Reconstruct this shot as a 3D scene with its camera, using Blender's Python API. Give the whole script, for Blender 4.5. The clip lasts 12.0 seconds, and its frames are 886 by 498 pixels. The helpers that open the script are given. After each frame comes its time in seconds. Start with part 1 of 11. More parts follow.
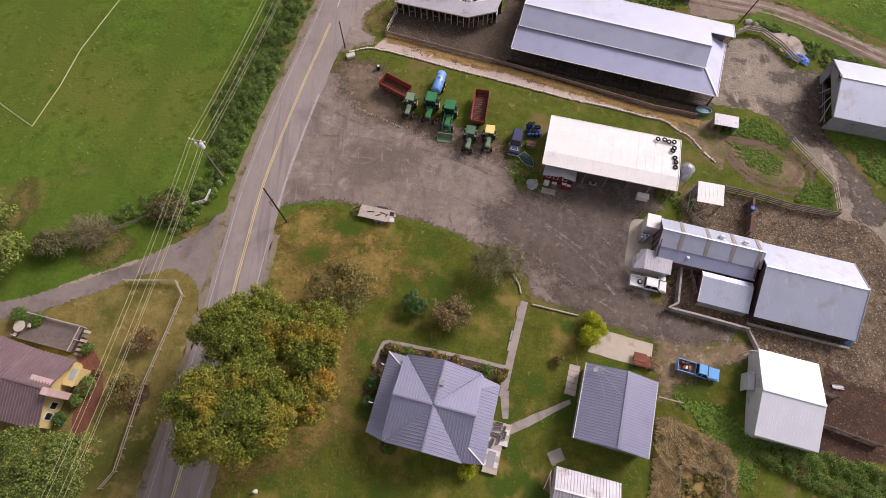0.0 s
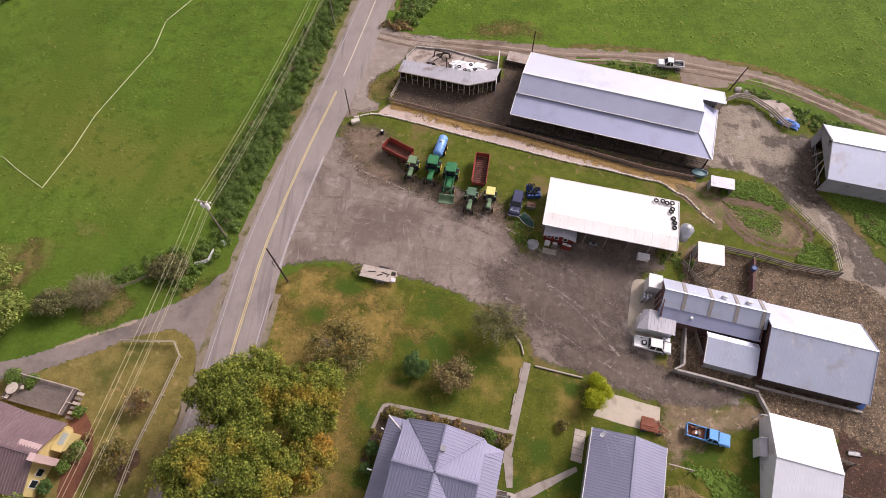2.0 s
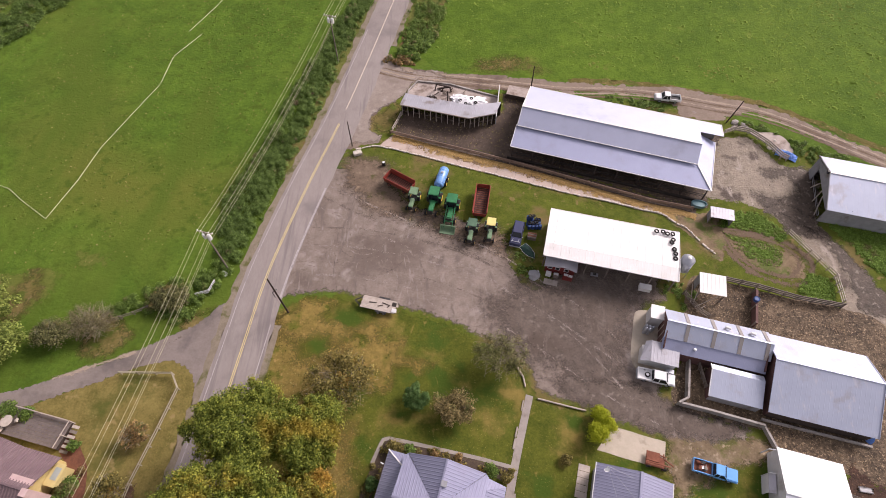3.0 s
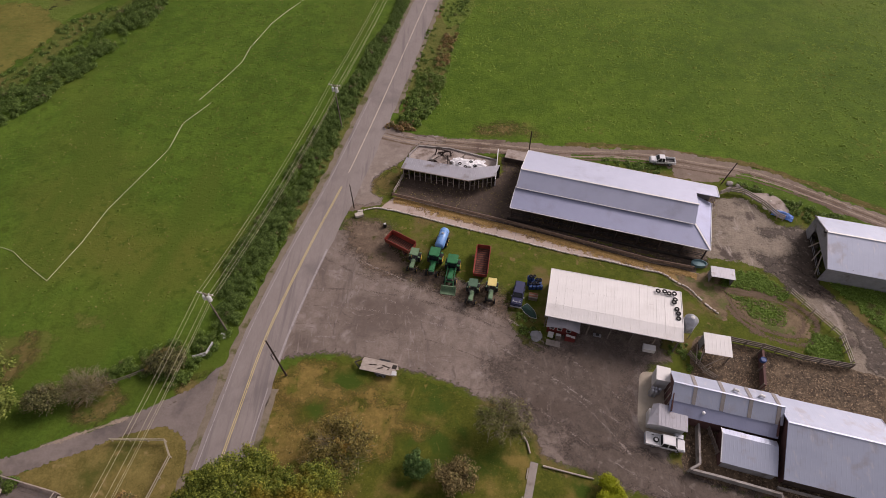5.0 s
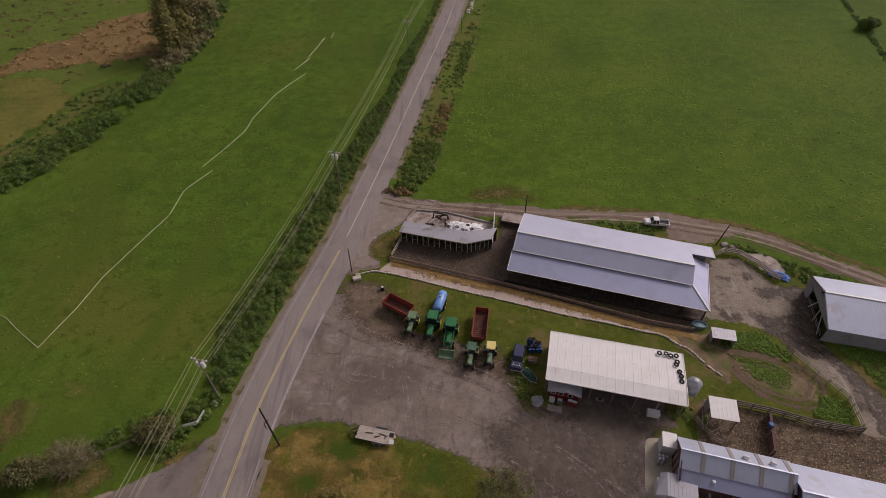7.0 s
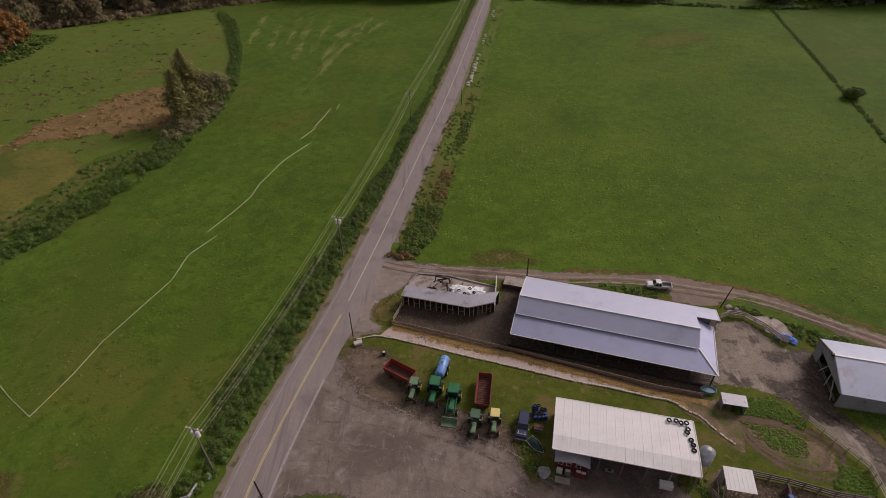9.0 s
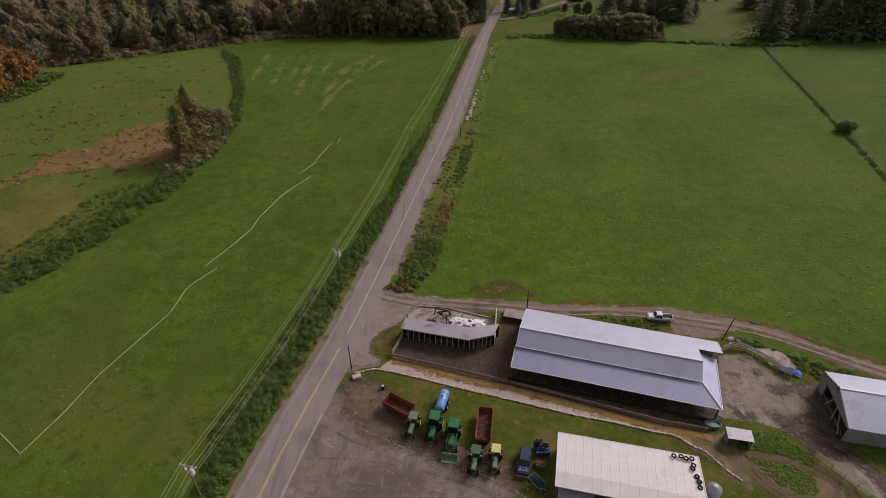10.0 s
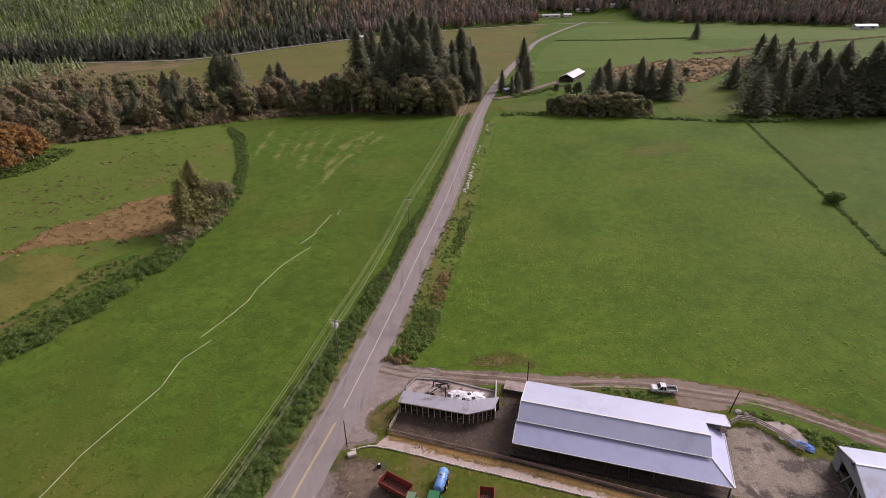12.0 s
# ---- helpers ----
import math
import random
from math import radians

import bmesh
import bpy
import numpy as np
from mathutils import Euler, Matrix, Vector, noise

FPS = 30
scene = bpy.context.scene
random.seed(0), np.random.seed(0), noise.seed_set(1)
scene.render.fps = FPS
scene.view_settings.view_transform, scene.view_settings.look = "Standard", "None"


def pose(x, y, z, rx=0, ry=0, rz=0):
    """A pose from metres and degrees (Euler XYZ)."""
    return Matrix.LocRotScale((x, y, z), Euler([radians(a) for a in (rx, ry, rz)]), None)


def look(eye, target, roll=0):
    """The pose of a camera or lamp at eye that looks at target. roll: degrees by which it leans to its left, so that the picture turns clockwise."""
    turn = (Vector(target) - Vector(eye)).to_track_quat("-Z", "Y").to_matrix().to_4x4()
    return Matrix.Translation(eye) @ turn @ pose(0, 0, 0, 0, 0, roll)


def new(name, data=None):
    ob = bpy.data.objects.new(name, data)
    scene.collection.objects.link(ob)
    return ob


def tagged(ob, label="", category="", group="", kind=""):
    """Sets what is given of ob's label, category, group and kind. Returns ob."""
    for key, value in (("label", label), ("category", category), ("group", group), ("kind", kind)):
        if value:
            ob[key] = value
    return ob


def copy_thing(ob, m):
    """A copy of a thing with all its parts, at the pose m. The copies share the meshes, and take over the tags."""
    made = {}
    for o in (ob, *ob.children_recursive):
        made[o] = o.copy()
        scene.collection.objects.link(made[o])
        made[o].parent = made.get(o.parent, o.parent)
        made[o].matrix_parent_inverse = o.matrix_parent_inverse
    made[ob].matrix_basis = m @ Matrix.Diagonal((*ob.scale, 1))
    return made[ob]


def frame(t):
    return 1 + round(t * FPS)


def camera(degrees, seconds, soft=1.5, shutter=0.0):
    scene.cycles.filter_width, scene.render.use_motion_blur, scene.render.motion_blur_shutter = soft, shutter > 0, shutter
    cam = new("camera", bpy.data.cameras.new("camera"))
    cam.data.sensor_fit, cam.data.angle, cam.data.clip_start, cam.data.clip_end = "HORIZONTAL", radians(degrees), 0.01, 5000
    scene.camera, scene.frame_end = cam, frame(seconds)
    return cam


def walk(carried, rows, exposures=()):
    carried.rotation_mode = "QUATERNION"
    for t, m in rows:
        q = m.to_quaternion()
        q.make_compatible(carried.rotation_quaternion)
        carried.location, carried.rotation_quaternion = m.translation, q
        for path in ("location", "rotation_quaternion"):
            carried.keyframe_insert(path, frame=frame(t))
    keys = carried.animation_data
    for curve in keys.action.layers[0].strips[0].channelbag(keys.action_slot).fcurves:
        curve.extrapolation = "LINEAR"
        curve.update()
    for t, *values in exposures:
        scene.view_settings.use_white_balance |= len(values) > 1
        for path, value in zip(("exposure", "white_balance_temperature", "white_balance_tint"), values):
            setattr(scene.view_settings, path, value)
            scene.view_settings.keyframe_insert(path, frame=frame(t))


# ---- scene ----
cam = camera(79.44, 12.0, soft=0.8)
EYE = (0.0, 0.0, 75.0)
# seconds and turn of the hovering camera, which only tilts up
TILT = [(0.0, 22.96, -0.14, -0.14), (0.5, 24.56, -0.14, -0.14), (1.0, 26.14, -0.14, -0.19), (1.5, 27.74, -0.10, -0.16),
        (2.0, 29.39, -0.02, -0.04), (2.5, 31.04, 0.02, -0.01), (3.0, 32.68, 0.06, 0.03), (5.0, 39.18, 0.26, -0.11),
        (5.5, 40.82, 0.33, -0.25), (6.0, 42.50, 0.34, -0.37), (6.5, 44.17, 0.33, -0.48), (7.0, 45.91, 0.37, -0.59),
        (9.0, 52.74, 0.70, -0.60), (9.5, 54.45, 0.77, -0.66), (10.0, 56.19, 0.77, -0.71), (10.5, 58.04, 0.79, -0.81),
        (11.0, 59.95, 0.77, -0.86), (11.5, 61.81, 0.84, -0.97), (12.0, 63.72, 0.88, -0.99)]
walk(cam, [(t, pose(*EYE, rx, ry, rz)) for t, rx, ry, rz in TILT],
     exposures=[(0.0, 0.31, 6600, 24), (1.0, 0.39, 6600, 24), (2.5, 0.57, 6600, 24), (3.2, 0.51, 6600, 24), (4.8, -0.08, 6750, 25), (5.5, -0.28, 6750, 25),
                (7.0, -0.57, 6750, 25), (9.5, -0.58, 6750, 25), (10.5, -0.38, 6600, 24), (11.0, -0.33, 6550, 25), (12.0, 0.09, 6400, 29)])

# ---- overcast sky, brighter ahead of the camera ----
world = bpy.data.worlds.new("overcast_sky")
scene.world = world
world.use_nodes = True
wn, wl = world.node_tree.nodes, world.node_tree.links
sky = wn.new("ShaderNodeTexSky")
sky.sky_type, sky.sun_disc = "NISHITA", False
sky.sun_elevation, sky.sun_rotation = radians(36), radians(54)
sky.dust_density, sky.air_density = 4.0, 1.0
grey = wn.new("ShaderNodeHueSaturation")  # cloud: the sky's colour mostly washed out
grey.inputs["Saturation"].default_value = 0.3
wl.new(sky.outputs[0], grey.inputs["Color"])
cloud = wn.new("ShaderNodeMix")  # an even layer of cloud over it
cloud.data_type = "RGBA"
cloud.inputs[0].default_value = 0.35
cloud.inputs[7].default_value = (4.0, 4.1, 4.3, 1)
wl.new(grey.outputs[0], cloud.inputs[6])
wl.new(cloud.outputs[2], wn["Background"].inputs[0])
wn["Background"].inputs[1].default_value = 0.1
sun = new("sun", bpy.data.lights.new("sun", "SUN"))
sun.data.energy, sun.data.angle, sun.data.color = 2.7, radians(22), (1.0, 0.96, 0.91)
sun.matrix_world = look((108, 79, 97), (0, 0, 0))
# ---- mesh tools ----
import itertools
from mathutils import geometry


def part(name, bm, material, parent=None, label="", smooth=False):
    """Links a bmesh as one mesh object, under a thing or a part where one is given."""
    me = bpy.data.meshes.new(name)
    bm.to_mesh(me)
    bm.free()
    me.materials.append(material)
    if smooth:
        me.polygons.foreach_set("use_smooth", [True] * len(me.polygons))
    ob = new(name, me)
    if parent is not None:
        ob.parent = parent
    if label:
        tagged(ob, label)
    return ob


def shared(name, mesh, parent, m):
    """One more object on a mesh that is there already."""
    ob = new(name, mesh)
    ob.parent = parent
    ob.matrix_basis = m
    return ob


def thing(name, m, label, category, group="", kind=""):
    ob = new(name)
    ob.matrix_basis = m
    ob.empty_display_size = 0.3
    return tagged(ob, label, category, group, kind)


def hexa(bm, pts):
    """A solid from eight corners: four below, four above, both anticlockwise seen from above."""
    v = [bm.verts.new(p) for p in pts]
    for f in ((3, 2, 1, 0), (4, 5, 6, 7), (0, 1, 5, 4), (1, 2, 6, 5), (2, 3, 7, 6), (3, 0, 4, 7)):
        bm.faces.new([v[i] for i in f])
    return v


def box(bm, x0, x1, y0, y1, z0, z1):
    return hexa(bm, [(x0, y0, z0), (x1, y0, z0), (x1, y1, z0), (x0, y1, z0),
                     (x0, y0, z1), (x1, y0, z1), (x1, y1, z1), (x0, y1, z1)])


def beam(bm, p, q, w=0.1, h=None, up=(0, 0, 1)):
    """A squared timber from p to q."""
    p, q, h = Vector(p), Vector(q), w if h is None else h
    d = (q - p).normalized()
    side = d.cross(Vector(up))
    side = side.normalized() if side.length > 1e-4 else Vector((1, 0, 0))
    top = side.cross(d).normalized()
    a, b = side * w / 2, top * h / 2
    hexa(bm, [p - a - b, p + a - b, q + a - b, q - a - b, p - a + b, p + a + b, q + a + b, q - a + b])


def tube(bm, p, q, r0, r1=None, n=10, caps=True):
    """A tapered round bar from p to q."""
    p, q, r1 = Vector(p), Vector(q), r0 if r1 is None else r1
    d = (q - p).normalized()
    side = d.orthogonal().normalized()
    other = d.cross(side)
    rings = []
    for c, r in ((p, r0), (q, r1)):
        rings.append([bm.verts.new(c + (side * math.cos(a) + other * math.sin(a)) * r)
                      for a in (2 * math.pi * i / n for i in range(n))])
    for i in range(n):
        bm.faces.new((rings[0][i], rings[0][(i + 1) % n], rings[1][(i + 1) % n], rings[1][i]))
    if caps:
        bm.faces.new(rings[0][::-1])
        bm.faces.new(rings[1])
    return rings


def lathe(bm, profile, n=16, m=None):
    """A turned body round z from (radius, height) pairs, moved by m."""
    m = m or Matrix()
    rings = [[bm.verts.new(m @ Vector((r * math.cos(a), r * math.sin(a), z)))
              for a in (2 * math.pi * i / n for i in range(n))] for r, z in profile]
    for lo, hi in zip(rings, rings[1:]):
        for i in range(n):
            bm.faces.new((lo[i], lo[(i + 1) % n], hi[(i + 1) % n], hi[i]))
    bm.faces.new(rings[0][::-1])
    bm.faces.new(rings[-1])


def torus(bm, big, small, n=14, k=8, m=None):
    m = m or Matrix()
    rings = [[bm.verts.new(m @ Vector(((big + small * math.cos(b)) * math.cos(a), (big + small * math.cos(b)) * math.sin(a),
                                       small * math.sin(b)))) for b in (2 * math.pi * j / k for j in range(k))]
             for a in (2 * math.pi * i / n for i in range(n))]
    for i in range(n):
        for j in range(k):
            bm.faces.new((rings[i][j], rings[(i + 1) % n][j], rings[(i + 1) % n][(j + 1) % k], rings[i][(j + 1) % k]))


def slab(bm, pts, thick):
    """A plate with the given top corners, anticlockwise from above, and a thickness downwards."""
    n = len(pts)
    top = [bm.verts.new(p) for p in pts]
    low = [bm.verts.new(Vector(p) - Vector((0, 0, thick))) for p in pts]
    bm.faces.new(top)
    bm.faces.new(low[::-1])
    for i in range(n):
        bm.faces.new((top[i], low[i], low[(i + 1) % n], top[(i + 1) % n]))


def spline(pts, step=1.0, closed=False):
    """Points about step apart on a smooth curve through pts."""
    pts = [Vector((*p, 0.0)[:3]) for p in pts]
    n, out = len(pts), []
    for i in range(n if closed else n - 1):
        if closed:
            a, b, c, d = (pts[(i + k) % n] for k in (-1, 0, 1, 2))
        else:
            a, b, c, d = pts[max(i - 1, 0)], pts[i], pts[i + 1], pts[min(i + 2, n - 1)]
        k = max(1, int((c - b).length / step))
        for j in range(k):
            t = j / k
            out.append(0.5 * (2 * b + (c - a) * t + (2 * a - 5 * b + 4 * c - d) * t * t + (3 * b - a - 3 * c + d) * t ** 3))
    if not closed:
        out.append(pts[-1])
    return out


def patch(name, pts, z, material, label, category="ground", step=1.0, rag=0.25, curved=True, kind="structure", rim=1.9):
    """A flat area of ground with an uneven edge; the attribute 'rim' falls from 1 at its edge to 0 inside."""
    line = spline(pts, step, True) if curved else [Vector((*p, 0)) for p in pts]
    if not curved:
        dense = []
        for i, p in enumerate(line):
            q = line[(i + 1) % len(line)]
            k = max(1, int((q - p).length / step))
            dense += [p.lerp(q, j / k) for j in range(k)]
        line = dense
    line = [p + rag * Vector((noise.noise(p * 0.35 + Vector((z * 90, 0, 0))) + 0.7 * noise.noise(p * 1.3), noise.noise(p * 0.37 + Vector((7, 3, z * 50)))
                              + 0.7 * noise.noise(p * 1.4 + Vector((9, 1, 0))), 0)) for p in line]
    n = len(line)
    xs, ys = [p.x for p in line], [p.y for p in line]
    gap = max(rim * 0.42, (max(xs) - min(xs)) / 85, (max(ys) - min(ys)) / 85)
    ax, ay = np.array(xs), np.array(ys)
    bx, by = np.roll(ax, -1), np.roll(ay, -1)
    flat = [p.to_2d() for p in line]
    away = [0.0] * n
    for gy in np.arange(min(ys) + gap / 2, max(ys), gap):
        gx = np.arange(min(xs) + gap / 2, max(xs), gap)[:, None]
        cross = ((ay > gy) != (by > gy)) & (gx < (bx - ax) * (gy - ay) / np.where(by == ay, 1e-9, by - ay) + ax)
        d = np.hypot(ax - gx, ay - gy).min(1)
        for x, k in zip(gx[:, 0], np.where((cross.sum(1) % 2 == 1) & (d > 0.35 * gap), d, 0.0)):
            if k:
                flat.append(Vector((float(x), float(gy))))
                away.append(float(k))
    verts, _, faces, came, _, _ = geometry.delaunay_2d_cdt(flat, [(i, (i + 1) % n) for i in range(n)], [], 1, 1e-4)
    bm = bmesh.new()
    edge = bm.verts.layers.float.new("rim")
    made = []
    for v, src in zip(verts, came):
        made.append(bm.verts.new((v.x, v.y, z)))
        made[-1][edge] = max(0.0, 1.0 - (away[src[0]] if src else 0.0) / rim)
    for f in faces:
        bm.faces.new([made[i] for i in f])
    for f in bm.faces:
        f.normal_update()
        if f.normal.z < 0:
            f.normal_flip()
    return tagged(part(name, bm, material), label, category, kind=kind)


def ribbon(name, pts, width, z, material, label, category, step=2.0, crown=0.0, kind="structure", across=6, rag=0.0):
    """A strip along a smooth line; the attribute 'across' runs from -1 to 1."""
    line = spline(pts, step)
    bm = bmesh.new()
    lay = bm.verts.layers.float.new("across")
    rows = []
    for i, p in enumerate(line):
        d = (line[min(i + 1, len(line) - 1)] - line[max(i - 1, 0)]).normalized()
        s = Vector((d.y, -d.x, 0))
        row = []
        for j in range(across + 1):
            u = 2 * j / across - 1
            wob = rag * noise.noise(Vector((p.x * 0.6, p.y * 0.6, u * 5))) if j in (0, across) else 0.0
            v = bm.verts.new(p + s * (u * width / 2 + wob * u) + Vector((0, 0, z + crown * (1 - u * u))))
            v[lay] = u
            row.append(v)
        rows.append(row)
    for a, b in zip(rows, rows[1:]):
        for j in range(across):
            bm.faces.new((a[j], a[j + 1], b[j + 1], b[j]))
    return tagged(part(name, bm, material), label, category, kind=kind)


def roof_face(bm, pts, thick=0.07, rib=0.5, high=0.05, wide=0.1):
    """One ribbed sheet over the corners pts (anticlockwise from above); the ribs run down its slope."""
    pts = [Vector(p) for p in pts]
    if not rib:
        slab(bm, pts, thick)
        return
    nrm = sum(((pts[i] - pts[0]).cross(pts[i + 1] - pts[0]) for i in range(1, len(pts) - 1)), Vector()).normalized()
    along = Vector((0, 0, 1)).cross(nrm)
    along = along.normalized() if along.length > 1e-3 else (pts[1] - pts[0]).normalized()
    down = along.cross(nrm).normalized()
    us, vs = [(p - pts[0]).dot(along) for p in pts], [(p - pts[0]).dot(down) for p in pts]
    lo, hi = min(us) + 1e-3, max(us) - 1e-3
    cuts = [(lo, 0.0), (hi, 0.0)] + [(u + d, 0.0) for u in us for d in (-2e-3, 2e-3) if lo < u + d < hi]
    for k in range(math.floor(lo / rib), math.ceil(hi / rib) + 1):
        cuts += [(k * rib + d * wide, h * high) for d, h in ((-0.5, 0), (-0.25, 1), (0.25, 1), (0.5, 0)) if lo < k * rib + d * wide < hi]
    rows = []
    for u, h in sorted(cuts):
        hits = []
        for i in range(len(pts)):
            j = (i + 1) % len(pts)
            if (us[i] > u) != (us[j] > u):
                hits.append(vs[i] + (u - us[i]) / (us[j] - us[i]) * (vs[j] - vs[i]))
        if len(hits) < 2:
            continue
        a, b = (pts[0] + along * u + down * v for v in (min(hits), max(hits)))
        rows.append([bm.verts.new(p) for p in (a + nrm * h, b + nrm * h, b - nrm * thick, a - nrm * thick)])
    for r, q in zip(rows, rows[1:]):
        for i in range(4):
            bm.faces.new((r[i], r[(i + 1) % 4], q[(i + 1) % 4], q[i]))
    bm.faces.new(rows[0][::-1])
    bm.faces.new(rows[-1])
    bmesh.ops.recalc_face_normals(bm, faces=bm.faces)


def roof(name, parent, material, *faces, rib=0.5, label="", thick=0.07, high=0.02, wide=0.08):
    for f in faces:
        bm = bmesh.new()
        roof_face(bm, f, thick, rib, high, wide)
        part(name, bm, material, parent, label)


def wall(parent, material, p, q, z0, z1, thick=0.15, holes=(), name="wall", label=""):
    """A wall from p to q with openings (from, to, sill, head) that go through it."""
    p, q = Vector((*p, 0)), Vector((*q, 0))
    length, bm = (q - p).length, bmesh.new()
    d = (q - p).normalized()
    s = Vector((-d.y, d.x, 0)) * thick / 2

    def block(a, b, lo, hi):
        if b - a > 1e-3 and hi - lo > 1e-3:
            u, v = p + d * a, p + d * b
            hexa(bm, [(*(c.xy), z) for z in (lo, hi) for c in (u - s, v - s, v + s, u + s)])
    at = 0.0
    for a, b, lo, hi in sorted(holes):
        block(at, a, z0, z1)
        block(a, b, z0, lo)
        block(a, b, hi, z1)
        at = b
    block(at, length, z0, z1)
    return part(name, bm, material, parent, label)


def bits(name, parent, material, spans, label=""):
    """One mesh per box (x0, x1, y0, y1, z0, z1)."""
    for b in spans:
        bm = bmesh.new()
        box(bm, *b)
        part(name, bm, material, parent, label)


def beams(name, parent, material, spans, w=0.12, h=None, label=""):
    for p, q in spans:
        bm = bmesh.new()
        beam(bm, p, q, w, h)
        part(name, bm, material, parent, label)


def gable_wall(parent, material, x, y0, y1, ym, eave, ridge, thick=0.15, name="gable_wall", label="", z0=0.0):
    """An end wall at x, from y0 to y1, with its peak at ym."""
    bm = bmesh.new()
    prof = [(y0, z0), (y1, z0), (y1, eave), (ym, ridge), (y0, eave)]
    a = [bm.verts.new((x - thick / 2, y, z)) for y, z in prof]
    b = [bm.verts.new((x + thick / 2, y, z)) for y, z in prof]
    bm.faces.new(a[::-1])
    bm.faces.new(b)
    for i in range(5):
        bm.faces.new((a[i], a[(i + 1) % 5], b[(i + 1) % 5], b[i]))
    bmesh.ops.recalc_face_normals(bm, faces=bm.faces)
    return part(name, bm, material, parent, label)


def window(parent, m, w, h, material=None):
    """A framed pane in the local xz plane of m, 6 cm deep."""
    bm = bmesh.new()
    for b in ((-w / 2, w / 2, 0, 0.08), (-w / 2, w / 2, h - 0.08, h), (-w / 2, -w / 2 + 0.08, 0.08, h - 0.08), (w / 2 - 0.08, w / 2, 0.08, h - 0.08)):
        box(bm, b[0], b[1], -0.05, 0.03, b[2], b[3])
    bm.transform(m)
    f = part("window", bm, material or white_wall, parent)
    bm = bmesh.new()
    box(bm, -w / 2 + 0.08, w / 2 - 0.08, -0.02, 0.0, 0.08, h - 0.08)
    bm.transform(m)
    part("pane", bm, glass, f)
    return f


# ---- leaves ----
def quads(name, verts, material, parent=None, label=""):
    """A mesh of loose four-cornered leaves from an array of shape (n, 4, 3)."""
    n = len(verts)
    me = bpy.data.meshes.new(name)
    me.vertices.add(4 * n)
    me.vertices.foreach_set("co", np.asarray(verts, np.float32).ravel())
    me.loops.add(4 * n)
    me.loops.foreach_set("vertex_index", np.arange(4 * n, dtype=np.int32))
    me.polygons.add(n)
    me.polygons.foreach_set("loop_start", np.arange(0, 4 * n, 4, dtype=np.int32))
    me.update(calc_edges=True)
    me.materials.append(material)
    ob = new(name, me)
    if parent is not None:
        ob.parent = parent
    if label:
        tagged(ob, label)
    return ob


def leaves(rng, centres, normals, size, slim=0.7, loose=0.45):
    """Leaf quads at centres, facing near normals."""
    n = len(centres)
    nr = normals + rng.normal(0, loose, (n, 3))
    nr /= np.linalg.norm(nr, axis=1)[:, None] + 1e-9
    t = np.cross(nr, rng.normal(0, 1, (n, 3)))
    t /= np.linalg.norm(t, axis=1)[:, None] + 1e-9
    b = np.cross(nr, t)
    s = (size * rng.uniform(0.6, 1.35, n))[:, None]
    bend = nr * s * 0.25
    return np.stack([centres - t * s - bend, centres - b * s * slim, centres + t * s - bend, centres + b * s * slim], 1)


def clumps(rng, mids, radii, per, size, flat=0.8, slim=0.7, lift=0.35, loose=0.45):
    """Leaf quads over rounded clumps: mids (k, 3), radii (k,)."""
    k = len(mids)
    d = rng.normal(0, 1, (k * per, 3))
    d /= np.linalg.norm(d, axis=1)[:, None]
    d[:, 2] = np.abs(d[:, 2]) * rng.choice([1, 1, 1, -0.6], k * per)
    r = np.repeat(radii, per) * rng.uniform(0.4, 1.2, k * per)
    c = np.repeat(mids, per, 0) + d * r[:, None] * (1, 1, flat)
    return leaves(rng, c, d + (0, 0, lift), size, slim, loose)


KNOBS = [d for d in itertools.product((-1, 0, 1), repeat=3) if any(d)]
FACETS = []
for ax, sign in itertools.product(range(3), (-1, 1)):
    u, v = (ax + 1) % 3, (ax + 2) % 3
    for a, b in itertools.product((-1, 0), repeat=2):
        ring = []
        for da, db in ((0, 0), (1, 0), (1, 1), (0, 1)):
            d = [0, 0, 0]
            d[ax], d[u], d[v] = sign, a + da, b + db
            ring.append(KNOBS.index(tuple(d)))
        FACETS.append(ring if sign > 0 else ring[::-1])


def masses(rng, mids, radii, rough=0.22):
    """The dense hearts of leafy clumps: uneven rounded lumps, mids (k, 3), radii (k, 3)."""
    d = np.array(KNOBS, float)
    d /= np.linalg.norm(d, axis=1)[:, None]
    k = len(mids)
    at = mids[:, None, :] + d[None] * radii[:, None, :] * (1 + rng.normal(0, rough, (k, len(d), 1))) + rng.normal(0, 0.12, (k, len(d), 3)) * radii[:, None, :]
    return at[:, np.array(FACETS)].reshape(-1, 4, 3)


def inside(poly, pts):
    ax, ay = np.array(poly).T
    bx, by = np.roll(ax, -1), np.roll(ay, -1)
    x, y = pts[:, :1], pts[:, 1:2]
    return (((ay > y) != (by > y)) & (x < (bx - ax) * (y - ay) / np.where(by == ay, 1e-9, by - ay) + ax)).sum(1) % 2 == 1


def scatter(rng, poly, gap):
    """Points about gap apart inside a polygon."""
    p = np.array(poly)
    lo, hi = p.min(0), p.max(0)
    n = int((hi - lo).prod() / gap ** 2)
    q = rng.uniform(lo, hi, (n, 2))
    return q[inside(poly, q)]


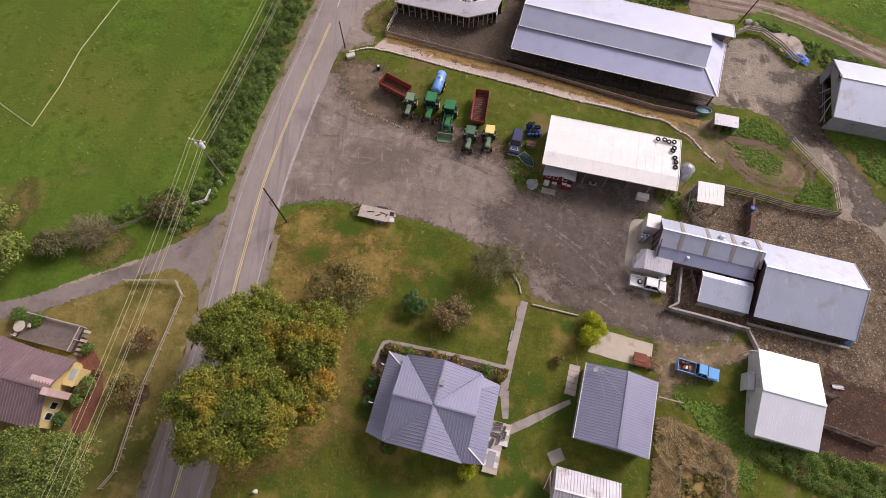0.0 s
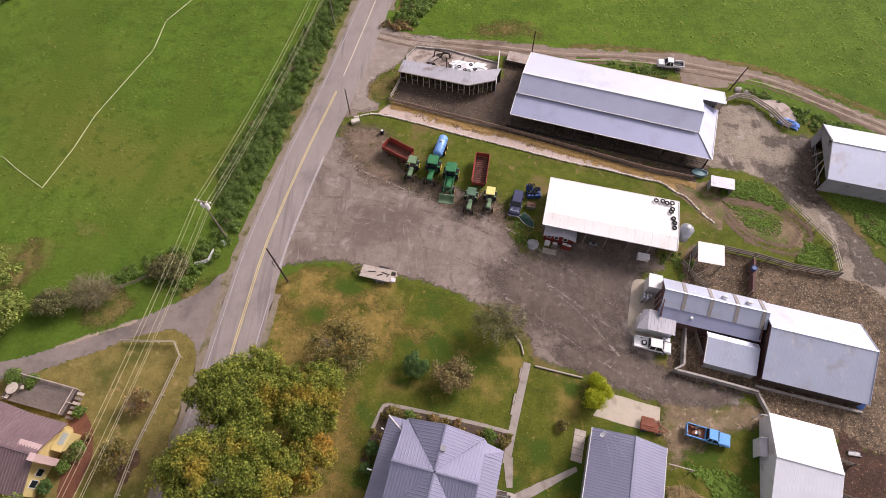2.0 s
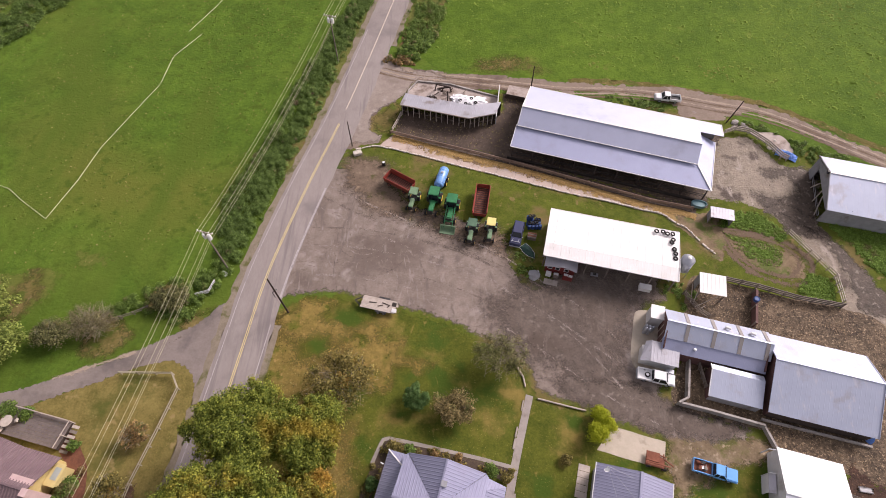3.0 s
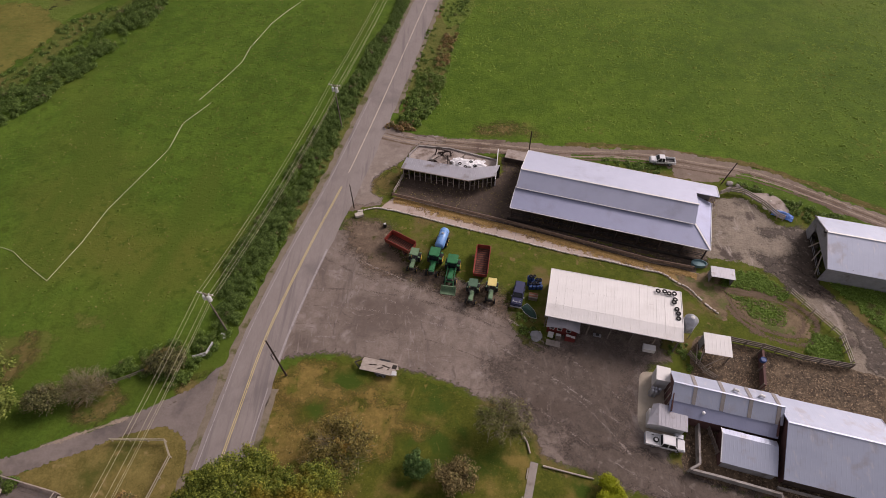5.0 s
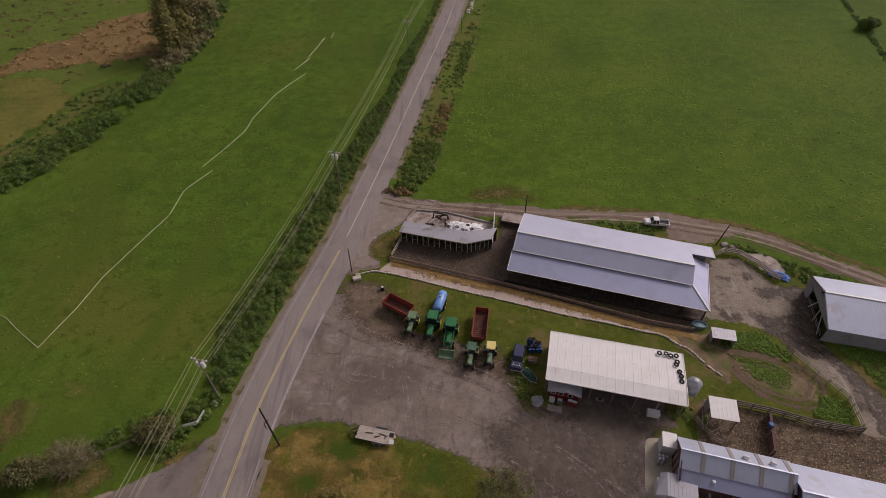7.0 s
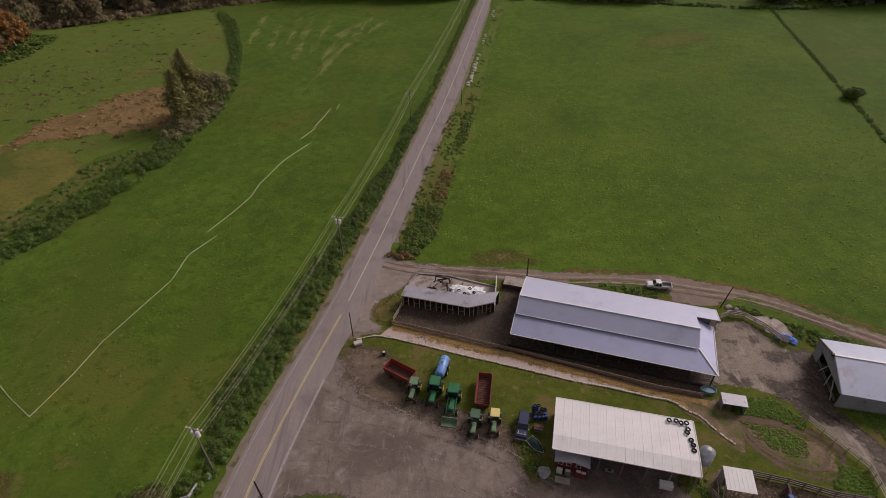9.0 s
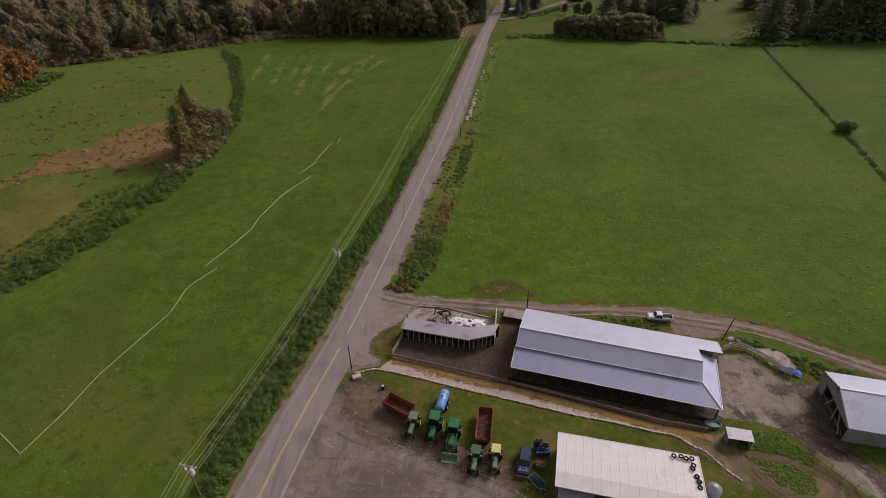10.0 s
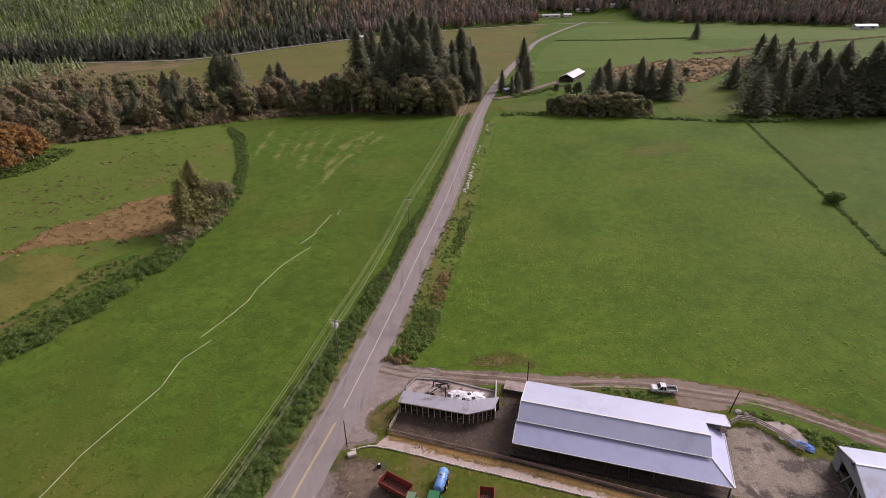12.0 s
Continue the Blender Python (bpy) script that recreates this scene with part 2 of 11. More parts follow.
def thicket(name, poly, gap, high, radius, per, size, material, label, category="hedge", seed=1, kind="stuff", bare=-9.0, dense=False):
    """A mass of leafy clumps over an area; bare from -0.5 to 0.5 opens gaps in it."""
    rng = np.random.default_rng(seed)
    q = scatter(rng, poly, gap)
    q = q[np.array([noise.noise(Vector((a * 0.16, b * 0.16, seed + 0.5))) for a, b in q]) + rng.normal(0, 0.2, len(q)) > bare]
    k = len(q)
    z = np.array([0.5 + 0.5 * noise.noise(Vector((a * 0.22, b * 0.22, seed))) for a, b in q]) * high * rng.uniform(0.5, 1.1, k)
    mids = np.column_stack([q, np.maximum(z - 0.3 * radius, 0.05)])
    v = [clumps(rng, mids, radius * rng.uniform(0.6, 1.3, k), per, size, lift=0.8, loose=0.4)]
    low = mids.copy()
    low[:, 2] *= 0.35
    v.append(clumps(rng, low, radius * rng.uniform(0.8, 1.4, k), max(per // 3, 6), size * 1.5, lift=1.0, loose=0.3))
    if dense:
        rad = radius * rng.uniform(0.6, 1.1, k)
        v.append(masses(rng, mids, np.column_stack([rad, rad, rad]) * 0.55))
    return tagged(quads(name, np.concatenate(v), material), label, category, kind=kind)


def limbs(bm, rng, base, top, r, reach, count, twist=0.3, depth=1):
    """A trunk from base to top with limbs that fork out of its upper part."""
    base, top = Vector(base), Vector(top)
    mid = base.lerp(top, 0.5) + Vector((rng.normal(0, 0.03), rng.normal(0, 0.03), 0)) * (top - base).length
    tube(bm, base, mid, r, r * 0.75, 8)
    tube(bm, mid, top, r * 0.75, r * 0.35, 8)
    tips = []
    for i in range(count):
        f = rng.uniform(0.35, 0.95)
        s = base.lerp(mid, f * 2) if f < 0.5 else mid.lerp(top, f * 2 - 1)
        a = 2 * math.pi * (i + rng.uniform(-twist, twist)) / count * 2.6
        ln = reach * rng.uniform(0.55, 1.0)
        e = s + Vector((math.cos(a) * ln, math.sin(a) * ln, ln * rng.uniform(0.25, 0.75)))
        k = s.lerp(e, 0.5) + Vector((0, 0, 0.08 * ln))
        tube(bm, s, k, r * 0.32, r * 0.2, 6)
        tube(bm, k, e, r * 0.2, r * 0.06, 6)
        tips.append(e)
        if depth:
            for _ in range(3):
                g = k.lerp(e, rng.uniform(0.1, 0.9))
                h = g + Vector((rng.normal(0, 1), rng.normal(0, 1), rng.uniform(0.2, 1))) * ln * 0.32
                tube(bm, g, h, r * 0.1, r * 0.03, 5)
                tips.append(h)
    return tips


def broadleaf(name, m, high, rx, ry, label, leaf, bark_mat, lumps=60, per=90, size=0.3, lump=1.6, low=0.35, seed=1, category="tree", group="", twigs=0, sparse=False, boughs=0, loose=0.45, dense=False):
    """A tree: trunk with limbs, and a crown of leafy lumps with gaps."""
    rng = np.random.default_rng(seed)
    t = thing(name, m, label, category, group)
    bm = bmesh.new()
    limbs(bm, rng, (0, 0, 0), (0, 0, high * 0.78), max(0.05, high * 0.028), min(rx, ry) * 0.8, 11)
    part("trunk", bm, bark_mat, t)
    d = rng.normal(0, 1, (lumps, 3))
    d /= np.linalg.norm(d, axis=1)[:, None]
    d[:, 2] = np.where(d[:, 2] < -0.35, -d[:, 2], d[:, 2])
    hz = high * (1 - low) / 2
    mids = d * rng.uniform(0.45 if sparse else 0.62, 0.95, (lumps, 1)) * (max(rx - lump * 0.5, 0.2), max(ry - lump * 0.5, 0.2), max(hz - lump * 0.3, 0.2)) + (0, 0, high * low + hz)
    rad = lump * rng.uniform(0.55, 1.25, lumps)
    if boughs:  # each lump a bough of smaller tufts
        e = rng.normal(0, 1, (lumps * boughs, 3))
        e /= np.linalg.norm(e, axis=1)[:, None]
        e[:, 2] = np.where(e[:, 2] < -0.2, -e[:, 2], e[:, 2])
        mids = np.repeat(mids, boughs, 0) + e * (np.repeat(rad, boughs) * rng.uniform(0.55, 1.0, lumps * boughs))[:, None]
        rad = np.repeat(rad, boughs) * rng.uniform(0.28, 0.48, lumps * boughs)
    v = clumps(rng, mids, rad, per, size, lift=1.1 if dense else 0.35, loose=loose)
    if dense:
        v = np.concatenate([v, masses(rng, mids, np.column_stack([rad, rad, rad * 1.1]) * 0.5)])
    quads("crown", v, leaf, t)
    if twigs:
        bm = bmesh.new()
        for _ in range(twigs):
            a, e = rng.uniform(0, 6.283), rng.uniform(0.2, 1.0)
            g = a + rng.normal(0, 0.9)
            s = Vector((math.cos(g) * rx * e * 0.45, math.sin(g) * ry * e * 0.45, high * rng.uniform(0.2, 0.6)))
            q = Vector((math.cos(a) * rx * e, math.sin(a) * ry * e, high * rng.uniform(0.5, 0.98) * (1.1 - 0.35 * e)))
            k = s.lerp(q, 0.5) + Vector((rng.normal(0, 0.2), rng.normal(0, 0.2), 0.2))
            tube(bm, s, k, 0.035, 0.022, 4, False)
            tube(bm, k, q, 0.022, 0.01, 4, False)
        part("twiggy_crown", bm, bark_mat, t)
    return t


def conifer(name, m, high, wide, label, leaf, seed=1, whorls=24, arms=9, category="tree", group="", droop=0.25, ragged=0.3):
    """A conifer: straight trunk and whorls of drooping sprays that shorten towards the tip."""
    rng = np.random.default_rng(seed)
    t = thing(name, m, label, category, group)
    bm = bmesh.new()
    tube(bm, (0, 0, 0), (0, 0, high * 0.97), high * 0.016, 0.03, 7)
    part("trunk", bm, bark, t)
    k = whorls * arms
    f = np.repeat(np.linspace(0, 1, whorls), arms)
    ln = wide * (1 - f) ** 0.52 * np.repeat(rng.uniform(1 - ragged, 1 + ragged * 0.4, whorls), arms) * rng.uniform(0.6, 1.1, k) + 0.2
    a = rng.uniform(0, 2 * math.pi, k)
    ln *= np.minimum(1, 0.55 + 3 * f) * np.array([0.85 + 0.75 * noise.noise(Vector((math.cos(u) * 0.8, math.sin(u) * 0.8, v * 4 + seed))) for u, v in zip(a, f)])
    mids, nrm, size = [], [], []
    for e in (0.3, 0.45, 0.6, 0.73, 0.86, 0.98):
        r = ln * e
        z = high * (0.07 + 0.92 * f) - droop * r * (0.6 + e) + rng.normal(0, 0.012 * high, k)
        mids.append(np.column_stack([np.cos(a) * r, np.sin(a) * r, np.maximum(z, 0.2)]) + rng.normal(0, 0.14, (k, 3)) * ln[:, None])
        nrm.append(np.column_stack([np.cos(a) * 0.9, np.sin(a) * 0.9, np.full(k, 1.0)]))
        size.append((0.11 * ln + 0.16) * (1.25 - 0.5 * e))
    v = [leaves(rng, np.concatenate(mids), np.concatenate(nrm), np.concatenate(size), 0.5, 0.28)]
    for z in np.linspace(0.04, 0.93, 18):  # the dense heart: ragged skirts round the trunk
        w = wide * 0.36 * (1 - z) ** 0.6 + 0.1
        a = np.linspace(0, 2 * math.pi, 9, endpoint=False) + rng.uniform(0, 6)
        out = w * rng.uniform(0.7, 1.25, 9)
        low, top = np.column_stack([np.cos(a) * out, np.sin(a) * out, high * z - droop * out + rng.normal(0, 0.01 * high, 9)]), np.column_stack([np.cos(a) * w * 0.2, np.sin(a) * w * 0.2, np.full(9, high * min(z + 0.1, 0.98))])
        low[:, 2] = np.maximum(low[:, 2], 0.1)
        v.append(np.stack([low, np.roll(low, -1, 0), np.roll(top, -1, 0), top], 1))
    quads("crown", np.concatenate(v), leaf, t)
    return t
# ---- materials ----
def graph(name):
    m = bpy.data.materials.new(name)
    m.use_nodes = True
    return m, m.node_tree.nodes, m.node_tree.links, m.node_tree.nodes["Principled BSDF"]


def ramp(n, l, source, stops):
    r = n.new("ShaderNodeValToRGB")
    while len(r.color_ramp.elements) < len(stops):
        r.color_ramp.elements.new(0.5)
    for e, (at, c) in zip(r.color_ramp.elements, stops):
        e.position, e.color = at, (*c, 1)
    l.new(source, r.inputs[0])
    return r.outputs[0]


def blend(n, l, mask, a, b, mode="MIX"):
    x = n.new("ShaderNodeMix")
    x.data_type, x.blend_type = "RGBA", mode
    for k, v in ((0, mask), (6, a), (7, b)):
        if isinstance(v, (int, float)):
            x.inputs[k].default_value = v
        elif isinstance(v, tuple):
            x.inputs[k].default_value = (*v, 1)
        else:
            l.new(v, x.inputs[k])
    return x.outputs[2]


def speck(n, l, scale, detail=4.0, rough=0.6, vector=None, stretch=None, shift=0.0, turn=0.0, warp=0.0):
    t = n.new("ShaderNodeTexNoise")
    t.inputs["Scale"].default_value, t.inputs["Detail"].default_value, t.inputs["Roughness"].default_value = scale, detail, rough
    if vector is None:
        vector = n.new("ShaderNodeNewGeometry").outputs["Position"]
    mp = n.new("ShaderNodeMapping")
    mp.inputs["Scale"].default_value = stretch or (1, 1, 1)
    mp.inputs["Location"].default_value = (shift, shift * 0.7, shift * 1.3)
    mp.inputs["Rotation"].default_value = (0, 0, radians(turn))
    t.inputs["Distortion"].default_value = warp
    l.new(vector, mp.inputs[0])
    l.new(mp.outputs[0], t.inputs["Vector"])
    return t.outputs["Fac"]


def step_mask(n, l, source, lo, hi):
    r = n.new("ShaderNodeMapRange")
    r.interpolation_type = "SMOOTHSTEP"
    r.inputs[1].default_value, r.inputs[2].default_value = lo, hi
    l.new(source, r.inputs[0])
    return r.outputs[0]


def bumped(n, l, bsdf, height, strength, distance):
    b = n.new("ShaderNodeBump")
    b.inputs["Strength"].default_value, b.inputs["Distance"].default_value = strength, distance
    l.new(height, b.inputs["Height"])
    l.new(b.outputs[0], bsdf.inputs["Normal"])


def surface(name, dark, light, fine=6.0, coarse=0.15, rough=0.85, bump=0.3, depth=0.05, metal=0.0, stain=None, stain_scale=0.05,
            stain_at=(0.55, 0.7), spots=None, spots_scale=2.0, spots_at=(0.62, 0.7), stretch=None, rim=None, local=False, spec=0.3, island=0.0, streaks=(), sharp=0.18, fade=0.04):
    """Two tones mottled at three scales, with optional large stains, small spots and an edge that thins out over the ground below."""
    m, n, l, b = graph(name)
    vec = n.new("ShaderNodeTexCoord").outputs["Object"] if local else None
    f = speck(n, l, fine, 6, 0.65, vec, stretch)
    c = speck(n, l, coarse, 4, 0.6, vec, stretch, 17.0)
    mid = speck(n, l, math.sqrt(fine * coarse), 5, 0.62, vec, stretch, 29.0)
    total = None
    for source, share in ((f, 0.36), (mid, 0.36), (c, 0.28)):
        mixed = n.new("ShaderNodeMath")
        mixed.operation = "MULTIPLY_ADD"
        l.new(source, mixed.inputs[0])
        mixed.inputs[1].default_value, mixed.inputs[2].default_value = share, 0.0
        if total:
            l.new(total.outputs[0], mixed.inputs[2])
        total = mixed
    sharp *= 0.8
    col = ramp(n, l, mixed.outputs[0], [(0.5 - sharp, dark), (0.5 + sharp, light)])
    if stain:
        col = blend(n, l, step_mask(n, l, speck(n, l, stain_scale, 6, 0.62, vec, None, 41.0), *stain_at), col, stain)
    if spots:
        col = blend(n, l, step_mask(n, l, speck(n, l, spots_scale, 3, 0.55, vec, None, 83.0), *spots_at), col, spots)
    for tone, scale, pull, turn, lo, hi, warp in streaks:
        col = blend(n, l, step_mask(n, l, speck(n, l, scale, 5, 0.6, vec, pull, scale * 31, turn, warp), lo, hi), col, tone)
    if rim:
        at = n.new("ShaderNodeAttribute")
        at.attribute_name = "rim"
        add = n.new("ShaderNodeMath")
        add.operation = "MULTIPLY_ADD"
        l.new(speck(n, l, 0.9, 9, 0.8), add.inputs[0])
        add.inputs[1].default_value = 2.4
        l.new(at.outputs["Fac"], add.inputs[2])
        if not fade:
            col = blend(n, l, step_mask(n, l, add.outputs[0], 1.6, 2.0), col, rim)
        else:
            clear = n.new("ShaderNodeBsdfTransparent")
            thin = n.new("ShaderNodeMixShader")
            l.new(step_mask(n, l, add.outputs[0], 1.7 - fade, 1.7 + fade), thin.inputs[0])
            l.new(b.outputs[0], thin.inputs[1])
            l.new(clear.outputs[0], thin.inputs[2])
            l.new(thin.outputs[0], n["Material Output"].inputs[0])
    if island:
        g = n.new("ShaderNodeNewGeometry")
        hs = n.new("ShaderNodeHueSaturation")
        mr = n.new("ShaderNodeMapRange")
        mr.inputs[3].default_value, mr.inputs[4].default_value = 1 - island, 1 + island
        l.new(g.outputs["Random Per Island"], mr.inputs[0])
        l.new(mr.outputs[0], hs.inputs["Value"])
        l.new(col, hs.inputs["Color"])
        col = hs.outputs[0]
    l.new(col, b.inputs["Base Color"])
    b.inputs["Roughness"].default_value, b.inputs["Metallic"].default_value = rough, metal
    b.inputs["Specular IOR Level"].default_value = spec
    if bump:
        bumped(n, l, b, f, bump, depth)
    return m


GREEN_A, GREEN_B = (0.052, 0.097, 0.011), (0.098, 0.166, 0.019)
pasture = surface("pasture_grass", GREEN_A, GREEN_B, 1.5, 0.04, 0.9, 0.5, 0.3, stain=(0.115, 0.132, 0.022), stain_scale=0.018, stain_at=(0.5, 0.74),
                  spots=(0.062, 0.1, 0.011), spots_scale=0.55, spots_at=(0.5, 0.72), spec=0.1, streaks=[((0.078, 0.118, 0.015), 0.06, (1, 0.25, 1), -12, 0.5, 0.7, 0.6)], sharp=0.12)
pasture_dark = surface("bank_grass", (0.07, 0.098, 0.018), (0.135, 0.155, 0.032), 0.9, 0.08, 0.9, 0.8, 0.3, stain=(0.16, 0.125, 0.045), stain_scale=0.09, stain_at=(0.5, 0.66), spec=0.1, rim=(0.1, 0.125, 0.025))
lawn_grass = surface("lawn_grass", (0.052, 0.068, 0.009), (0.116, 0.124, 0.018), 3.0, 0.16, 0.9, 0.6, 0.1, stain=(0.235, 0.172, 0.05), stain_scale=0.13,
                     stain_at=(0.50, 0.69), spots=(0.052, 0.086, 0.011), spots_scale=0.22, spots_at=(0.48, 0.64), spec=0.1, rim=(0.15, 0.135, 0.038),
                     streaks=[((0.2, 0.155, 0.042), 0.7, (1, 0.6, 1), 20, 0.6, 0.74, 1.0)], sharp=0.12)
dry_grass = surface("dry_grass", (0.125, 0.104, 0.028), (0.24, 0.187, 0.063), 3.0, 0.18, 0.9, 0.6, 0.1, stain=(0.085, 0.092, 0.02), stain_scale=0.11,
                    stain_at=(0.5, 0.66), spots=(0.27, 0.2, 0.085), spots_scale=0.5, spots_at=(0.58, 0.7), spec=0.1, rim=(0.12, 0.12, 0.024), sharp=0.13)
gravel = surface("worn_gravel", (0.172, 0.134, 0.11), (0.278, 0.224, 0.19), 3.5, 0.16, 0.9, 0.3, 0.03, stain=(0.13, 0.098, 0.08), stain_scale=0.06,
                 stain_at=(0.5, 0.7), spots=(0.31, 0.262, 0.235), spots_scale=0.3, spots_at=(0.58, 0.76), fade=0.3, rim=(0.17, 0.135, 0.085),
                 streaks=[((0.15, 0.118, 0.1), 0.3, (1, 0.3, 1), 55, 0.5, 0.72, 2.5), ((0.3, 0.252, 0.226), 0.5, (1, 0.35, 1), -60, 0.56, 0.76, 2.5), ((0.15, 0.115, 0.095), 1.2, (0.3, 1, 1), 18, 0.56, 0.72, 2.0)], sharp=0.13)
pale_gravel = surface("pale_gravel", (0.215, 0.172, 0.143), (0.335, 0.275, 0.235), 3.5, 0.16, 0.9, 0.3, 0.03, stain=(0.17, 0.13, 0.105), stain_scale=0.1, stain_at=(0.52, 0.7), spots=(0.38, 0.325, 0.29), spots_scale=0.4, spots_at=(0.58, 0.76), fade=0.3, rim=(0.17, 0.135, 0.085), sharp=0.16)
asphalt = surface("grey_asphalt", (0.236, 0.2, 0.183), (0.3, 0.258, 0.238), 4.0, 0.1, 0.85, 0.15, 0.02, stain=(0.2, 0.17, 0.16), stain_scale=0.12,
                  stain_at=(0.52, 0.75), stretch=(1, 0.35, 1), streaks=[((0.2, 0.17, 0.162), 0.9, (1, 0.05, 1), 13, 0.52, 0.7, 0.2)])
side_asphalt = surface("lane_asphalt", (0.165, 0.134, 0.116), (0.245, 0.203, 0.182), 3.0, 0.1, 0.85, 0.25, 0.03, stain=(0.12, 0.1, 0.092), stain_scale=0.15,
                       stain_at=(0.5, 0.7), spots=(0.36, 0.33, 0.31), spots_scale=0.3, spots_at=(0.7, 0.76), rim=(0.14, 0.115, 0.06))
track_dirt = surface("track_dirt", (0.165, 0.122, 0.092), (0.275, 0.212, 0.168), 2.5, 0.12, 0.9, 0.4, 0.05, stain=(0.115, 0.078, 0.06), stain_scale=0.12,
                     stain_at=(0.5, 0.65), spots=(0.32, 0.28, 0.26), spots_scale=0.35, spots_at=(0.62, 0.75), rim=(0.19, 0.15, 0.105))
loop_dirt = surface("loop_dirt", (0.13, 0.09, 0.052), (0.25, 0.18, 0.105), 3.0, 0.3, 0.9, 0.5, 0.08, stain=(0.1, 0.12, 0.026), stain_scale=0.35, stain_at=(0.46, 0.6), rim=(0.09, 0.12, 0.02), sharp=0.13)
loop_green = surface("rank_green_grass", (0.07, 0.13, 0.018), (0.15, 0.23, 0.04), 3.0, 0.3, 0.9, 0.8, 0.1, stain=(0.14, 0.12, 0.04), stain_scale=0.4, stain_at=(0.56, 0.68), rim=(0.17, 0.125, 0.06), spec=0.1)
lane_concrete = surface("wet_concrete", (0.41, 0.315, 0.262), (0.52, 0.42, 0.362), 1.5, 0.25, 0.6, 0.15, 0.01, stain=(0.33, 0.24, 0.19), stain_scale=0.3,
                        stain_at=(0.54, 0.7), rim=(0.2, 0.15, 0.09), fade=0)
walk_concrete = surface("walk_concrete", (0.26, 0.225, 0.2), (0.36, 0.315, 0.28), 2.0, 0.3, 0.85, 0.2, 0.01, stain=(0.2, 0.17, 0.14), stain_scale=0.5, stain_at=(0.52, 0.7))
pad_concrete = surface("pad_concrete", (0.40, 0.345, 0.27), (0.52, 0.45, 0.36), 1.5, 0.25, 0.85, 0.1, 0.01, stain=(0.33, 0.28, 0.215), stain_scale=0.5, stain_at=(0.52, 0.7),
                       spots=(0.12, 0.1, 0.08), spots_scale=0.8, spots_at=(0.75, 0.78))
straw_mat = surface("straw", (0.21, 0.13, 0.045), (0.42, 0.29, 0.115), 4.0, 0.4, 0.9, 0.7, 0.08, stain=(0.17, 0.11, 0.06), stain_scale=0.5, stain_at=(0.48, 0.6),
                    rim=(0.28, 0.19, 0.1))
dark_mud = surface("dark_mud", (0.04, 0.027, 0.019), (0.12, 0.085, 0.063), 3.4, 0.3, 0.8, 0.8, 0.12, spots=(0.18, 0.14, 0.11), spots_scale=3.0, spots_at=(0.58, 0.7), sharp=0.14, rim=(0.17, 0.125, 0.095))
wet_mud = surface("wet_mud", (0.046, 0.034, 0.025), (0.125, 0.095, 0.072), 3.2, 0.3, 0.75, 0.8, 0.1, spots=(0.22, 0.18, 0.145), spots_scale=1.6, spots_at=(0.56, 0.7), fade=0.35, rim=(0.17, 0.125, 0.095), sharp=0.14)
slurry = surface("slurry", (0.168, 0.132, 0.098), (0.31, 0.252, 0.19), 2.6, 0.2, 0.7, 0.9, 0.15, stain=(0.075, 0.052, 0.038), stain_scale=0.14, stain_at=(0.56, 0.66), streaks=[((0.37, 0.31, 0.26), 0.4, (1, 0.3, 1), 30, 0.58, 0.72, 1.2)], sharp=0.14,
                 spots=(0.33, 0.28, 0.235), spots_scale=0.6, spots_at=(0.64, 0.75), rim=(0.1, 0.085, 0.045))
churned = surface("churned_mud", (0.046, 0.032, 0.020), (0.192, 0.138, 0.088), 3.4, 0.3, 0.85, 1.0, 0.12, stain=(0.06, 0.04, 0.027), stain_scale=0.2, stain_at=(0.54, 0.7),
                  spots=(0.33, 0.24, 0.15), spots_scale=3.2, spots_at=(0.58, 0.66), sharp=0.1)
red_mud = surface("red_mud", (0.03, 0.015, 0.01), (0.088, 0.045, 0.028), 3.2, 0.3, 0.85, 0.8, 0.15, spots=(0.22, 0.13, 0.07), spots_scale=2.4, spots_at=(0.6, 0.7), rim=(0.08, 0.06, 0.025), sharp=0.13)
soil = surface("garden_soil", (0.05, 0.034, 0.024), (0.11, 0.08, 0.055), 3.0, 0.4, 0.9, 0.6, 0.06)
bracken_mat = surface("bracken", (0.14, 0.09, 0.038), (0.31, 0.205, 0.088), 0.8, 0.06, 0.95, 0.8, 0.5, stain=(0.12, 0.1, 0.036), stain_scale=0.045, stain_at=(0.52, 0.64), spots=(0.15, 0.105, 0.045), spots_scale=0.25, spots_at=(0.56, 0.68), rim=(0.13, 0.125, 0.035), spec=0.1)
rough_grass = surface("rough_grass", (0.078, 0.122, 0.018), (0.145, 0.19, 0.036), 1.4, 0.03, 0.95, 0.8, 0.4, stain=(0.15, 0.145, 0.04), stain_scale=0.045, stain_at=(0.54, 0.7),
                      spots=(0.04, 0.045, 0.014), spots_scale=0.22, spots_at=(0.62, 0.7), spec=0.1)
yellow_grass = surface("yellow_grass", (0.115, 0.115, 0.025), (0.2, 0.18, 0.046), 0.8, 0.06, 0.95, 0.6, 0.3, stain=(0.09, 0.115, 0.022), stain_scale=0.06, stain_at=(0.48, 0.64), spots=(0.085, 0.1, 0.022), spots_scale=0.4, spots_at=(0.62, 0.7), rim=(0.12, 0.135, 0.026), spec=0.1)
streak_grass = surface("streak_grass", (0.075, 0.115, 0.016), (0.13, 0.16, 0.03), 0.6, 0.05, 0.95, 0.5, 0.2, stain=(0.19, 0.215, 0.062), stain_scale=0.07, stain_at=(0.4, 0.56), rim=(0.08, 0.13, 0.018), spec=0.1)
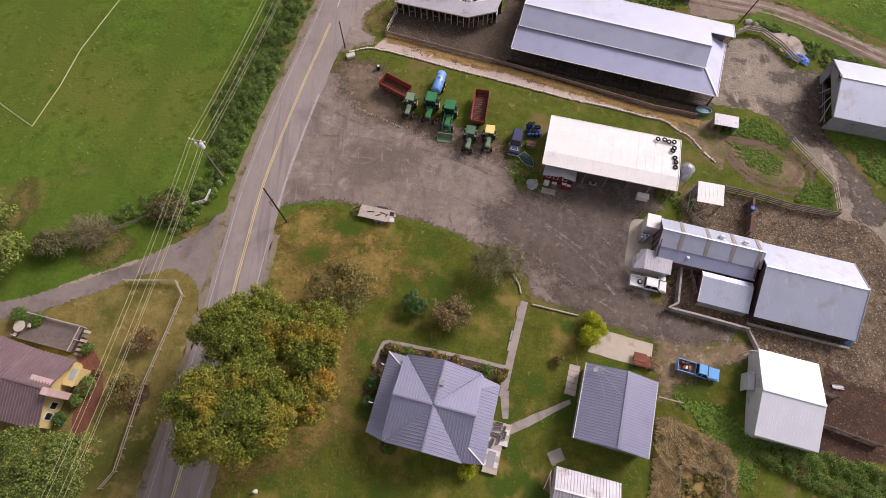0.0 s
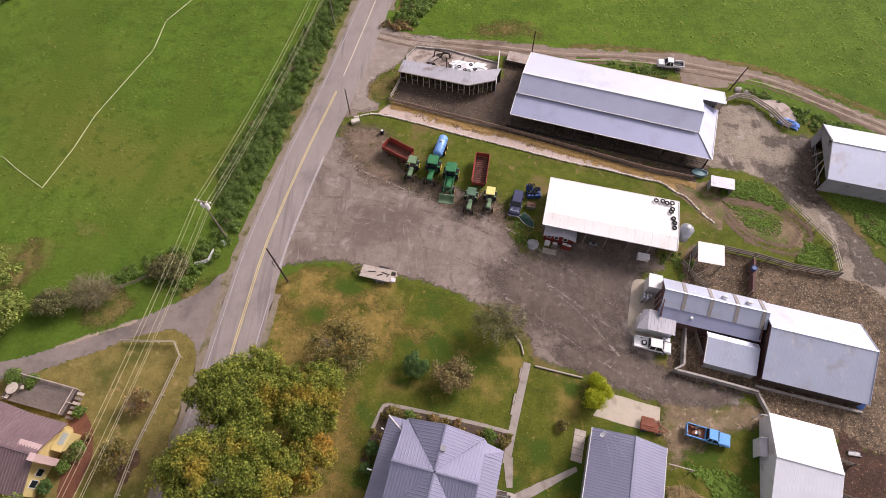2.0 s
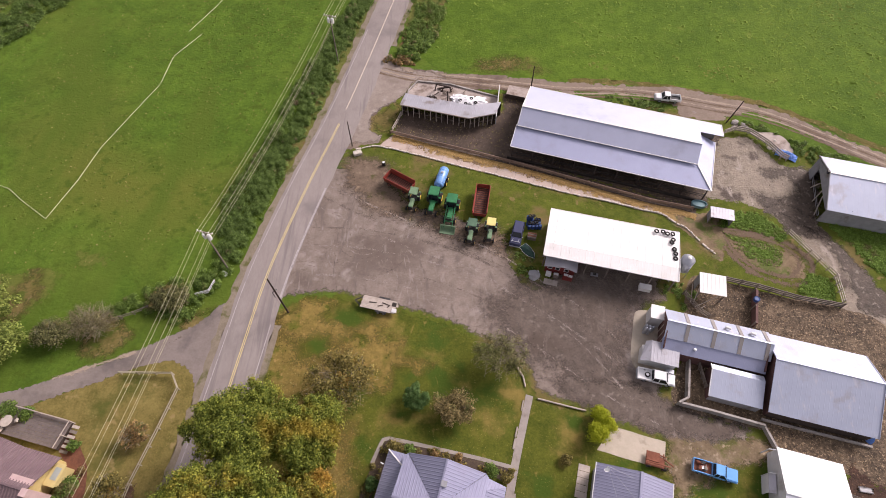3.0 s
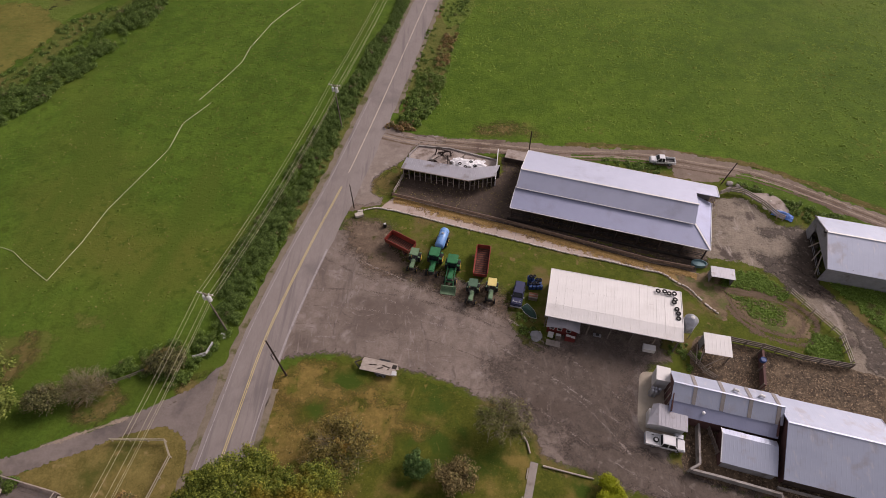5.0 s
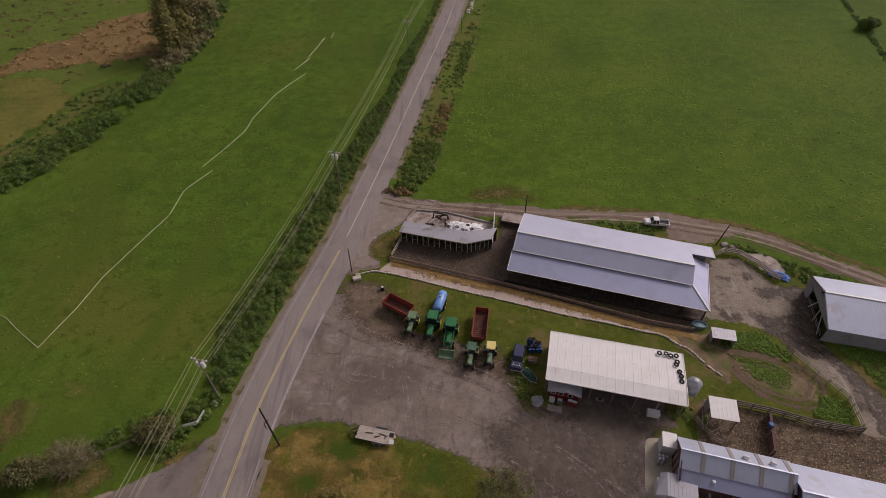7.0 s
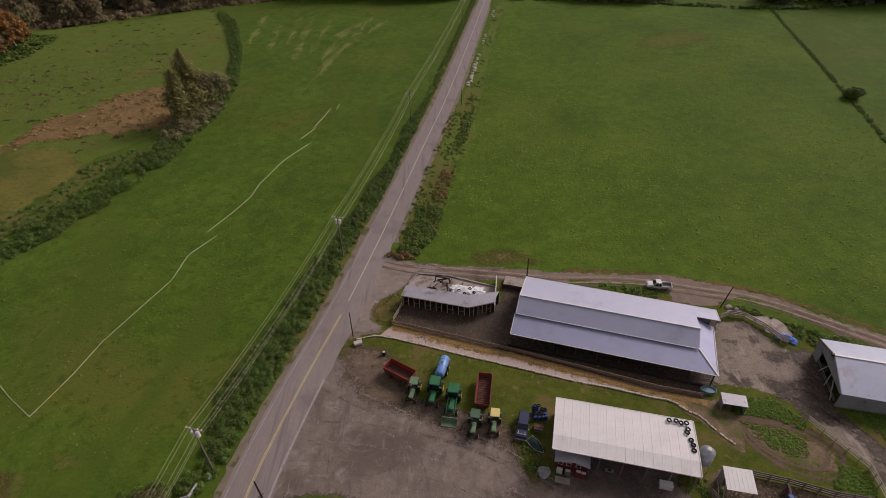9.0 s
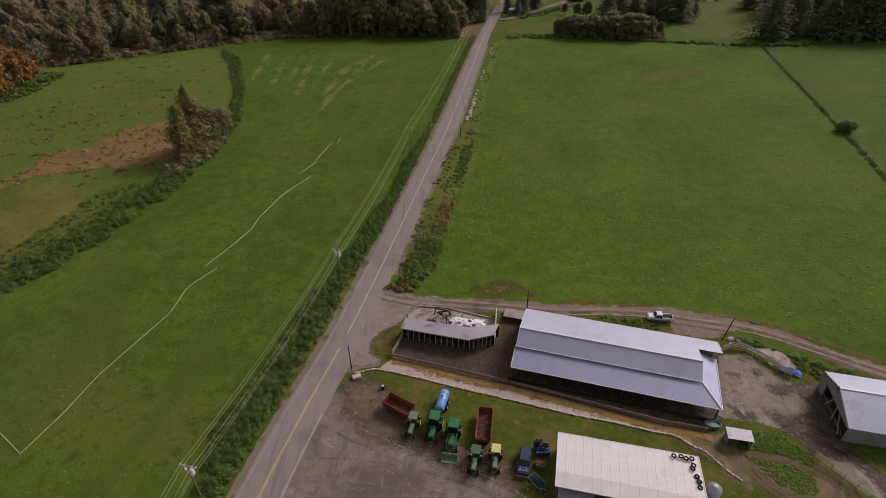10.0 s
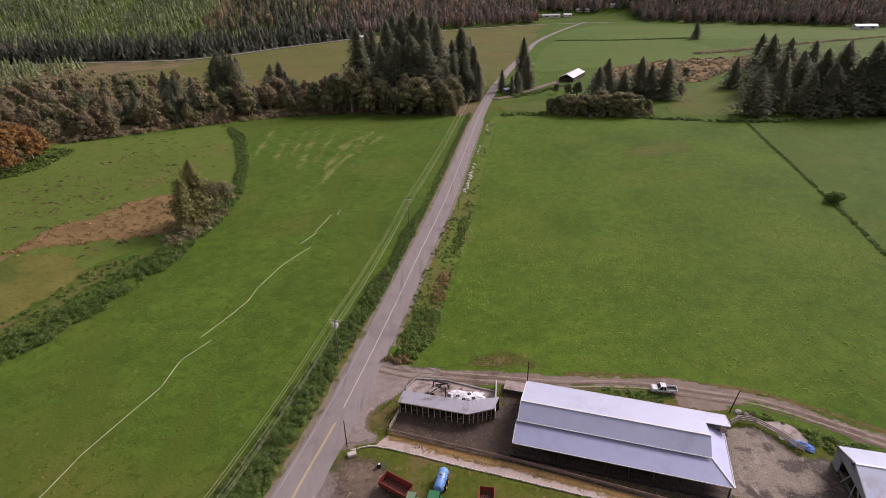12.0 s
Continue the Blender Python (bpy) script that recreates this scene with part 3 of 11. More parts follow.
verge_grass = surface("verge_grass", (0.08, 0.1, 0.02), (0.165, 0.165, 0.045), 1.2, 0.1, 0.95, 0.8, 0.3, stain=(0.16, 0.1, 0.045), stain_scale=0.12, stain_at=(0.55, 0.66), rim=(0.07, 0.09, 0.022), spec=0.1)
bright_grass = surface("bright_grass", (0.075, 0.128, 0.022), (0.12, 0.18, 0.036), 0.2, 0.012, 0.95, 0.3, 0.3, stain=(0.12, 0.14, 0.03), stain_scale=0.01, stain_at=(0.5, 0.7), spec=0.1)
field_olive = surface("olive_field", (0.105, 0.112, 0.026), (0.155, 0.152, 0.045), 0.2, 0.015, 0.95, 0.3, 0.3, stain=(0.16, 0.13, 0.048), stain_scale=0.012, stain_at=(0.5, 0.68), spec=0.1, rim=(0.1, 0.11, 0.03))
paddock = surface("paddock_grass", (0.08, 0.112, 0.022), (0.13, 0.155, 0.035), 0.3, 0.03, 0.95, 0.3, 0.3, stain=(0.14, 0.125, 0.035), stain_scale=0.03, stain_at=(0.5, 0.7), spec=0.1, rim=(0.1, 0.11, 0.03))
yellow_paint = surface("yellow_paint", (0.52, 0.40, 0.17), (0.64, 0.52, 0.27), 3.0, 0.3, 0.7, 0, 0, spots=(0.28, 0.22, 0.15), spots_scale=2.5, spots_at=(0.6, 0.68))
white_paint = surface("white_paint", (0.3, 0.265, 0.255), (0.43, 0.385, 0.375), 3.0, 0.3, 0.7, 0, 0, spots=(0.26, 0.23, 0.23), spots_scale=2.0, spots_at=(0.55, 0.65))
pale_paint = surface("pale_paint", (0.48, 0.39, 0.3), (0.6, 0.51, 0.42), 3.0, 0.3, 0.7, 0, 0, spots=(0.27, 0.23, 0.22), spots_scale=1.2, spots_at=(0.56, 0.66))

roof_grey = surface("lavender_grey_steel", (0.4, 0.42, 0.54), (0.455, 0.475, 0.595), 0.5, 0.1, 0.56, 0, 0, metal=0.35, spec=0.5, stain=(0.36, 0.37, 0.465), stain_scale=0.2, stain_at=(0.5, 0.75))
# lit copy of the barn steel: reflected sky put into a paler colour
roof_upper = surface("sky_lit_lavender_steel", (0.52, 0.54, 0.66), (0.585, 0.605, 0.725), 0.5, 0.1, 0.5, 0, 0, metal=0.35, spec=0.5, stain=(0.45, 0.46, 0.56), stain_scale=0.2, stain_at=(0.5, 0.75))
# darker copy of the barn steel, for the dimmer look of the lean-to slopes
roof_lean = surface("dim_lavender_steel", (0.315, 0.335, 0.465), (0.36, 0.38, 0.515), 0.5, 0.1, 0.6, 0, 0, metal=0.3, spec=0.5, stain=(0.29, 0.3, 0.395), stain_scale=0.2, stain_at=(0.5, 0.75))
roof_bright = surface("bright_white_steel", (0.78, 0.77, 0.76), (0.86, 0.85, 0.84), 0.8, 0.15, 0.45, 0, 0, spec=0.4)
# greyer copy of the white steel, with the front slope's shade in its colour
roof_white_shaded = surface("shaded_white_steel", (0.6, 0.61, 0.66), (0.69, 0.7, 0.745), 0.8, 0.15, 0.5, 0, 0, spec=0.4)
roof_blue = surface("blue_grey_steel", (0.265, 0.265, 0.365), (0.315, 0.315, 0.415), 0.6, 0.12, 0.36, 0, 0, metal=0.5, spec=0.5, stain=(0.27, 0.26, 0.355), stain_scale=0.3, stain_at=(0.5, 0.75))
roof_white = surface("white_steel_sheet", (0.74, 0.715, 0.69), (0.82, 0.795, 0.77), 0.8, 0.15, 0.5, 0, 0, spec=0.4, stain=(0.70, 0.67, 0.64), stain_scale=0.3, stain_at=(0.5, 0.75), stretch=(0.4, 1, 1))
roof_pale = surface("pale_galvanised_sheet", (0.435, 0.47, 0.575), (0.505, 0.54, 0.645), 0.6, 0.12, 0.42, 0, 0, metal=0.35, spec=0.5, stain=(0.42, 0.41, 0.46), stain_scale=0.35, stain_at=(0.52, 0.72),
                    streaks=[((0.56, 0.56, 0.62), 1.2, (1, 0.1, 1), -15, 0.58, 0.72, 0.3)])
roof_rust = surface("weathered_tin", (0.38, 0.37, 0.4), (0.49, 0.48, 0.52), 0.9, 0.2, 0.5, 0, 0, metal=0.2, spec=0.4, stain=(0.27, 0.235, 0.215), stain_scale=0.5, stain_at=(0.53, 0.7))
roof_patch = surface("dull_tin_strip", (0.25, 0.225, 0.21), (0.34, 0.31, 0.29), 1.0, 0.3, 0.6, 0, 0)
roof_brown = surface("brown_steel_sheet", (0.17, 0.115, 0.122), (0.235, 0.165, 0.17), 0.8, 0.15, 0.45, 0, 0, metal=0.2, spec=0.4)
white_wall = surface("white_board_wall", (0.56, 0.55, 0.55), (0.68, 0.67, 0.66), 1.5, 0.2, 0.6, 0.1, 0.01, stain=(0.42, 0.39, 0.35), stain_scale=0.4, stain_at=(0.55, 0.75))
grey_wall = surface("grey_board_wall", (0.24, 0.24, 0.25), (0.34, 0.34, 0.35), 1.5, 0.3, 0.75, 0.1, 0.01, stain=(0.17, 0.15, 0.14), stain_scale=0.4, stain_at=(0.52, 0.7))
yellow_wall = surface("yellow_board_wall", (0.54, 0.42, 0.17), (0.65, 0.53, 0.25), 1.5, 0.3, 0.7, 0.05, 0.01)
red_wall = surface("red_board_wall", (0.13, 0.018, 0.016), (0.21, 0.035, 0.03), 2.0, 0.3, 0.75, 0.1, 0.01)
brown_wall = surface("dull_red_boards", (0.10, 0.05, 0.045), (0.17, 0.09, 0.08), 2.0, 0.3, 0.8, 0.1, 0.01)
pink_stone = surface("pink_painted_masonry", (0.48, 0.33, 0.31), (0.6, 0.44, 0.42), 2.0, 0.3, 0.8, 0.1, 0.01)
old_wood = surface("weathered_wood", (0.13, 0.105, 0.085), (0.27, 0.225, 0.19), 6.0, 0.6, 0.9, 0.4, 0.01, local=True)
pale_wood = surface("pale_weathered_wood", (0.34, 0.285, 0.24), (0.52, 0.45, 0.39), 5.0, 0.6, 0.9, 0.3, 0.01, local=True)
dark_wood = surface("dark_creosoted_wood", (0.035, 0.025, 0.02), (0.075, 0.055, 0.045), 5.0, 0.6, 0.9, 0.3, 0.01, local=True)
feed_wood = surface("muddy_feed_boards", (0.17, 0.115, 0.085), (0.3, 0.215, 0.165), 4.0, 0.6, 0.9, 0.4, 0.01, local=True)
concrete = surface("stained_concrete", (0.27, 0.245, 0.225), (0.42, 0.385, 0.355), 1.6, 0.3, 0.85, 0.2, 0.01, stain=(0.19, 0.165, 0.145), stain_scale=0.6, stain_at=(0.5, 0.7))
slab_concrete = surface("dirty_slab", (0.33, 0.27, 0.235), (0.48, 0.405, 0.36), 1.2, 0.3, 0.85, 0.2, 0.02, stain=(0.2, 0.15, 0.12), stain_scale=0.35, stain_at=(0.5, 0.66), spots=(0.12, 0.08, 0.06), spots_scale=0.9, spots_at=(0.66, 0.74))
# near-black colour that stands in for shade inside open buildings
shade_dark = surface("interior_shade", (0.02, 0.016, 0.014), (0.045, 0.036, 0.03), 1.5, 0.3, 0.9, 0.2, 0.02)
rubber = surface("black_rubber", (0.014, 0.013, 0.013), (0.03, 0.028, 0.027), 4.0, 0.5, 0.8, 0.1, 0.01)
steel = surface("galvanised_steel", (0.38, 0.39, 0.43), (0.5, 0.51, 0.55), 2.0, 0.4, 0.4, 0, 0, metal=0.5, spec=0.5)
dark_metal = surface("dark_metal", (0.03, 0.03, 0.032), (0.06, 0.058, 0.058), 3.0, 0.4, 0.55, 0, 0, metal=0.3)
glass = surface("dark_window_glass", (0.012, 0.015, 0.02), (0.02, 0.024, 0.03), 0.5, 0.1, 0.2, 0, 0, spec=0.5)
green_paint = surface("green_tractor_paint", (0.014, 0.13, 0.045), (0.03, 0.2, 0.075), 2.0, 0.4, 0.4, 0, 0, spec=0.5)
pale_green = surface("faded_green_paint", (0.12, 0.2, 0.11), (0.2, 0.3, 0.18), 3.0, 0.5, 0.55, 0, 0)
yellow_rim = surface("yellow_wheel_paint", (0.62, 0.42, 0.05), (0.75, 0.55, 0.1), 2.0, 0.4, 0.5, 0, 0)
pale_yellow = surface("pale_yellow_canopy", (0.72, 0.58, 0.2), (0.82, 0.68, 0.28), 2.0, 0.4, 0.5, 0, 0)
wagon_red = surface("rusty_red_paint", (0.2, 0.03, 0.02), (0.32, 0.065, 0.045), 2.5, 0.4, 0.65, 0, 0, stain=(0.19, 0.07, 0.035), stain_scale=0.8, stain_at=(0.5, 0.68))
wagon_inside = surface("dark_rusty_floor", (0.05, 0.022, 0.018), (0.11, 0.05, 0.04), 3.0, 0.5, 0.8, 0.1, 0.01)
rust = surface("rust", (0.15, 0.05, 0.03), (0.27, 0.1, 0.06), 3.0, 0.5, 0.85, 0.2, 0.01)
tank_blue = surface("sky_blue_paint", (0.13, 0.3, 0.62), (0.2, 0.4, 0.75), 1.5, 0.4, 0.35, 0, 0, spec=0.5)
truck_blue = surface("light_blue_car_paint", (0.12, 0.36, 0.72), (0.17, 0.43, 0.8), 1.0, 0.3, 0.25, 0, 0, spec=0.6)
truck_white = surface("white_car_paint", (0.72, 0.72, 0.72), (0.8, 0.8, 0.8), 1.0, 0.3, 0.3, 0, 0, spec=0.6)
suv_blue = surface("dark_blue_car_paint", (0.035, 0.04, 0.085), (0.055, 0.06, 0.13), 1.0, 0.3, 0.5, 0, 0, spec=0.3)
tarp_blue = surface("blue_tarpaulin", (0.07, 0.17, 0.5), (0.13, 0.27, 0.65), 2.0, 0.5, 0.5, 0.4, 0.05)
tarp_white = surface("white_plastic_sheet", (0.75, 0.74, 0.75), (0.85, 0.84, 0.85), 1.2, 0.4, 0.45, 0.4, 0.06)
drum_blue = surface("blue_plastic_drum", (0.02, 0.05, 0.16), (0.05, 0.1, 0.26), 2.0, 0.5, 0.45, 0, 0)
pipe_mat = surface("dull_aluminium", (0.58, 0.6, 0.34), (0.68, 0.7, 0.43), 1.0, 0.2, 0.5, 0, 0)
stone = surface("pale_stone", (0.42, 0.37, 0.31), (0.66, 0.6, 0.53), 2.5, 0.5, 0.9, 0.3, 0.02, local=True)
bark = surface("tree_bark", (0.06, 0.045, 0.035), (0.13, 0.1, 0.08), 6.0, 0.6, 0.95, 0.5, 0.02)
pale_bark = surface("pale_bark", (0.22, 0.185, 0.135), (0.38, 0.325, 0.245), 6.0, 0.6, 0.95, 0.5, 0.02)


def foliage(name, a, b, c=None, share=0.0, patch_scale=0.25, soft=0.1, spread=0.33, through_leaf=0.38):
    """Leaves: every leaf its own tone between a and b, with clouds of colour c."""
    m, n, l, bsdf = graph(name)
    g = n.new("ShaderNodeNewGeometry")
    col = ramp(n, l, g.outputs["Random Per Island"], [(0.0, a), (1.0, b)])
    if c:
        col = blend(n, l, step_mask(n, l, speck(n, l, patch_scale, 3, 0.6), 0.67 - share - soft / 2, 0.67 - share + soft / 2), col, c)
        tone = n.new("ShaderNodeHueSaturation")
        mr = n.new("ShaderNodeMapRange")
        mr.inputs[3].default_value, mr.inputs[4].default_value = 1 - spread, 1 + 0.9 * spread
        l.new(g.outputs["Random Per Island"], mr.inputs[0])
        l.new(mr.outputs[0], tone.inputs["Value"])
        l.new(col, tone.inputs["Color"])
        col = tone.outputs[0]
    l.new(col, bsdf.inputs["Base Color"])
    bsdf.inputs["Roughness"].default_value, bsdf.inputs["Specular IOR Level"].default_value = 0.7, 0.2
    t = n.new("ShaderNodeBsdfTranslucent")
    l.new(col, t.inputs[0])
    mix = n.new("ShaderNodeMixShader")
    mix.inputs[0].default_value = through_leaf
    l.new(bsdf.outputs[0], mix.inputs[1])
    l.new(t.outputs[0], mix.inputs[2])
    l.new(mix.outputs[0], n["Material Output"].inputs[0])
    return m


maple_leaf = foliage("maple_leaves", (0.095, 0.145, 0.022), (0.3, 0.33, 0.055), (0.42, 0.32, 0.05), 0.07, 0.22, 0.25)
gold_leaf = foliage("golden_maple_leaves", (0.16, 0.17, 0.03), (0.36, 0.31, 0.05), (0.46, 0.27, 0.05), 0.14, 0.3, 0.2)
hedge_leaf = foliage("bramble_leaves", (0.088, 0.15, 0.032), (0.18, 0.265, 0.064), (0.23, 0.18, 0.1), 0.0, 0.35)
weed_leaf = foliage("weed_leaves", (0.1, 0.165, 0.032), (0.19, 0.28, 0.06), (0.22, 0.2, 0.08), 0.03, 0.4)
shrub_leaf = foliage("dark_shrub_leaves", (0.05, 0.115, 0.032), (0.14, 0.225, 0.065))
lime_leaf = foliage("lime_leaves", (0.22, 0.28, 0.01), (0.5, 0.52, 0.03))
olive_leaf = foliage("olive_leaves", (0.13, 0.115, 0.035), (0.31, 0.255, 0.08), (0.34, 0.21, 0.05), 0.05, 0.4)
brown_leaf = foliage("brown_leaves", (0.18, 0.115, 0.05), (0.4, 0.265, 0.11), (0.16, 0.17, 0.06), 0.1, 0.6)
twig_grey = foliage("bare_twigs", (0.145, 0.125, 0.062), (0.3, 0.265, 0.135))
tan_leaf = foliage("tan_leaves", (0.17, 0.135, 0.055), (0.35, 0.275, 0.125), (0.2, 0.2, 0.07), 0.06, 0.5)
apple_leaf = foliage("grey_green_leaves", (0.11, 0.115, 0.045), (0.25, 0.245, 0.1), (0.28, 0.22, 0.08), 0.03, 0.4)
lane_leaf = foliage("yellow_green_leaves", (0.13, 0.18, 0.035), (0.3, 0.345, 0.085), (0.28, 0.25, 0.09), 0.02, 0.4)
# conifer, wood, alder and dusk leaf tones lightened in place of distant haze
conifer_leaf = foliage("conifer_needles", (0.19, 0.2, 0.125), (0.29, 0.3, 0.185), (0.28, 0.24, 0.15), 0.0, 0.06, 0.2, 0.15, 0.6)
hill_fir = foliage("hill_fir_needles", (0.13, 0.145, 0.1), (0.19, 0.205, 0.14), (0.19, 0.16, 0.11), 0.0, 0.02, 0.3, 0.15, 0.5)
young_conifer = foliage("young_conifer_needles", (0.27, 0.32, 0.14), (0.4, 0.46, 0.21), (0.2, 0.235, 0.13), 0.1, 0.012, 0.3, 0.15)
wood_leaf = foliage("hazy_autumn_leaves", (0.34, 0.275, 0.17), (0.46, 0.375, 0.235), (0.37, 0.33, 0.19), 0.08, 0.03, 0.2, 0.12, 0.6)
rust_leaf = foliage("rust_leaves", (0.24, 0.12, 0.035), (0.48, 0.26, 0.085), (0.3, 0.22, 0.12), 0.08, 0.12, 0.2)
alder_leaf = foliage("hazy_alder_leaves", (0.28, 0.265, 0.14), (0.41, 0.385, 0.2), (0.36, 0.29, 0.185), 0.05, 0.1, 0.2, 0.12, 0.6)
hay_mat = foliage("dry_stalks", (0.19, 0.135, 0.06), (0.52, 0.39, 0.2), (0.2, 0.17, 0.08), 0.08, 0.5)
tuft_mat = foliage("grass_tufts", (0.115, 0.165, 0.025), (0.185, 0.25, 0.045))
stone_dull = surface("dull_stone", (0.24, 0.2, 0.165), (0.4, 0.345, 0.29), 2.5, 0.5, 0.9, 0.3, 0.02, local=True)
# lightened like the other far leaves: haze put into the colour
dusk_leaf = foliage("hazy_green_leaves", (0.2, 0.21, 0.11), (0.3, 0.31, 0.17), (0.25, 0.2, 0.12), 0.02, 0.1, 0.2, 0.12, 0.6)
litter_leaf = foliage("leaf_litter", (0.2, 0.165, 0.06), (0.36, 0.3, 0.12))
damp_gravel = surface("damp_gravel", (0.08, 0.061, 0.049), (0.155, 0.12, 0.098), 3.2, 0.2, 0.85, 0.35, 0.03, stain=(0.095, 0.07, 0.055), stain_scale=0.12, stain_at=(0.5, 0.7),
                      spots=(0.21, 0.172, 0.146), spots_scale=0.9, spots_at=(0.58, 0.74), fade=0.6, rim=(0.18, 0.145, 0.122), sharp=0.14, streaks=[((0.19, 0.155, 0.13), 0.4, (1, 0.25, 1), 40, 0.56, 0.74, 2.0)])
yard_soil = surface("brown_yard_soil", (0.1, 0.07, 0.046), (0.2, 0.145, 0.103), 3.0, 0.25, 0.88, 0.5, 0.04, stain=(0.095, 0.085, 0.03), stain_scale=0.3, stain_at=(0.56, 0.66), spots=(0.28, 0.21, 0.14), spots_scale=0.9, spots_at=(0.58, 0.72), fade=0.5, rim=(0.18, 0.14, 0.1), sharp=0.14)
scuffed = surface("scuffed_earth", (0.13, 0.092, 0.05), (0.26, 0.19, 0.12), 3.0, 0.3, 0.9, 0.6, 0.06, stain=(0.1, 0.1, 0.022), stain_scale=0.25, stain_at=(0.5, 0.62), spots=(0.34, 0.26, 0.18), spots_scale=1.0,
                  spots_at=(0.58, 0.68), fade=0.5, rim=(0.1, 0.115, 0.018), sharp=0.13)
mulch = surface("bark_mulch", (0.1, 0.04, 0.024), (0.21, 0.085, 0.05), 4.0, 0.5, 0.9, 0.6, 0.05)
leaf_floor = surface("leaf_floor", (0.12, 0.088, 0.045), (0.24, 0.185, 0.095), 0.9, 0.05, 0.95, 0.6, 0.3, stain=(0.1, 0.11, 0.035), stain_scale=0.03, stain_at=(0.5, 0.64), spec=0.1, rim=(0.09, 0.11, 0.03))
trodden_grass = surface("trodden_grass", (0.09, 0.082, 0.02), (0.19, 0.145, 0.055), 2.6, 0.25, 0.92, 0.6, 0.08, stain=(0.08, 0.105, 0.018), stain_scale=0.3, stain_at=(0.5, 0.64), spots=(0.25, 0.19, 0.09), spots_scale=1.2, spots_at=(0.6, 0.7), fade=0.6, rim=(0.1, 0.1, 0.02), spec=0.1, sharp=0.13)
litter_lawn = surface("leaf_strewn_grass", (0.15, 0.115, 0.028), (0.29, 0.2, 0.062), 3.2, 0.3, 0.9, 0.6, 0.06, stain=(0.1, 0.11, 0.016), stain_scale=0.3, stain_at=(0.5, 0.66), spots=(0.33, 0.22, 0.08), spots_scale=1.4,
                      spots_at=(0.6, 0.7), fade=0.75, rim=(0.105, 0.118, 0.016), spec=0.1, sharp=0.13)
deck_wood = surface("dark_deck_boards", (0.11, 0.085, 0.075), (0.2, 0.165, 0.15), 5.0, 0.6, 0.85, 0.3, 0.01, local=True, stain=(0.15, 0.13, 0.12), stain_scale=0.8)
pale_glass = surface("pale_skylight", (0.33, 0.36, 0.34), (0.4, 0.43, 0.4), 1.0, 0.2, 0.3, 0, 0, spec=0.5)
pale_leaf = foliage("pale_green_leaves", (0.1, 0.155, 0.032), (0.27, 0.32, 0.08), (0.3, 0.27, 0.08), 0.0, 0.3)
grass_blade = foliage("long_grass", (0.13, 0.225, 0.03), (0.26, 0.39, 0.075), (0.19, 0.19, 0.06), 0.05, 0.4)
dry_blade = foliage("dry_lawn_blades", (0.15, 0.15, 0.03), (0.32, 0.27, 0.08))
worn_lawn = surface("worn_grass", (0.06, 0.082, 0.01), (0.12, 0.14, 0.02), 3.0, 0.2, 0.9, 0.6, 0.1, stain=(0.17, 0.125, 0.05), stain_scale=0.16, stain_at=(0.5, 0.68), spots=(0.2, 0.15, 0.06), spots_scale=0.8,
                    spots_at=(0.6, 0.72), rim=(0.13, 0.1, 0.045), spec=0.1, sharp=0.13)
straw_blade = foliage("golden_straw", (0.32, 0.2, 0.065), (0.62, 0.42, 0.17))
dung = foliage("dark_clods", (0.1, 0.072, 0.054), (0.19, 0.145, 0.11))
chips = foliage("tan_chips", (0.16, 0.105, 0.06), (0.38, 0.27, 0.17))
# the broad stain also stands in for light and shade on gentle swells
vivid_grass = surface("vivid_pasture", (0.053, 0.1, 0.01), (0.108, 0.176, 0.018), 1.9, 0.03, 0.9, 0.65, 0.22, stain=(0.115, 0.16, 0.022), stain_scale=0.02, stain_at=(0.52, 0.74),
                      spots=(0.062, 0.11, 0.009), spots_scale=0.8, spots_at=(0.5, 0.74), spec=0.1, streaks=[((0.14, 0.17, 0.03), 0.25, (1, 1, 1), 0, 0.6, 0.78, 0.5)], sharp=0.11)
tussock_grass = surface("tussock_grass", (0.075, 0.13, 0.014), (0.165, 0.235, 0.036), 1.2, 0.06, 0.9, 0.5, 0.1, stain=(0.15, 0.17, 0.035), stain_scale=0.05, stain_at=(0.54, 0.7), spec=0.1, sharp=0.13)
fence_wood = surface("weathered_fence_boards", (0.27, 0.235, 0.165), (0.4, 0.355, 0.265), 5.0, 0.6, 0.9, 0.3, 0.01, local=True)
shoulder = surface("gravel_shoulder", (0.16, 0.13, 0.09), (0.27, 0.22, 0.165), 3.0, 0.25, 0.9, 0.4, 0.03, stain=(0.1, 0.1, 0.03), stain_scale=0.3, stain_at=(0.52, 0.66))
olive_patch = surface("dry_olive_grass", (0.085, 0.112, 0.02), (0.14, 0.155, 0.034), 1.6, 0.12, 0.95, 0.6, 0.2, stain=(0.165, 0.135, 0.05), stain_scale=0.25, stain_at=(0.56, 0.7), rim=(0.09, 0.125, 0.02), spec=0.1)
olive_clump = foliage("rush_clumps", (0.1, 0.09, 0.03), (0.19, 0.16, 0.055))
bracken_leaf = foliage("bracken_fronds", (0.24, 0.16, 0.06), (0.5, 0.35, 0.15))
bed_soil = surface("bed_soil", (0.05, 0.026, 0.016), (0.13, 0.075, 0.045), 3.2, 0.3, 0.85, 0.8, 0.1, spots=(0.24, 0.15, 0.075), spots_scale=2.4, spots_at=(0.6, 0.7), rim=(0.2, 0.14, 0.05), sharp=0.13)
poplar_leaf = foliage("olive_poplar_leaves", (0.21, 0.2, 0.075), (0.34, 0.32, 0.12), (0.33, 0.26, 0.12), 0.0, 0.15, 0.2, 0.15, 0.5)


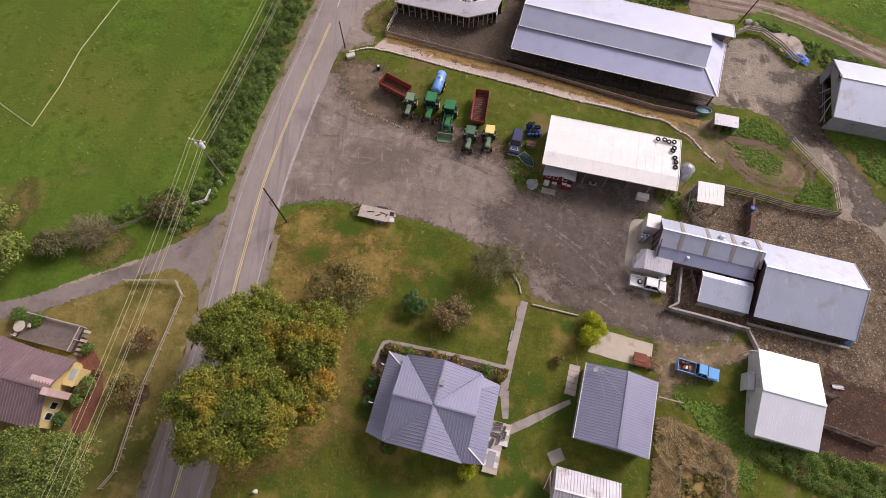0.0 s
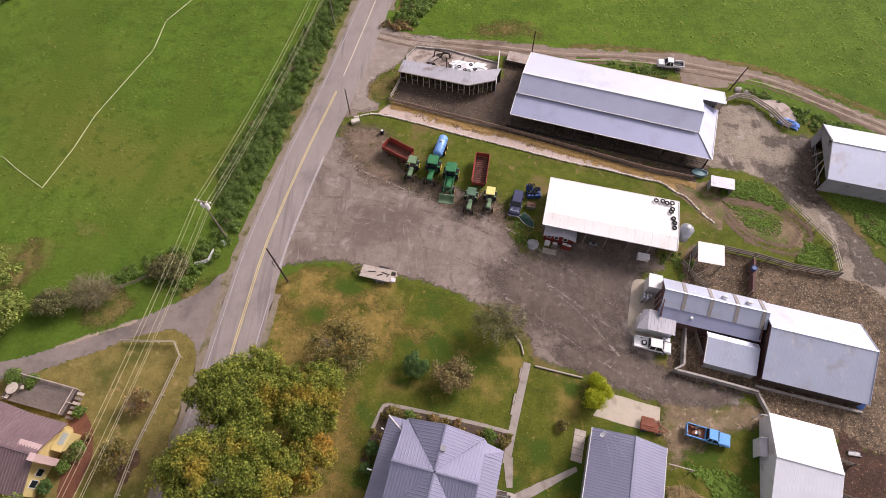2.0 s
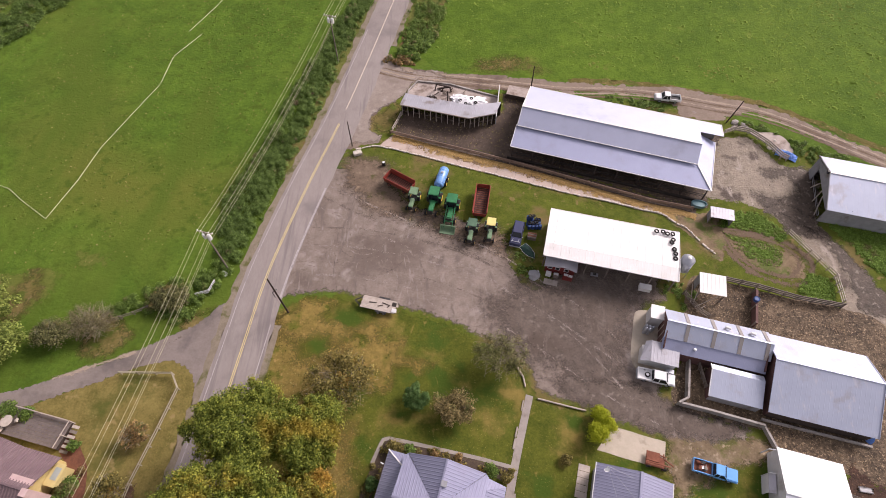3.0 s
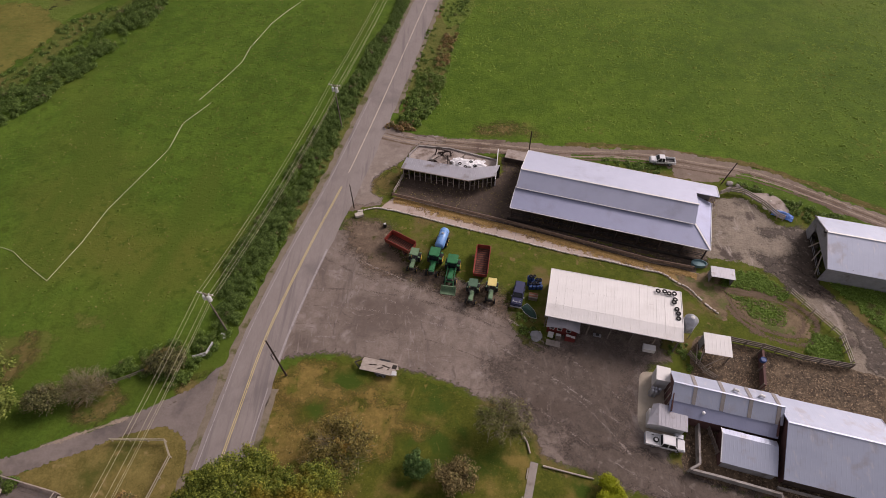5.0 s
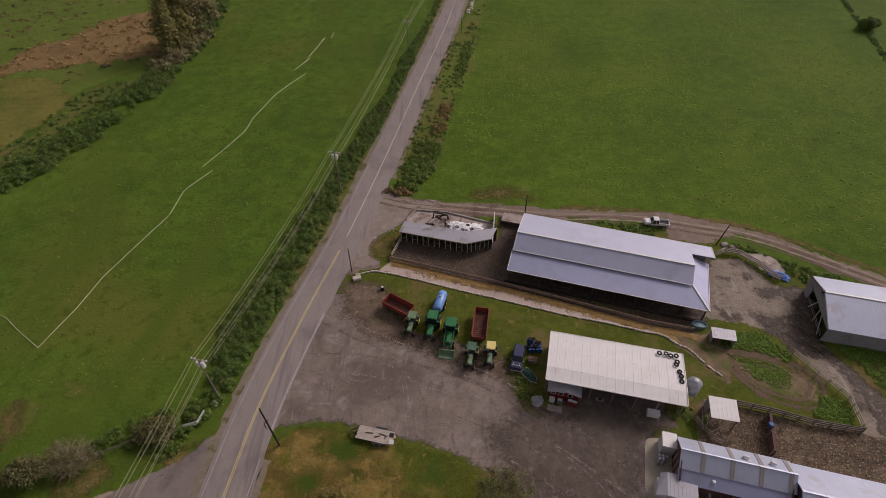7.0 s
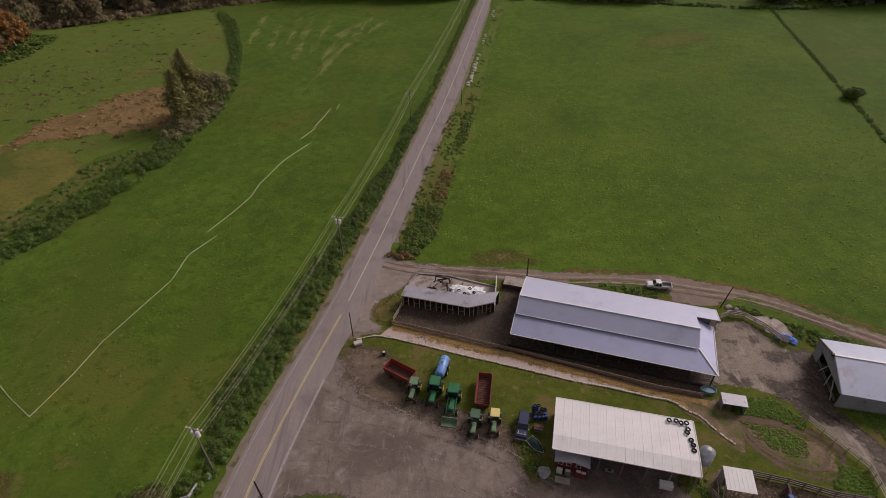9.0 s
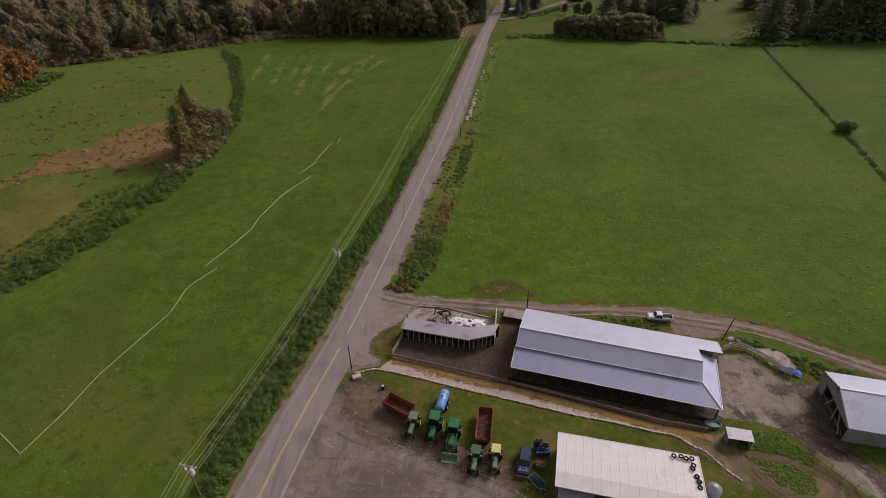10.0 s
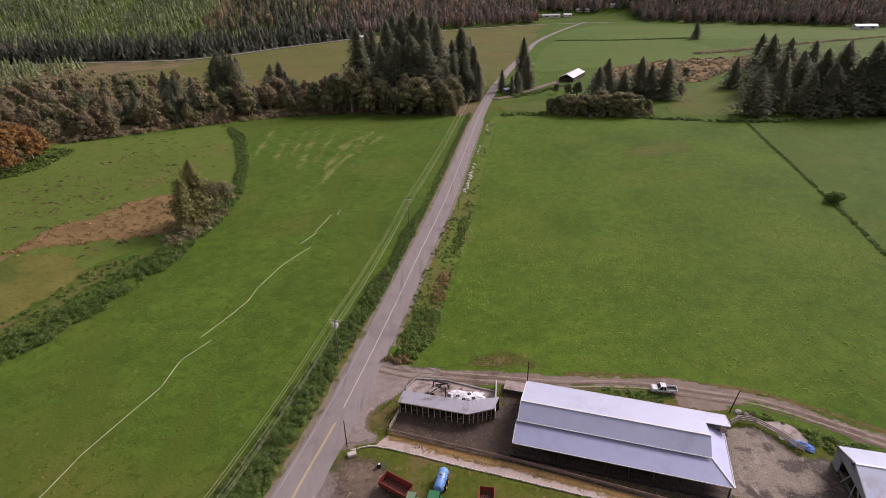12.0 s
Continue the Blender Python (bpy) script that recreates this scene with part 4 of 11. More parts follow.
def worn_mark(name, tone, most):
    """Scuffed earth that thins out to both sides of a strip and along its length."""
    m, n, l, b = graph(name)
    f = speck(n, l, 3.0, 5, 0.65)
    l.new(ramp(n, l, f, [(0.3, tuple(0.8 * c for c in tone)), (0.7, tuple(1.2 * c for c in tone))]), b.inputs["Base Color"])
    b.inputs["Roughness"].default_value, b.inputs["Specular IOR Level"].default_value = 0.9, 0.2
    at = n.new("ShaderNodeAttribute")
    at.attribute_name = "across"
    side = n.new("ShaderNodeMath")
    side.operation = "ABSOLUTE"
    l.new(at.outputs["Fac"], side.inputs[0])
    total = None
    for source, share in ((side.outputs[0], 0.6), (speck(n, l, 0.5, 3, 0.6, None, None, 13.0), 1.2), (speck(n, l, 6.0, 3, 0.7, None, None, 5.0), 1.6)):
        add = n.new("ShaderNodeMath")
        add.operation = "MULTIPLY_ADD"
        l.new(source, add.inputs[0])
        add.inputs[1].default_value, add.inputs[2].default_value = share, 0.0
        if total:
            l.new(total.outputs[0], add.inputs[2])
        total = add
    mask = n.new("ShaderNodeMapRange")
    mask.interpolation_type = "SMOOTHSTEP"
    mask.inputs[1].default_value, mask.inputs[2].default_value = 1.2 + 0.5 * most, 1.28 + 0.5 * most
    l.new(total.outputs[0], mask.inputs[0])
    clear, thin = n.new("ShaderNodeBsdfTransparent"), n.new("ShaderNodeMixShader")
    l.new(mask.outputs[0], thin.inputs[0])
    l.new(b.outputs[0], thin.inputs[1])
    l.new(clear.outputs[0], thin.inputs[2])
    l.new(thin.outputs[0], n["Material Output"].inputs[0])
    return m


pale_mark = worn_mark("pale_wheel_mark", (0.285, 0.238, 0.21), 0.2)
dark_mark = worn_mark("dark_wheel_mark", (0.145, 0.114, 0.094), 0.25)
rut_mark = worn_mark("brown_rut", (0.15, 0.105, 0.07), 0.9)
pale_rut = worn_mark("pale_rut", (0.33, 0.26, 0.2), 0.85)
# ---- plan: outlines in metres ----
YARD = [(-29.1, 36.4), (-25.0, 38.6), (-22.5, 38.8), (-19.8, 39.3), (-16.3, 39.3), (-12.6, 38.4), (-7.2, 36.9), (-3.2, 35.7), (0.8, 34.4), (4.2, 32.5), (8.4, 30.4), (11.2, 28.1), (12.5, 25.5), (13.4, 23.4), (17.0, 22.2), (20.1, 21.2), (22.4, 19.6), (29.9, 17.2), (35.2, 16.4), (40.9, 17.0), (43.4, 18.9), (38.5, 20.4), (33.4, 21.2), (31.4, 23.3), (32.9, 28.0), (30.8, 36.5), (36.1, 38.3), (34.8, 41.0), (37.8, 44.5), (26.1, 46.9), (17.8, 43.7), (14.8, 41.0), (12.0, 43.7), (11.6, 46.7), (10.6, 49.7), (7.6, 52.8), (3.3, 54.7), (-2.1, 56.4), (-6.5, 58.4), (-10.1, 60.9), (-14.3, 63.1), (-17.1, 66.1), (-22.6, 66.7), (-25.4, 58.6), (-28.0, 48.1)]
TRACK = [(-19.5, 88.5), (-15.9, 98.9), (-10.9, 97.6), (-8.6, 95.0), (-4.8, 94.2), (1.8, 93.0), (7.8, 92.4), (13.7, 91.7), (19.6, 91.0), (25.4, 90.1), (37.0, 88.9), (42.8, 88.5), (48.6, 88.1), (54.1, 86.5), (59.5, 84.6), (64.5, 82.4), (69.4, 79.8), (73.7, 76.5), (77.9, 73.2), (85.2, 68.3), (83.6, 63.9), (80.0, 66.3), (75.7, 68.7), (71.7, 72.3), (67.6, 76.1), (64.2, 78.8), (60.6, 80.2), (57.0, 79.0), (54.1, 77.6), (46.5, 79.4), (46.0, 83.0), (42.1, 84.6), (36.6, 85.5), (25.1, 86.2), (18.0, 86.6), (9.9, 86.8), (1.8, 87.3), (-4.7, 89.0), (-7.5, 86.8), (-9.6, 83.3), (-12.2, 80.9), (-14.0, 78.0), (-13.4, 75.6), (-11.6, 74.3), (-12.8, 72.0), (-16.8, 70.6), (-23.2, 66.9)]
LANE = [(-12.3, 71.6), (-9.8, 74.5), (2.0, 70.1), (12.3, 66.6), (22.2, 63.0), (28.8, 60.4), (36.5, 57.6), (44.4, 55.4), (46.1, 51.4), (46.2, 46.6), (45.0, 46.9), (43.4, 49.1), (41.7, 51.8), (39.6, 53.7), (38.0, 55.1), (34.3, 56.2), (28.4, 58.2), (21.9, 60.0), (12.1, 63.3), (2.0, 66.6), (-6.4, 69.5)]
STRAW = [(-9.5, 74.2), (2.0, 70.0), (12.3, 66.5), (22.2, 62.9), (28.8, 60.3), (36.5, 57.4), (41.1, 56.2), (43.8, 55.1), (40.7, 54.2), (36.2, 56.0), (28.6, 58.9), (22.1, 61.5), (12.2, 65.0), (2.0, 68.2), (-6.4, 71.7)]
CURB = [(-16.7, 70.4), (-14.8, 71.1), (-12.5, 71.3), (-8.5, 70.3), (-2.2, 68.2), (2.0, 66.7), (12.1, 63.4), (21.9, 60.1), (28.5, 58.3), (34.3, 56.4), (38.0, 55.3), (39.6, 53.7), (41.7, 52.0), (43.4, 49.1), (45.1, 47.1)]
MUD_BARN = [(-9.8, 74.7), (-7.6, 81.8), (2.1, 80.3), (10.5, 80.6), (11.7, 86.6), (18.5, 85.9), (54.1, 74.6), (48.3, 59.5), (45.0, 55.9), (28.9, 61.5), (12.3, 67.4), (2.0, 70.7)]
CORRAL = [(51.9, 73.2), (55.7, 74.6), (58.9, 74.3), (63.3, 67.6), (67.9, 66.0), (71.4, 66.9), (68.3, 61.0), (65.5, 54.9), (66.2, 51.1), (67.8, 47.7), (68.3, 43.9), (68.9, 39.4), (70.3, 37.2), (74.0, 31.6), (71.1, 21.1), (63.5, 26.6), (61.8, 36.4), (62.3, 38.4), (62.8, 42.5), (60.7, 46.6), (58.3, 51.1), (54.8, 55.8), (48.4, 57.9), (45.8, 59.5)]
MUD_YARD = [(37.5, 36.7), (40.4, 42.8), (45.8, 41.5), (54.6, 38.9), (62.1, 37.2), (67.8, 33.5), (69.5, 21.1), (62.7, 24.5), (48.7, 30.7), (40.1, 34.5)]
MUD_FRONT = [(36.0, 29.4), (34.9, 23.3), (43.5, 19.5), (44.0, 17.0), (45.4, 15.7), (53.1, 13.5), (59.6, 10.7), (65.5, 8.2), (71.1, 21.1), (60.8, 19.5), (45.6, 22.8), (46.2, 28.0)]
MUD_PEN = [(53.1, 14.5), (57.1, 12.2), (61.2, 10.7), (66.1, 8.8), (62.7, -0.8), (57.3, 0.5), (49.0, 2.5)]
LOOP = [(44.6, 54.5), (46.5, 51.5), (47.6, 48.1), (49.0, 45.4), (52.6, 42.7), (56.5, 41.9), (59.0, 43.7), (59.6, 46.2), (57.9, 48.4), (54.6, 50.4), (50.4, 51.5), (46.8, 52.4), (44.6, 53.5)]
WEEDS_A = [(46.4, 52.8), (50.4, 55.8), (54.8, 55.7), (57.3, 52.7), (58.4, 50.8), (56.9, 49.6), (53.1, 51.6), (50.0, 52.3)]
WEEDS_B = [(59.2, 43.4), (61.7, 42.7), (62.3, 41.0), (61.4, 38.2), (56.8, 38.8), (56.4, 40.5)]
WEEDS_C = [(66.6, 55.3), (69.7, 53.4), (77.8, 49.6), (73.7, 39.4), (71.3, 42.5), (69.1, 45.2), (68.1, 49.0), (66.2, 51.9)]
LAWN = [(-25.9, 35.4), (-24.9, 37.0), (-22.4, 38.6), (-19.8, 39.1), (-16.2, 39.1), (-12.6, 38.2), (-7.2, 36.7), (-3.2, 35.5), (0.8, 34.2), (4.2, 32.3), (8.4, 30.2), (11.2, 27.9), (12.5, 25.3), (13.4, 23.2), (16.9, 22.0), (20.1, 21.1), (22.4, 19.4), (29.8, 17.0), (35.2, 16.2), (40.8, 16.8), (43.3, 17.1), (43.0, 11.8), (40.7, 2.2), (35.3, -12.2), (-11.7, -12.1), (-34.9, -12.0), (-32.3, 2.4), (-30.1, 17.3), (-28.6, 27.3)]
SIDE_ROAD = [(-69.7, 21.8), (-63.9, 23.7), (-60.2, 24.6), (-56.6, 26.0), (-52.1, 27.6), (-47.5, 29.1), (-43.8, 31.4), (-40.8, 33.0), (-37.7, 34.7), (-35.0, 37.8), (-30.7, 40.1), (-29.7, 31.8), (-30.9, 23.3), (-35.0, 21.8), (-36.1, 25.1), (-37.3, 27.0), (-39.7, 28.2), (-42.1, 28.0), (-46.0, 26.9), (-49.7, 25.2), (-54.1, 23.5), (-58.4, 21.8), (-62.8, 20.8), (-68.5, 19.0)]
BROWN_LAWN = [(-69.8, 18.2), (-62.8, 20.6), (-58.3, 21.6), (-54.0, 23.3), (-49.6, 25.0), (-46.0, 26.7), (-42.1, 27.8), (-39.6, 28.0), (-37.4, 26.9), (-36.2, 25.0), (-35.3, 22.6), (-36.4, 17.3), (-37.5, 9.2), (-38.6, -0.7), (-37.5, -12.0), (-63.1, -11.9)]
BARE_BED = [(-43.2, 9.6), (-41.7, 12.1), (-39.9, 13.2), (-39.6, 9.9), (-41.1, 7.1), (-42.9, 7.1)]
WALK2 = [(8.8, 6.0), (12.1, 7.4), (17.5, 9.5), (17.6, 8.9), (12.4, 6.3), (8.8, 4.7)]
PAD = [(23.3, 19.1), (30.1, 17.0), (29.1, 13.4), (20.6, 16.0)]
PARLOUR_PAD = [(29.8, 36.5), (31.8, 36.7), (33.8, 36.0), (33.6, 28.0), (30.0, 27.0), (28.0, 27.6), (27.7, 29.4), (28.8, 33.6)]
BED_TOP = [(-7.8, 17.3), (-1.7, 16.1), (4.7, 14.6), (9.4, 13.4), (9.1, 11.5), (6.2, 12.7), (0.7, 14.6), (-5.3, 15.6), (-7.2, 15.3), (-9.4, 10.0), (-10.9, 10.0), (-9.6, 13.9)]
HAYPILE = [(29.2, 7.0), (31.8, 6.6), (34.5, 4.8), (37.3, 3.4), (38.3, 1.3), (37.4, -2.8), (34.9, -7.8), (24.4, -7.8), (27.2, -1.4)]
BRAMBLE = [(39.8, 4.8), (44.2, 4.4), (49.0, 2.7), (53.2, 1.6), (57.7, -0.1), (62.5, -1.4), (60.2, -7.8), (51.7, -3.4), (46.5, -1.4), (42.0, 1.3)]
MULCH = [(-52.7, 19.1), (-50.8, 18.1), (-49.2, 16.5), (-48.0, 15.1), (-46.8, 12.5), (-46.5, 10.1), (-46.8, 8.5), (-47.4, 6.1), (-48.0, 5.0), (-49.4, 5.7), (-49.8, 10.1), (-49.8, 13.2), (-51.1, 15.1), (-52.6, 17.0)]
COW_PATH = [(55.5, 56.5), (60.4, 58.3), (63.7, 55.3), (64.8, 53.6), (67.7, 46.9), (69.8, 42.4), (70.7, 39.8), (69.4, 35.6), (65.1, 35.6), (64.2, 38.0), (64.7, 45.1), (63.1, 50.6), (59.3, 54.2)]
SCRUB_FIELD = [(-446.6, 670.3), (-293.1, 669.3), (-221.6, 697.6), (-194.4, 606.5), (-217.3, 485.5), (-217.6, 442.3), (-285.7, 475.8), (-398.4, 511.9), (-496.4, 647.5)]
WALK3 = [(8.0, 10.6), (9.3, 10.6), (9.0, 6.9), (8.2, 6.9)]
LITTER = [(-28.3, 33.3), (-22.6, 32.8), (-18.9, 29.6), (-16.3, 24.6), (-19.1, 18.7), (-24.0, 16.3), (-24.4, 13.1), (-25.4, 8.6), (-27.9, 5.0), (-31.3, 2.9), (-33.9, 0.8), (-35.1, 3.6), (-33.2, 7.1), (-31.1, 10.8), (-30.7, 17.9), (-30.3, 26.4)]
RANK = [(31.8, 10.0), (37.7, 8.7), (41.0, 5.4), (42.3, 2.4), (39.9, -1.9), (38.1, -1.8), (36.5, 3.0), (33.3, 7.4)]
DAMP = [(9.0, 42.2), (16.3, 43.5), (22.1, 44.6), (30.0, 42.9), (36.6, 41.6), (33.7, 37.6), (30.0, 33.7), (28.0, 28.6), (28.1, 24.6), (33.6, 21.5), (41.1, 17.8), (36.8, 16.8), (29.1, 18.6), (22.9, 21.1), (17.0, 25.0), (10.1, 28.2), (5.6, 33.7), (4.9, 40.7)]
DIRT_EDGE = [(-20.0, 62.5), (-19.5, 69.5), (-14.0, 70.0), (-9.0, 67.5), (-6.0, 62.5), (-3.9, 58.0), (-0.5, 56.5), (4.7, 55.0), (11.2, 53.0), (12.6, 47.5), (11.4, 44.8), (8.2, 45.3), (3.4, 47.5), (-1.9, 50.0), (-5.7, 52.1), (-10.5, 53.4), (-13.7, 54.5), (-17.0, 58.9)]
SCUFFED = [(29.7, 17.8), (33.7, 19.9), (38.9, 19.0), (44.5, 17.1), (44.3, 14.6), (40.2, 13.8), (34.9, 10.7), (32.2, 10.7), (29.8, 8.5), (29.4, 13.0)]
HEDGE_ROAD = [(-35.6, 44.5), (-37.7, 47.7), (-38.3, 52.2), (-38.6, 56.5), (-38.7, 59.6), (-37.2, 63.4), (-35.7, 66.6), (-33.7, 73.3), (-32.3, 81.3), (-30.6, 87.4), (-28.5, 94.9), (-26.2, 101.2), (-25.1, 107.9), (-21.1, 119.2), (-19.2, 130.4), (-15.1, 140.9), (-13.3, 152.1), (-12.1, 164.6), (-8.7, 176.6), (-5.8, 179.5), (-7.7, 163.5), (-10.5, 150.4), (-12.5, 139.5), (-14.4, 129.6), (-16.3, 119.1), (-19.8, 108.9), (-22.0, 100.4), (-23.6, 92.7), (-25.5, 84.0), (-26.7, 76.1), (-28.1, 69.7), (-29.6, 64.5), (-30.8, 59.2), (-31.9, 55.5), (-32.9, 51.9), (-33.6, 47.7), (-34.2, 44.7)]
HEDGE_JCT = [(-52.2, 36.2), (-48.1, 40.2), (-42.4, 42.5), (-39.6, 43.0), (-36.3, 46.9), (-34.4, 44.1), (-35.9, 41.2), (-38.3, 37.7), (-38.8, 35.6), (-41.1, 34.3), (-44.3, 36.1), (-47.9, 36.7), (-51.0, 35.3)]
HEDGE_LEFT = [(-103.2, 88.4), (-100.3, 95.1), (-93.9, 106.2), (-87.7, 121.4), (-81.5, 143.4), (-79.7, 163.0), (-76.7, 181.6), (-79.9, 209.1), (-91.5, 254.3), (-109.0, 303.9), (-124.5, 326.1), (-123.8, 317.0), (-108.0, 283.9), (-94.2, 246.0), (-84.5, 209.3), (-84.2, 188.8), (-87.9, 173.7), (-89.5, 154.2), (-94.1, 141.4), (-98.9, 125.5), (-103.0, 112.1), (-106.8, 105.0), (-111.1, 99.5)]
BRACKEN = [(-142.6, 143.8), (-139.9, 159.2), (-139.9, 170.2), (-136.1, 179.9), (-128.7, 184.7), (-124.0, 197.6), (-115.1, 204.5), (-106.0, 207.3), (-89.2, 172.4), (-101.6, 163.8), (-117.0, 161.0), (-130.8, 156.7)]
YELLOW_GRASS = [(-141.2, 142.0), (-129.4, 154.6), (-118.3, 154.0), (-108.2, 145.9), (-104.3, 138.6), (-106.3, 129.1), (-112.0, 115.5), (-115.0, 108.3)]
DITCH_PATH = [(-109.7, 101.5), (-107.1, 108.7), (-104.0, 116.4), (-101.8, 124.5), (-101.0, 133.6), (-100.0, 141.9)]
DITCH = [(-112.7, 101.8), (-111.7, 112.3), (-108.8, 121.5), (-106.1, 132.8), (-106.7, 142.9), (-96.7, 150.6), (-89.4, 158.3), (-94.1, 141.4), (-99.4, 126.4), (-103.8, 113.3), (-107.6, 106.1)]
ROUGH_FIELD = [(-267.2, 264.3), (-213.5, 292.6), (-177.2, 303.7), (-130.0, 327.8), (-111.4, 294.9), (-94.2, 246.0), (-84.5, 209.3), (-87.8, 178.6), (-90.1, 164.7), (-102.1, 150.8), (-109.7, 133.6), (-126.5, 95.8)]
VERGE_RIGHT = [(-9.9, 98.5), (-5.9, 96.4), (-1.4, 105.0), (1.4, 119.7), (5.9, 146.8), (14.0, 187.4), (11.6, 197.4), (4.1, 178.3), (-2.4, 147.0), (-6.7, 125.3), (-9.8, 106.3)]
VERGE_FAR = [(1.6, 139.6), (8.8, 150.4), (13.5, 181.8), (19.8, 224.4), (34.1, 308.9), (40.1, 335.0), (35.1, 335.4), (24.3, 275.8), (13.4, 217.7), (6.7, 179.5), (0.0, 150.8)]
WALL_RIGHT = [(184.7, 317.7), (176.4, 287.6), (167.9, 257.4), (162.0, 235.9), (156.5, 215.9), (151.3, 197.9), (147.8, 183.7), (142.6, 166.3), (136.8, 147.4), (129.3, 120.7)]
TREELINE_L = [(-210.4, 289.8), (-185.3, 306.1), (-137.4, 334.2), (-99.7, 351.7), (-63.8, 357.0), (-26.2, 353.7), (14.3, 345.0)]
TREELINE_R = [(41.3, 342.7), (82.8, 342.3), (131.5, 326.8), (177.2, 313.8), (202.9, 311.7), (229.7, 316.8), (279.9, 329.7)]
FAR_TRACK = [(42.9, 397.5), (57.0, 407.1), (75.9, 431.6), (90.8, 451.2), (113.1, 478.0), (134.6, 504.8)]
FAR_ROAD = [(-527.4, 606.9), (-496.4, 647.5), (-410.4, 665.2), (-314.4, 672.4), (-270.8, 699.2), (-223.8, 782.5), (-175.6, 853.3), (-118.2, 937.6), (-7.8, 1043.4), (101.6, 1117.5), (224.2, 1185.3), (396.0, 1211.7), (565.1, 1242.7), (700.5, 1266.1)]
FAR_LANE = [(52.3, 461.2), (77.5, 561.3), (110.5, 681.2), (148.2, 818.5), (210.6, 980.8), (285.9, 1151.2), (323.8, 1232.5)]
FIELD_B = [(96.4, 538.8), (136.0, 708.4), (185.0, 838.0), (252.7, 902.8), (347.5, 806.2), (350.3, 740.9), (332.5, 618.2), (234.5, 561.0), (186.8, 554.9), (139.1, 545.0)]
FIELD_C = [(188.6, 875.1), (277.7, 1073.4), (364.7, 1113.5), (487.2, 1020.9), (605.3, 964.4), (710.2, 890.0), (618.1, 770.1), (511.3, 809.4), (392.1, 815.2), (288.6, 874.5)]
FIELD_D = [(147.8, 341.6), (191.6, 419.3), (243.9, 453.7), (263.0, 399.7), (230.1, 351.6), (185.4, 330.0)]
FIELD_E = [(41.3, 360.0), (51.2, 378.0), (77.1, 389.8), (103.7, 416.4), (112.1, 415.5), (87.8, 364.9), (69.5, 348.6)]
FIELD_F = [(-221.1, 450.3), (-219.9, 491.8), (-197.2, 616.1), (-156.8, 757.1), (-104.5, 823.4), (-44.5, 943.7), (65.6, 1067.2), (78.5, 858.8), (50.0, 609.7), (-33.5, 470.8), (-85.3, 391.0), (-145.2, 377.0)]
FIELD_G = [(-7.5, 1005.1), (95.3, 1046.4), (173.9, 964.8), (115.2, 711.8), (69.8, 523.5), (46.3, 447.9), (40.8, 566.2), (23.0, 727.2)]
BRACKEN_R = [(157.4, 530.9), (231.6, 583.7), (327.6, 608.6), (390.1, 609.4), (384.3, 561.9), (338.7, 507.4), (279.8, 515.0), (221.5, 456.3), (153.3, 449.8)]
PIPE_A = [(-84.0, 63.0), (-78.3, 61.0), (-75.0, 58.4), (-69.0, 54.3), (-66.6, 63.0), (-65.2, 71.0), (-62.2, 79.8), (-59.1, 88.6)]
PIPE_B = [(-59.0, 89.3), (-58.7, 97.6)]
PIPE_C = [(-58.6, 98.0), (-54.5, 105.4)]
PIPE_D = [(-57.5, 106.7), (-53.8, 115.5), (-51.2, 123.0), (-50.7, 130.2)]
PIPE_E = [(-50.4, 130.7), (-47.6, 142.0), (-44.6, 148.6), (-41.0, 155.4)]
PIPE_F = [(-45.0, 157.9), (-41.5, 166.0)]
PIPE_G = [(-42.2, 166.9), (-40.2, 176.0), (-39.2, 182.0)]
PIPE_H = [(-36.9, 181.6), (-36.6, 186.4)]
CORRAL_FENCE = [(54.0, 74.3), (56.4, 75.3), (58.9, 74.6), (61.5, 71.5), (63.0, 68.3), (63.8, 67.6)]
FENCE_LOOP = [(58.3, 51.1), (59.5, 48.8), (61.3, 45.5), (63.0, 42.3)]
FENCE_LOOP2 = [(62.8, 42.5), (62.5, 39.9), (62.2, 37.9)]
FENCE_YARD = [(45.0, 42.0), (49.7, 40.7), (55.4, 38.6), (61.9, 37.2)]
BOARD_FENCE = [(-46.7, 26.5), (-39.1, 26.4), (-37.7, 24.2), (-38.9, 18.7), (-40.6, 11.6), (-42.0, 0.5), (-43.4, -1.5)]
RAIL_FENCE = [(-51.3, 34.6), (-47.8, 36.0), (-43.9, 38.0)]
GUARD = [(-38.9, 39.2), (-37.0, 39.8), (-36.5, 41.6)]
CONC_WALL = [(33.1, 22.1), (36.8, 21.1), (43.8, 19.0)]
CONC_WALL2 = [(32.7, 22.1), (34.2, 22.8), (35.9, 29.0)]
LOGS = [(10.6, 27.8), (11.5, 26.1), (11.7, 24.6)]
LOGS2 = [(13.3, 22.9), (17.9, 21.7), (19.9, 21.2)]

# ---- ground, road and yard ----
FAR_EDGE = FAR_ROAD[:12] + [(489, 1135), (605, 1045), (680, 990), (760, 945), (1000, 900)]
FAR_EDGE_X, FAR_EDGE_Y = [p[0] for p in FAR_EDGE], [p[1] for p in FAR_EDGE]


def terrain(x, y):
    """The height of the land: a flat valley, and wooded hills past the far road."""
    d = y - np.interp(x, FAR_EDGE_X, FAR_EDGE_Y) - 35
    return 0.0 if d <= 0 else min(0.24 * d * d / (d + 60), 260.0) * (1 + 0.25 * noise.noise(Vector((x * 0.004, y * 0.004, 0))))


